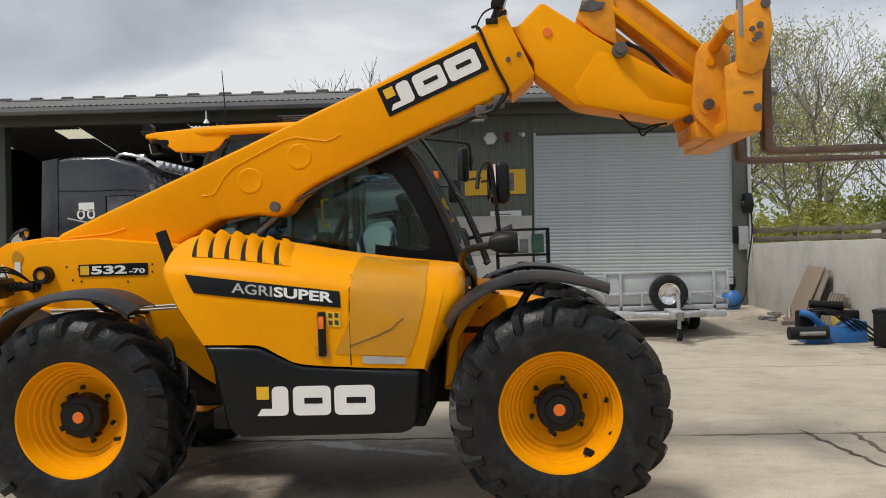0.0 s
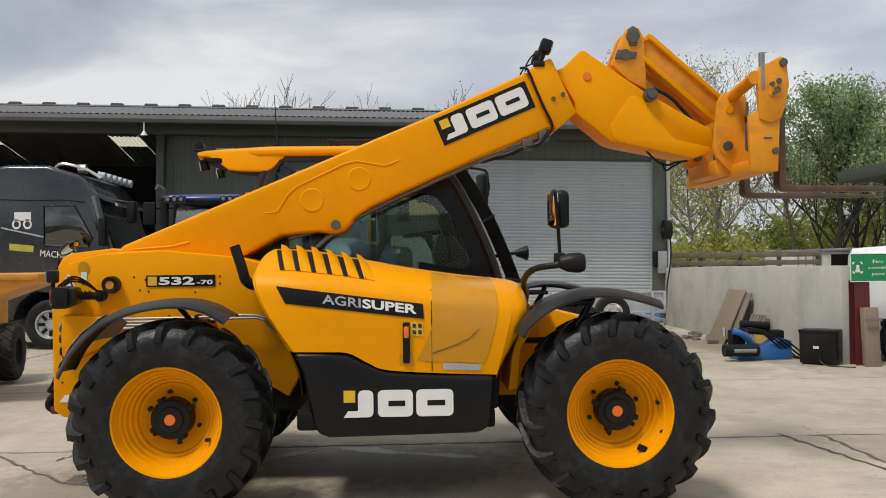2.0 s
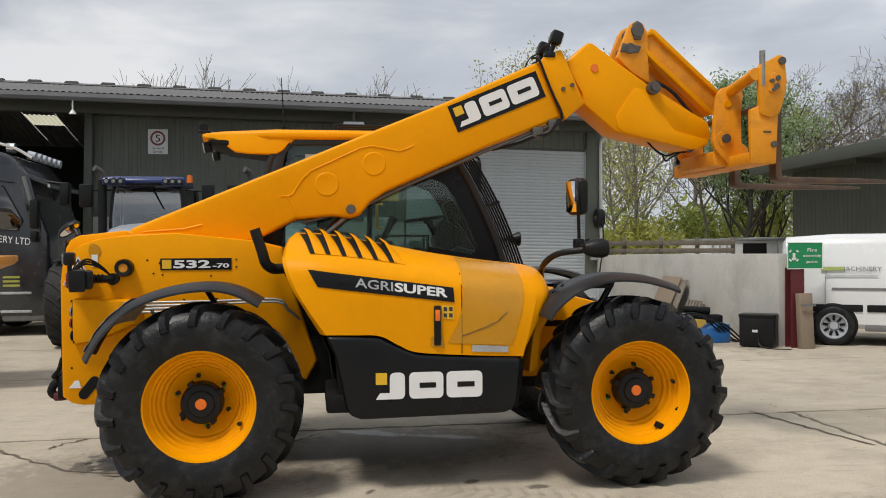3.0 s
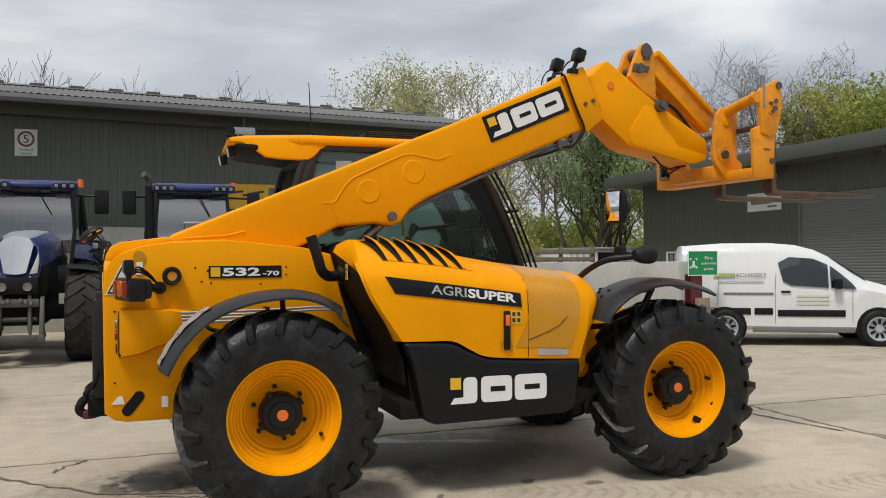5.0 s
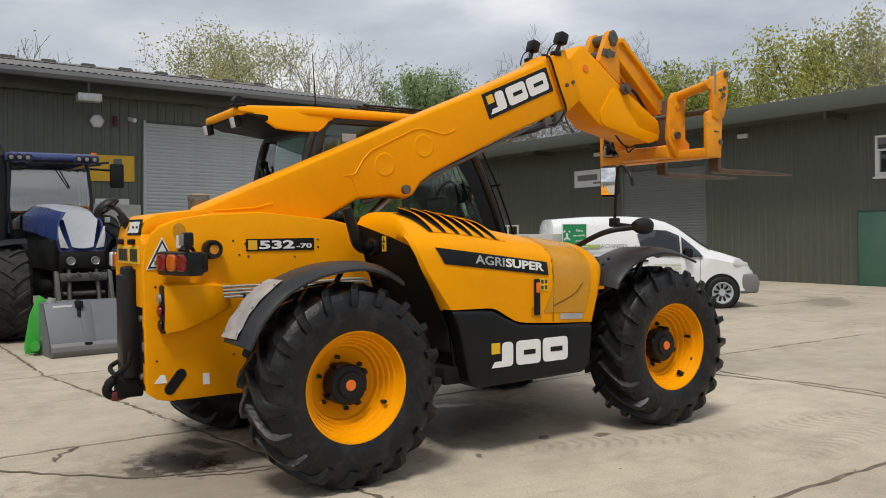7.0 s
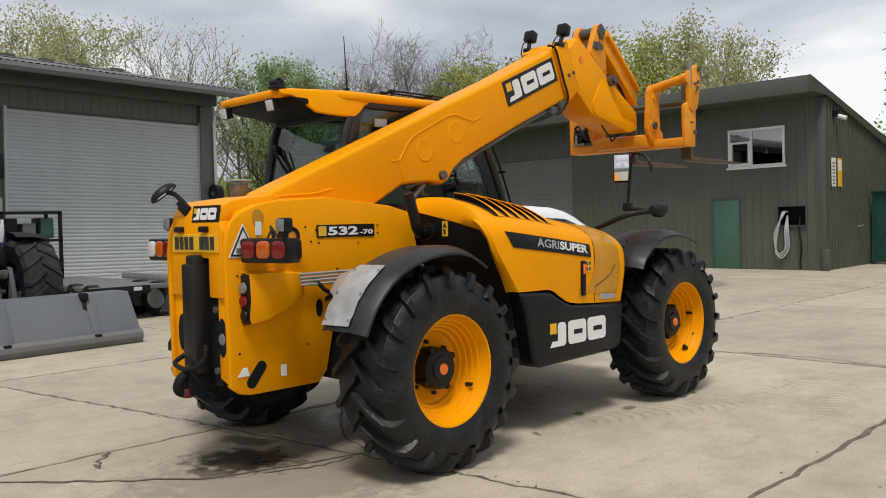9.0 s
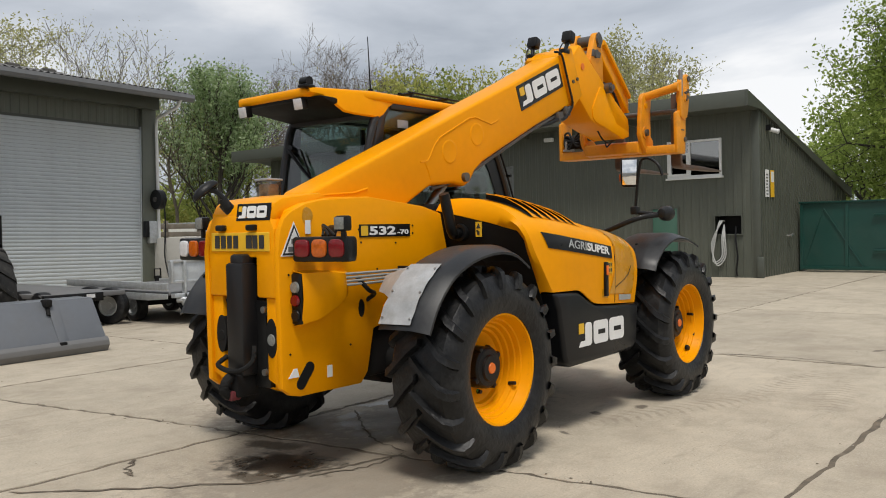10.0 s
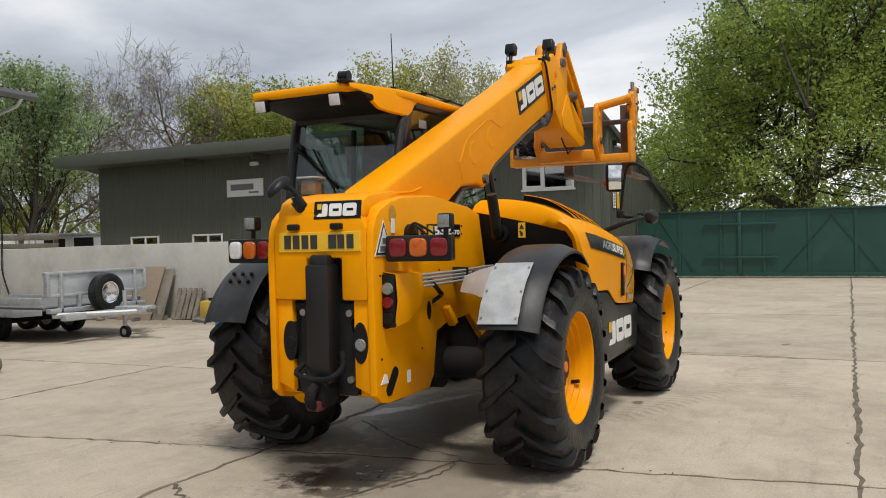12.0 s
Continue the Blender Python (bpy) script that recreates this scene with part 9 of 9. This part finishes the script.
part("case_lid", box(-0.01, 0.53, -0.01, 0.36, 0.47, 0.52, 0.012), BLACK, bn)
part("tag", box(0.2, 0.28, -0.006, 0.0, 0.24, 0.28), CLEAR_LENS, bn)
part("cable", tube([(0.3, -0.01, 0.2), (0.32, -0.06, 0.05), (0.5, -0.12, 0.012), (0.8, -0.1, 0.012)], 0.012, 6, 4), BLACK, bn)
pst = thing("red_post", "dark red steel post at the end of the yard wall", "post")
gp = gz(8.1, 5.8)
part("post", merge(box(8.02, 8.24, 5.90, 5.92, gp, 1.2), box(8.02, 8.24, 6.06, 6.08, gp, 1.2), box(8.12, 8.14, 5.92, 6.06, gp, 1.2)), RED_POST, pst)
slp = thing("timber_sleeper", "pale timber sleeper stood on end against the red post", "timber")
part("baulk", moved(box(0, 0.22, 0, 0.12, 0, 0.86, 0.01), Matrix.Translation((8.07, 5.70, gp)) @ pose(0, 0, 0, -4, 0, 0)), WOOD, slp)
part("strap", box(8.06, 8.30, 5.68, 5.70, gp + 0.66, gp + 0.70), BARS_GREY, slp)
fs = sign_board("fire_assembly_sign", "green fire assembly point sign with white lettering", "sign", 0.60, 0.42, SIGN_GREEN, frame_at((7.95, 5.89, 1.18), (1, 0, 0), (0, 0, 1)), WHITE)
for k, (w_, word) in enumerate(((0.16, "Fire"), (0.30, "assembly"), (0.19, "point"))):
    part("lettering", moved(fit_text(word, w_, 0.055), Matrix.Translation((0.42 - w_ / 2, 0.27 - 0.095 * k, 0.003))), WHITE, fs, smooth=0)
for dx, dy in ((0.05, 0.28), (0.17, 0.28), (0.05, 0.14), (0.17, 0.14)):
    part("arrow_mark", moved(box(-0.022, 0.022, -0.012, 0.012, 0.002, 0.005), Matrix.Translation((dx, dy, 0)) @ pose(0, 0, 0, 0, 0, 45 if (dx < 0.1) == (dy > 0.2) else -45)), WHITE, fs)
part("group_mark", merge(box(0.09, 0.135, 0.17, 0.25, 0.002, 0.005), box(0.075, 0.15, 0.14, 0.18, 0.002, 0.005)), WHITE, fs)
cr = thing("yellow_crate", "faded yellow plastic can beside the wall", "can")
part("can_body", box(7.55, 7.85, 8.15, 8.45, gw, gw + 0.36, 0.04), material("faded_yellow_plastic", (0.50, 0.34, 0.06), 0.5, vary=0.15), cr)
part("can_cap", rod((7.65, 8.25, gw + 0.34), (7.65, 8.25, gw + 0.41), 0.04), BLACK, cr)
pl = thing("pallet", "broken dark timber pallet leaning on the wall", "pallet")
for k in range(5):
    part("pallet_slat", moved(box(0, 0.09, 0, 0.62, 0, 0.02, 0.003, 1), frame_at((7.62, 9.2 - 0.13 * k, gw), (0, -1, 0), (0.4, 0, 1))), WOOD_GREY, pl)
part("pallet_beam", moved(box(0, 0.62, 0.5, 0.58, -0.08, 0.0, 0.004), frame_at((7.62, 9.2, gw), (0, -1, 0), (0.4, 0, 1))), WOOD_GREY, pl)

# pots of tools by the shutter seen past the windscreen
rk = thing("black_rack", "black steel rack of machine parts before the shutter", "rack", at=Matrix.Translation((2.1, 12.6, gz(2, 12.6))))
part("rack_frame", merge(box(0, 0.06, 0, 0.06, 0, 1.95), box(1.1, 1.16, 0, 0.06, 0, 1.95), box(0, 0.06, 0.7, 0.76, 0, 1.95), box(1.1, 1.16, 0.7, 0.76, 0, 1.95), *[box(0, 1.16, 0, 0.76, z, z + 0.05) for z in (0.1, 0.75, 1.35, 1.9)]), BLACK, rk)
for k in range(6):
    part("rack_item", box(0.1 + 0.34 * (k % 3), 0.36 + 0.34 * (k % 3), 0.1, 0.6, 0.82 + 0.6 * (k // 3), 1.12 + 0.6 * (k // 3) + 0.1 * (k % 2), 0.03), (BLACK, BARS_GREY, GREEN_DOOR)[k % 3], rk)
# light cabins beyond the wall
for x, y, w_, h_, rz, lab in ((15.3, 23.6, 3.0, 1.80, 8, "white site cabin behind the yard wall"), (18.2, 25.5, 3.2, 1.86, 8, "pale storage container behind the yard wall")):
    c = thing("site_cabin", lab, "cabin", at=pose(x, y, -0.25, 0, 0, rz))
    part("cabin_wall", box(0, w_, 0, 2.2, 0, h_ + 0.2, 0.03), WHITE_FRAME, c)
    part("cabin_roof", box(-0.05, w_ + 0.05, -0.05, 2.25, h_ + 0.2, h_ + 0.28, 0.02), GALV, c)
    part("cabin_opening", box(w_ * 0.5, w_ * 0.85, -0.02, 0.02, 0.6, h_ + 0.1), DARK, c)
    part("cabin_rib", merge(*[box(0.15 + 0.3 * k, 0.2 + 0.3 * k, -0.03, 0.0, 0.05, h_ + 0.15) for k in range(int(w_ * 0.45 / 0.3))]), GALV, c)
# cup left on the boom root
cp = thing("plastic_tub", "clear plastic tub with brown contents on the rear body", "tub")
TUB = glass_material("clear_tub_plastic", (0.80, 0.76, 0.70), 0.10, 0.2)
part("tub_contents", box(-0.447, -0.353, 0.398, 0.502, 1.679, 1.765, 0.012), material("brown_contents", (0.36, 0.27, 0.19), 0.8, vary=0.4, scale=30), cp)
part("tub", prism([(-0.455, 1.674), (-0.345, 1.674), (-0.335, 1.785), (-0.465, 1.785)], "y", 0.385, 0.515, 0.012), TUB, cp)
part("tub_shelf", merge(box(-0.49, -0.29, 0.35, 0.55, 1.655, 1.672, 0.005), box(-0.42, -0.36, 0.35, 0.41, 1.40, 1.656)), BLACK, cp)
part("tub_lid", box(-0.468, -0.332, 0.382, 0.518, 1.785, 1.80, 0.006), GALV, cp)

# ---- grey slabs stacked at the shed wall ----
stk = thing("slab_stack", "uneven stack of grey slabs against the shed wall", "stack")
sr_ = random.Random(12)
for k in range(6):
    part("slab", moved(box(-0.42, 0.42, -0.28, 0.28, 0, 0.13, 0.012), Matrix.Translation((-1.05 + sr_.uniform(-0.06, 0.06), 14.45, gz(-1, 14.4) + 0.135 * k)) @ pose(0, 0, 0, 0, 0, sr_.uniform(-6, 6))), WALL_CONC if k % 2 else BARS_GREY, stk)

# ---- trees and hedges ----
def leaf_material(name, a, b):
    m = bpy.data.materials.new(name)
    m.use_nodes = True
    n, l = m.node_tree.nodes, m.node_tree.links
    p = n["Principled BSDF"]
    p.inputs["Roughness"].default_value = 0.55
    p.inputs["Specular IOR Level"].default_value = 0.25
    g = n.new("ShaderNodeNewGeometry")
    r = n.new("ShaderNodeValToRGB")
    r.color_ramp.elements[0].color = (*a, 1)
    r.color_ramp.elements[1].color = (*b, 1)
    l.new(g.outputs["Random Per Island"], r.inputs["Fac"])
    l.new(r.outputs["Color"], p.inputs["Base Color"])
    tr = n.new("ShaderNodeBsdfTranslucent")
    l.new(r.outputs["Color"], tr.inputs["Color"])
    mx = n.new("ShaderNodeMixShader")
    mx.inputs["Fac"].default_value = 0.5
    l.new(p.outputs[0], mx.inputs[1])
    l.new(tr.outputs[0], mx.inputs[2])
    l.new(mx.outputs[0], n["Material Output"].inputs["Surface"])
    return m


LEAF_OAK = leaf_material("oak_leaves", (0.19, 0.27, 0.052), (0.46, 0.56, 0.150))
LEAF_MID = leaf_material("hedge_leaves", (0.19, 0.25, 0.055), (0.44, 0.48, 0.14))
LEAF_PALE = leaf_material("spring_leaves", (0.36, 0.36, 0.15), (0.62, 0.60, 0.33))
LEAF_WILLOW = leaf_material("willow_leaves", (0.32, 0.34, 0.08), (0.58, 0.57, 0.18))
LEAF_BLOSSOM = leaf_material("blossom_leaves", (0.20, 0.30, 0.105), (0.50, 0.59, 0.36))
BARK = material("dark_bark", (0.065, 0.055, 0.045), 0.9, vary=0.3, scale=4, bump=0.5, bump_scale=20)
BARK_PALE = material("pale_bark", (0.22, 0.20, 0.17), 0.85, vary=0.35, scale=5, bump=0.4, bump_scale=20)
TWIG = material("bare_twig", (0.17, 0.142, 0.112), 0.9, vary=0.2)


def grow(rnd, height, spread, levels, trunk_r, lean=0.0, gap=0.3, up=0.55, kids=(8, 5, 4, 3)):
    """Segments (p, q, r0, r1, level) of a branching tree and its twig ends: limbs leave the trunk above a bare foot,
    and every limb carries fewer and shorter ones."""
    segs, ends = [], []

    def limb(p, d, length, r, level):
        steps = 7 if level == 0 else (5 if level == 1 else 3)
        q, pts = p, []
        for k in range(steps):
            d = (d + Vector((rnd.gauss(0, 0.10), rnd.gauss(0, 0.10), rnd.gauss(0.02, 0.06) + (0.06 if level else 0)))).normalized()
            nx = q + d * (length / steps)
            r1 = r * (1 - 0.75 / steps)
            segs.append((q, nx, r, r1, level))
            q, r = nx, r1
            pts.append((q, d, r))
        if level < levels:
            n = kids[min(level, len(kids) - 1)]
            for c in range(n):
                f = gap + (1 - gap) * (c + rnd.uniform(0.2, 0.8)) / n if level == 0 else 0.25 + 0.75 * (c + rnd.uniform(0.1, 0.9)) / n
                o, od, orr = pts[min(steps - 1, int(f * steps))]
                az = rnd.uniform(0, 2 * math.pi) if level else 2.4 * c + rnd.uniform(-0.4, 0.4)
                side = Vector((math.cos(az), math.sin(az), 0)) if level == 0 else od.cross(Vector((math.cos(az), math.sin(az), 0.3))).normalized()
                nd = (od * (0.55 if level else 0.35) + side * spread + Vector((0, 0, up * 0.5))).normalized()
                limb(o, nd, length * rnd.uniform(0.42, 0.62) * (1.15 - 0.45 * f if level == 0 else 1), orr * rnd.uniform(0.5, 0.7), level + 1)
        if level >= levels - 1:
            ends.extend(a for a, _, _ in pts[1:])

    limb(Vector((0, 0, -0.3)), Vector((lean, rnd.uniform(-0.05, 0.05), 1)).normalized(), height * 0.85, trunk_r, 0)
    top = max(s[1].z for s in segs)
    k = height / top
    segs = [(a * k, b * k, r0, r1, lv) for a, b, r0, r1, lv in segs]
    return segs, [e * k for e in ends]


def limb_mesh(segs, name, mat, min_r=0.012):
    verts, faces = [], []
    for a, b, r0, r1, lv in segs:
        d = (b - a)
        if d.length < 1e-5:
            continue
        d.normalize()
        n = 8 if lv == 0 else (6 if lv == 1 else (4 if lv == 2 else 3))
        u = d.cross(Vector((0.3, 0.2, 0.9) if abs(d.z) < 0.95 else (1, 0, 0))).normalized()
        v = d.cross(u)
        base = len(verts)
        for c, r in ((a, max(r0, min_r)), (b, max(r1, min_r))):
            for k in range(n):
                t = 2 * math.pi * k / n
                verts.append(tuple(c + r * (math.cos(t) * u + math.sin(t) * v)))
        for k in range(n):
            faces.append((base + k, base + (k + 1) % n, base + n + (k + 1) % n, base + n + k))
    me = bpy.data.meshes.new(name)
    me.from_pydata(verts, [], faces)
    me.materials.append(mat)
    me.shade_smooth()
    return me


def leaf_mesh(points, count, spread, size, rs, name, mat, droop=0.0):
    """count leaf clumps, four-sided and creased, scattered round the points."""
    pts = np.array([tuple(p) for p in points])
    w = rs.uniform(0.02, 1, len(pts)) ** 2.5          # uneven clumps with gaps between
    idx = rs.choice(len(pts), count, p=w / w.sum())
    c = pts[idx] + np.clip(rs.normal(0, spread * 0.75, (count, 3)), -1.6 * spread, 1.6 * spread)
    c[:, 2] -= np.abs(rs.normal(0, droop, count)) if droop else 0
    c[:, 2] = np.maximum(c[:, 2], 0.1)
    a = rs.normal(0, 1, (count, 3))
    a /= np.linalg.norm(a, axis=1)[:, None]
    b = np.cross(a, rs.normal(0, 1, (count, 3)))
    b /= np.linalg.norm(b, axis=1)[:, None] + 1e-9
    n = np.cross(a, b)
    s = size * rs.uniform(0.5, 1.3, (count, 1))
    v = np.stack([c - a * s, c + b * s * 0.55 + n * s * 0.25, c + a * s, c - b * s * 0.55 + n * s * 0.25], axis=1).reshape(-1, 3)
    f = np.arange(count * 4).reshape(-1, 4)
    me = bpy.data.meshes.new(name)
    me.from_pydata(v.tolist(), [], f.tolist())
    me.materials.append(mat)
    return me


def tree(at, height, spread, levels, trunk_r, leaves, size, mat, seed, label, bark=BARK, scatter=0.35, lean=0.0, gap=0.5, droop=0.0, up=0.55, turn=0, min_r=0.012, kids=(9, 6, 5, 4), skirt=None):
    rnd, rs = random.Random(seed), np.random.default_rng(seed)
    segs, ends = grow(rnd, height, spread, levels, trunk_r, lean, gap, up, kids)
    if skirt:
        # outer sprays that hang low round the crown: reach, lowest and highest sprays, count
        far, lo, hi, n = skirt
        for k in range(n):
            az, z = rnd.uniform(0, 2 * math.pi), rnd.uniform(lo, hi)
            rad = far * (0.55 + 0.45 * rnd.random()) * (0.86 + 0.14 * math.sin(3 * az + z))
            c = Vector((rad * math.cos(az), rad * math.sin(az), z))
            inner = Vector((0.35 * c.x, 0.35 * c.y, z + 0.25 * rad * 0.5))
            segs.append((inner, c, 0.03, 0.012, 3))
            for i in range(7):
                ends.append(inner.lerp(c, 0.45 + 0.1 * i) + Vector((rnd.gauss(0, 0.35), rnd.gauss(0, 0.35), rnd.gauss(0, 0.25))))
    t = thing("tree", label, "tree", at=pose(*at, 0, 0, turn))
    o = new("trunk", limb_mesh(segs, "trunk", bark, min_r))
    o.parent = t
    if leaves:
        o = new("crown", leaf_mesh(ends, leaves, scatter, size, rs, "crown", mat, droop))
        o.parent = t
    return t


G = -0.3
# (place, height, spread, levels, trunk radius, clumps, clump size, leaves, seed, label, options)
tree((14.2, 28.3, G), 10.0, 0.62, 3, 0.13, 1900, 0.050, LEAF_PALE, 12, "slender pale birch coming into leaf behind the wall", BARK_PALE, 0.30, gap=0.4, up=0.9, min_r=0.008, kids=(12, 7, 5))
tree((17.2, 27.5, G), 8.0, 0.7, 3, 0.11, 900, 0.060, LEAF_PALE, 13, "sparse half-bare young tree behind the wall", TWIG, 0.25)
tree((12.3, 25.0, G), 6.2, 0.8, 3, 0.10, 1500, 0.065, LEAF_WILLOW, 14, "yellow-green willow behind the wall", BARK_PALE, 0.3, droop=0.4)
tree((-7.2, 38.0, G), 11.6, 0.5, 3, 0.12, 0, 0.1, LEAF_PALE, 15, "bare winter tree rising behind the shed", TWIG)
tree((-0.5, 41.0, G), 11.8, 0.5, 3, 0.12, 100, 0.08, LEAF_PALE, 37, "bare winter tree rising behind the shed", TWIG)
tree((5.0, 41.5, G), 11.6, 0.5, 3, 0.12, 150, 0.08, LEAF_PALE, 16, "nearly bare tree rising behind the shed", TWIG)
tree((13.0, 42.0, G), 13.9, 1.15, 3, 0.24, 19000, 0.088, LEAF_PALE, 17, "large spreading tree in pale spring leaf", BARK_PALE, 0.50, gap=0.35, up=0.5, kids=(16, 8, 6))
tree((21.5, 38.5, G), 10.4, 0.8, 3, 0.2, 2400, 0.08, LEAF_PALE, 19, "spreading tree in pale spring leaf", BARK_PALE, 0.36, kids=(10, 6, 5))
tree((18.5, 27.0, G), 9.0, 0.42, 3, 0.16, 17000, 0.075, LEAF_BLOSSOM, 20, "full green tree with pale blossom", BARK, 0.32, gap=0.12, kids=(13, 6, 4))
tree((21.0, 29.8, G), 8.6, 0.5, 3, 0.16, 11500, 0.075, LEAF_MID, 21, "full green tree in fresh leaf", BARK, 0.34, gap=0.12, kids=(12, 6, 4))
tree((15.8, 32.0, G), 7.2, 0.75, 3, 0.13, 1100, 0.075, LEAF_WILLOW, 22, "thin yellow-green tree behind the wall", BARK_PALE, 0.35, gap=0.15)
tree((31.6, 34.0, G), 14.0, 1.3, 4, 0.26, 250, 0.10, LEAF_PALE, 23, "tall bare many-branched tree", TWIG, 0.3, gap=0.12, min_r=0.007, up=0.75, kids=(17, 10, 8, 6))
tree((28.2, 37.0, G), 12.2, 1.2, 4, 0.22, 900, 0.09, LEAF_WILLOW, 24, "tall many-branched tree just coming into leaf", TWIG, 0.3, gap=0.12, min_r=0.007, up=0.75, kids=(16, 10, 8, 6))
tree((34.4, 30.8, G), 11.8, 0.75, 3, 0.22, 8740, 0.12, LEAF_WILLOW, 25, "tall olive-green tree in young leaf", BARK, 0.45, kids=(11, 6, 4))
tree((36.2, 26.6, G), 11.4, 0.75, 3, 0.22, 11500, 0.12, LEAF_MID, 26, "tall green tree in fresh leaf", BARK, 0.45, kids=(11, 6, 4))
tree((38.6, 22.5, G), 11.8, 0.75, 3, 0.22, 7359, 0.112, LEAF_WILLOW, 27, "tall olive-green tree in young leaf", BARK, 0.45, kids=(11, 6, 4))
tree((39.4, 16.6, G), 12.4, 0.75, 3, 0.22, 8280, 0.096, LEAF_PALE, 28, "airy tree in pale spring leaf", BARK_PALE, 0.40, kids=(12, 7, 5))
tree((29.3, -1.1, G), 13.2, 1.05, 4, 0.46, 98000, 0.078, LEAF_OAK, 30, "large spreading oak in fresh leaf beyond the hoarding", BARK, 0.36, gap=0.2, up=0.22, kids=(18, 7, 4, 3), skirt=(6.6, 2.6, 7.5, 200))
tree((36.5, -11.0, G), 14.0, 1.0, 4, 0.45, 25299, 0.144, LEAF_OAK, 31, "large oak in fresh leaf beyond the hoarding", BARK, 0.5, gap=0.22, up=0.25, kids=(12, 6, 4, 3))
tree((36.0, 4.5, G), 7.4, 0.9, 3, 0.2, 8049, 0.112, LEAF_OAK, 32, "green tree beyond the hoarding", BARK, 0.45, gap=0.2)


def hedge(path, height, depth, count, mat, seed, label):
    """A ragged mass of leaf clumps and stems along a path."""
    rs = np.random.default_rng(seed)
    pts = []
    P = [Vector(p) for p in path]
    for a, b in zip(P, P[1:]):
        for k in range(40):
            q = a.lerp(b, k / 40)
            h = height * (0.55 + 0.45 * noise.noise(Vector((q.x * 0.35, q.y * 0.35, seed))) + 0.25)
            for z in np.arange(0.2, h, 0.45):
                pts.append((q.x + rs.normal(0, depth * (1 - 0.5 * z / (h + 0.1))), q.y + rs.normal(0, depth * (1 - 0.5 * z / (h + 0.1))), z - 0.3))
    o = new("hedge", leaf_mesh(pts, count, 0.28, 0.10, rs, "hedge", mat))
    return tagged(o, label, "hedge", kind="stuff")


hedge([(9.0, 33.0), (14.0, 31.5), (18.0, 31.0), (24.0, 33.0)], 3.5, 0.9, 16000, LEAF_WILLOW, 41, "ragged yellow-green hedge behind the yard wall")
hedge([(8.8, 24.5), (12.0, 23.5), (16.0, 27.5)], 2.8, 0.7, 11000, LEAF_WILLOW, 42, "low yellow-green scrub behind the yard wall")
hedge([(17.5, 31.0), (22.0, 34.5), (28.0, 39.0)], 4.2, 1.0, 16000, LEAF_MID, 43, "green hedge behind the yard")
hedge([(30.0, 33.0), (36.0, 26.0), (39.5, 14.0)], 4.6, 0.9, 9000, LEAF_MID, 44, "green hedge behind the low building")
hedge([(31.0, 8.0), (32.0, 0.0), (34.0, -8.0), (37.0, -18.0)], 3.4, 0.9, 18000, LEAF_MID, 45, "green hedge beyond the hoarding")
# far woods that close the horizon
rs = np.random.default_rng(77)
far_pts = []
for k in range(900):
    a = math.radians(rs.uniform(-40, 130))
    r_ = rs.uniform(85, 120)
    far_pts.append((r_ * math.cos(a), r_ * math.sin(a), rs.uniform(0, 6.5)))
fw = new("far_woods", leaf_mesh(far_pts, 16000, 1.3, 0.5, rs, "far_woods", LEAF_MID))
tagged(fw, "distant green woods along the horizon", "woods", kind="stuff")
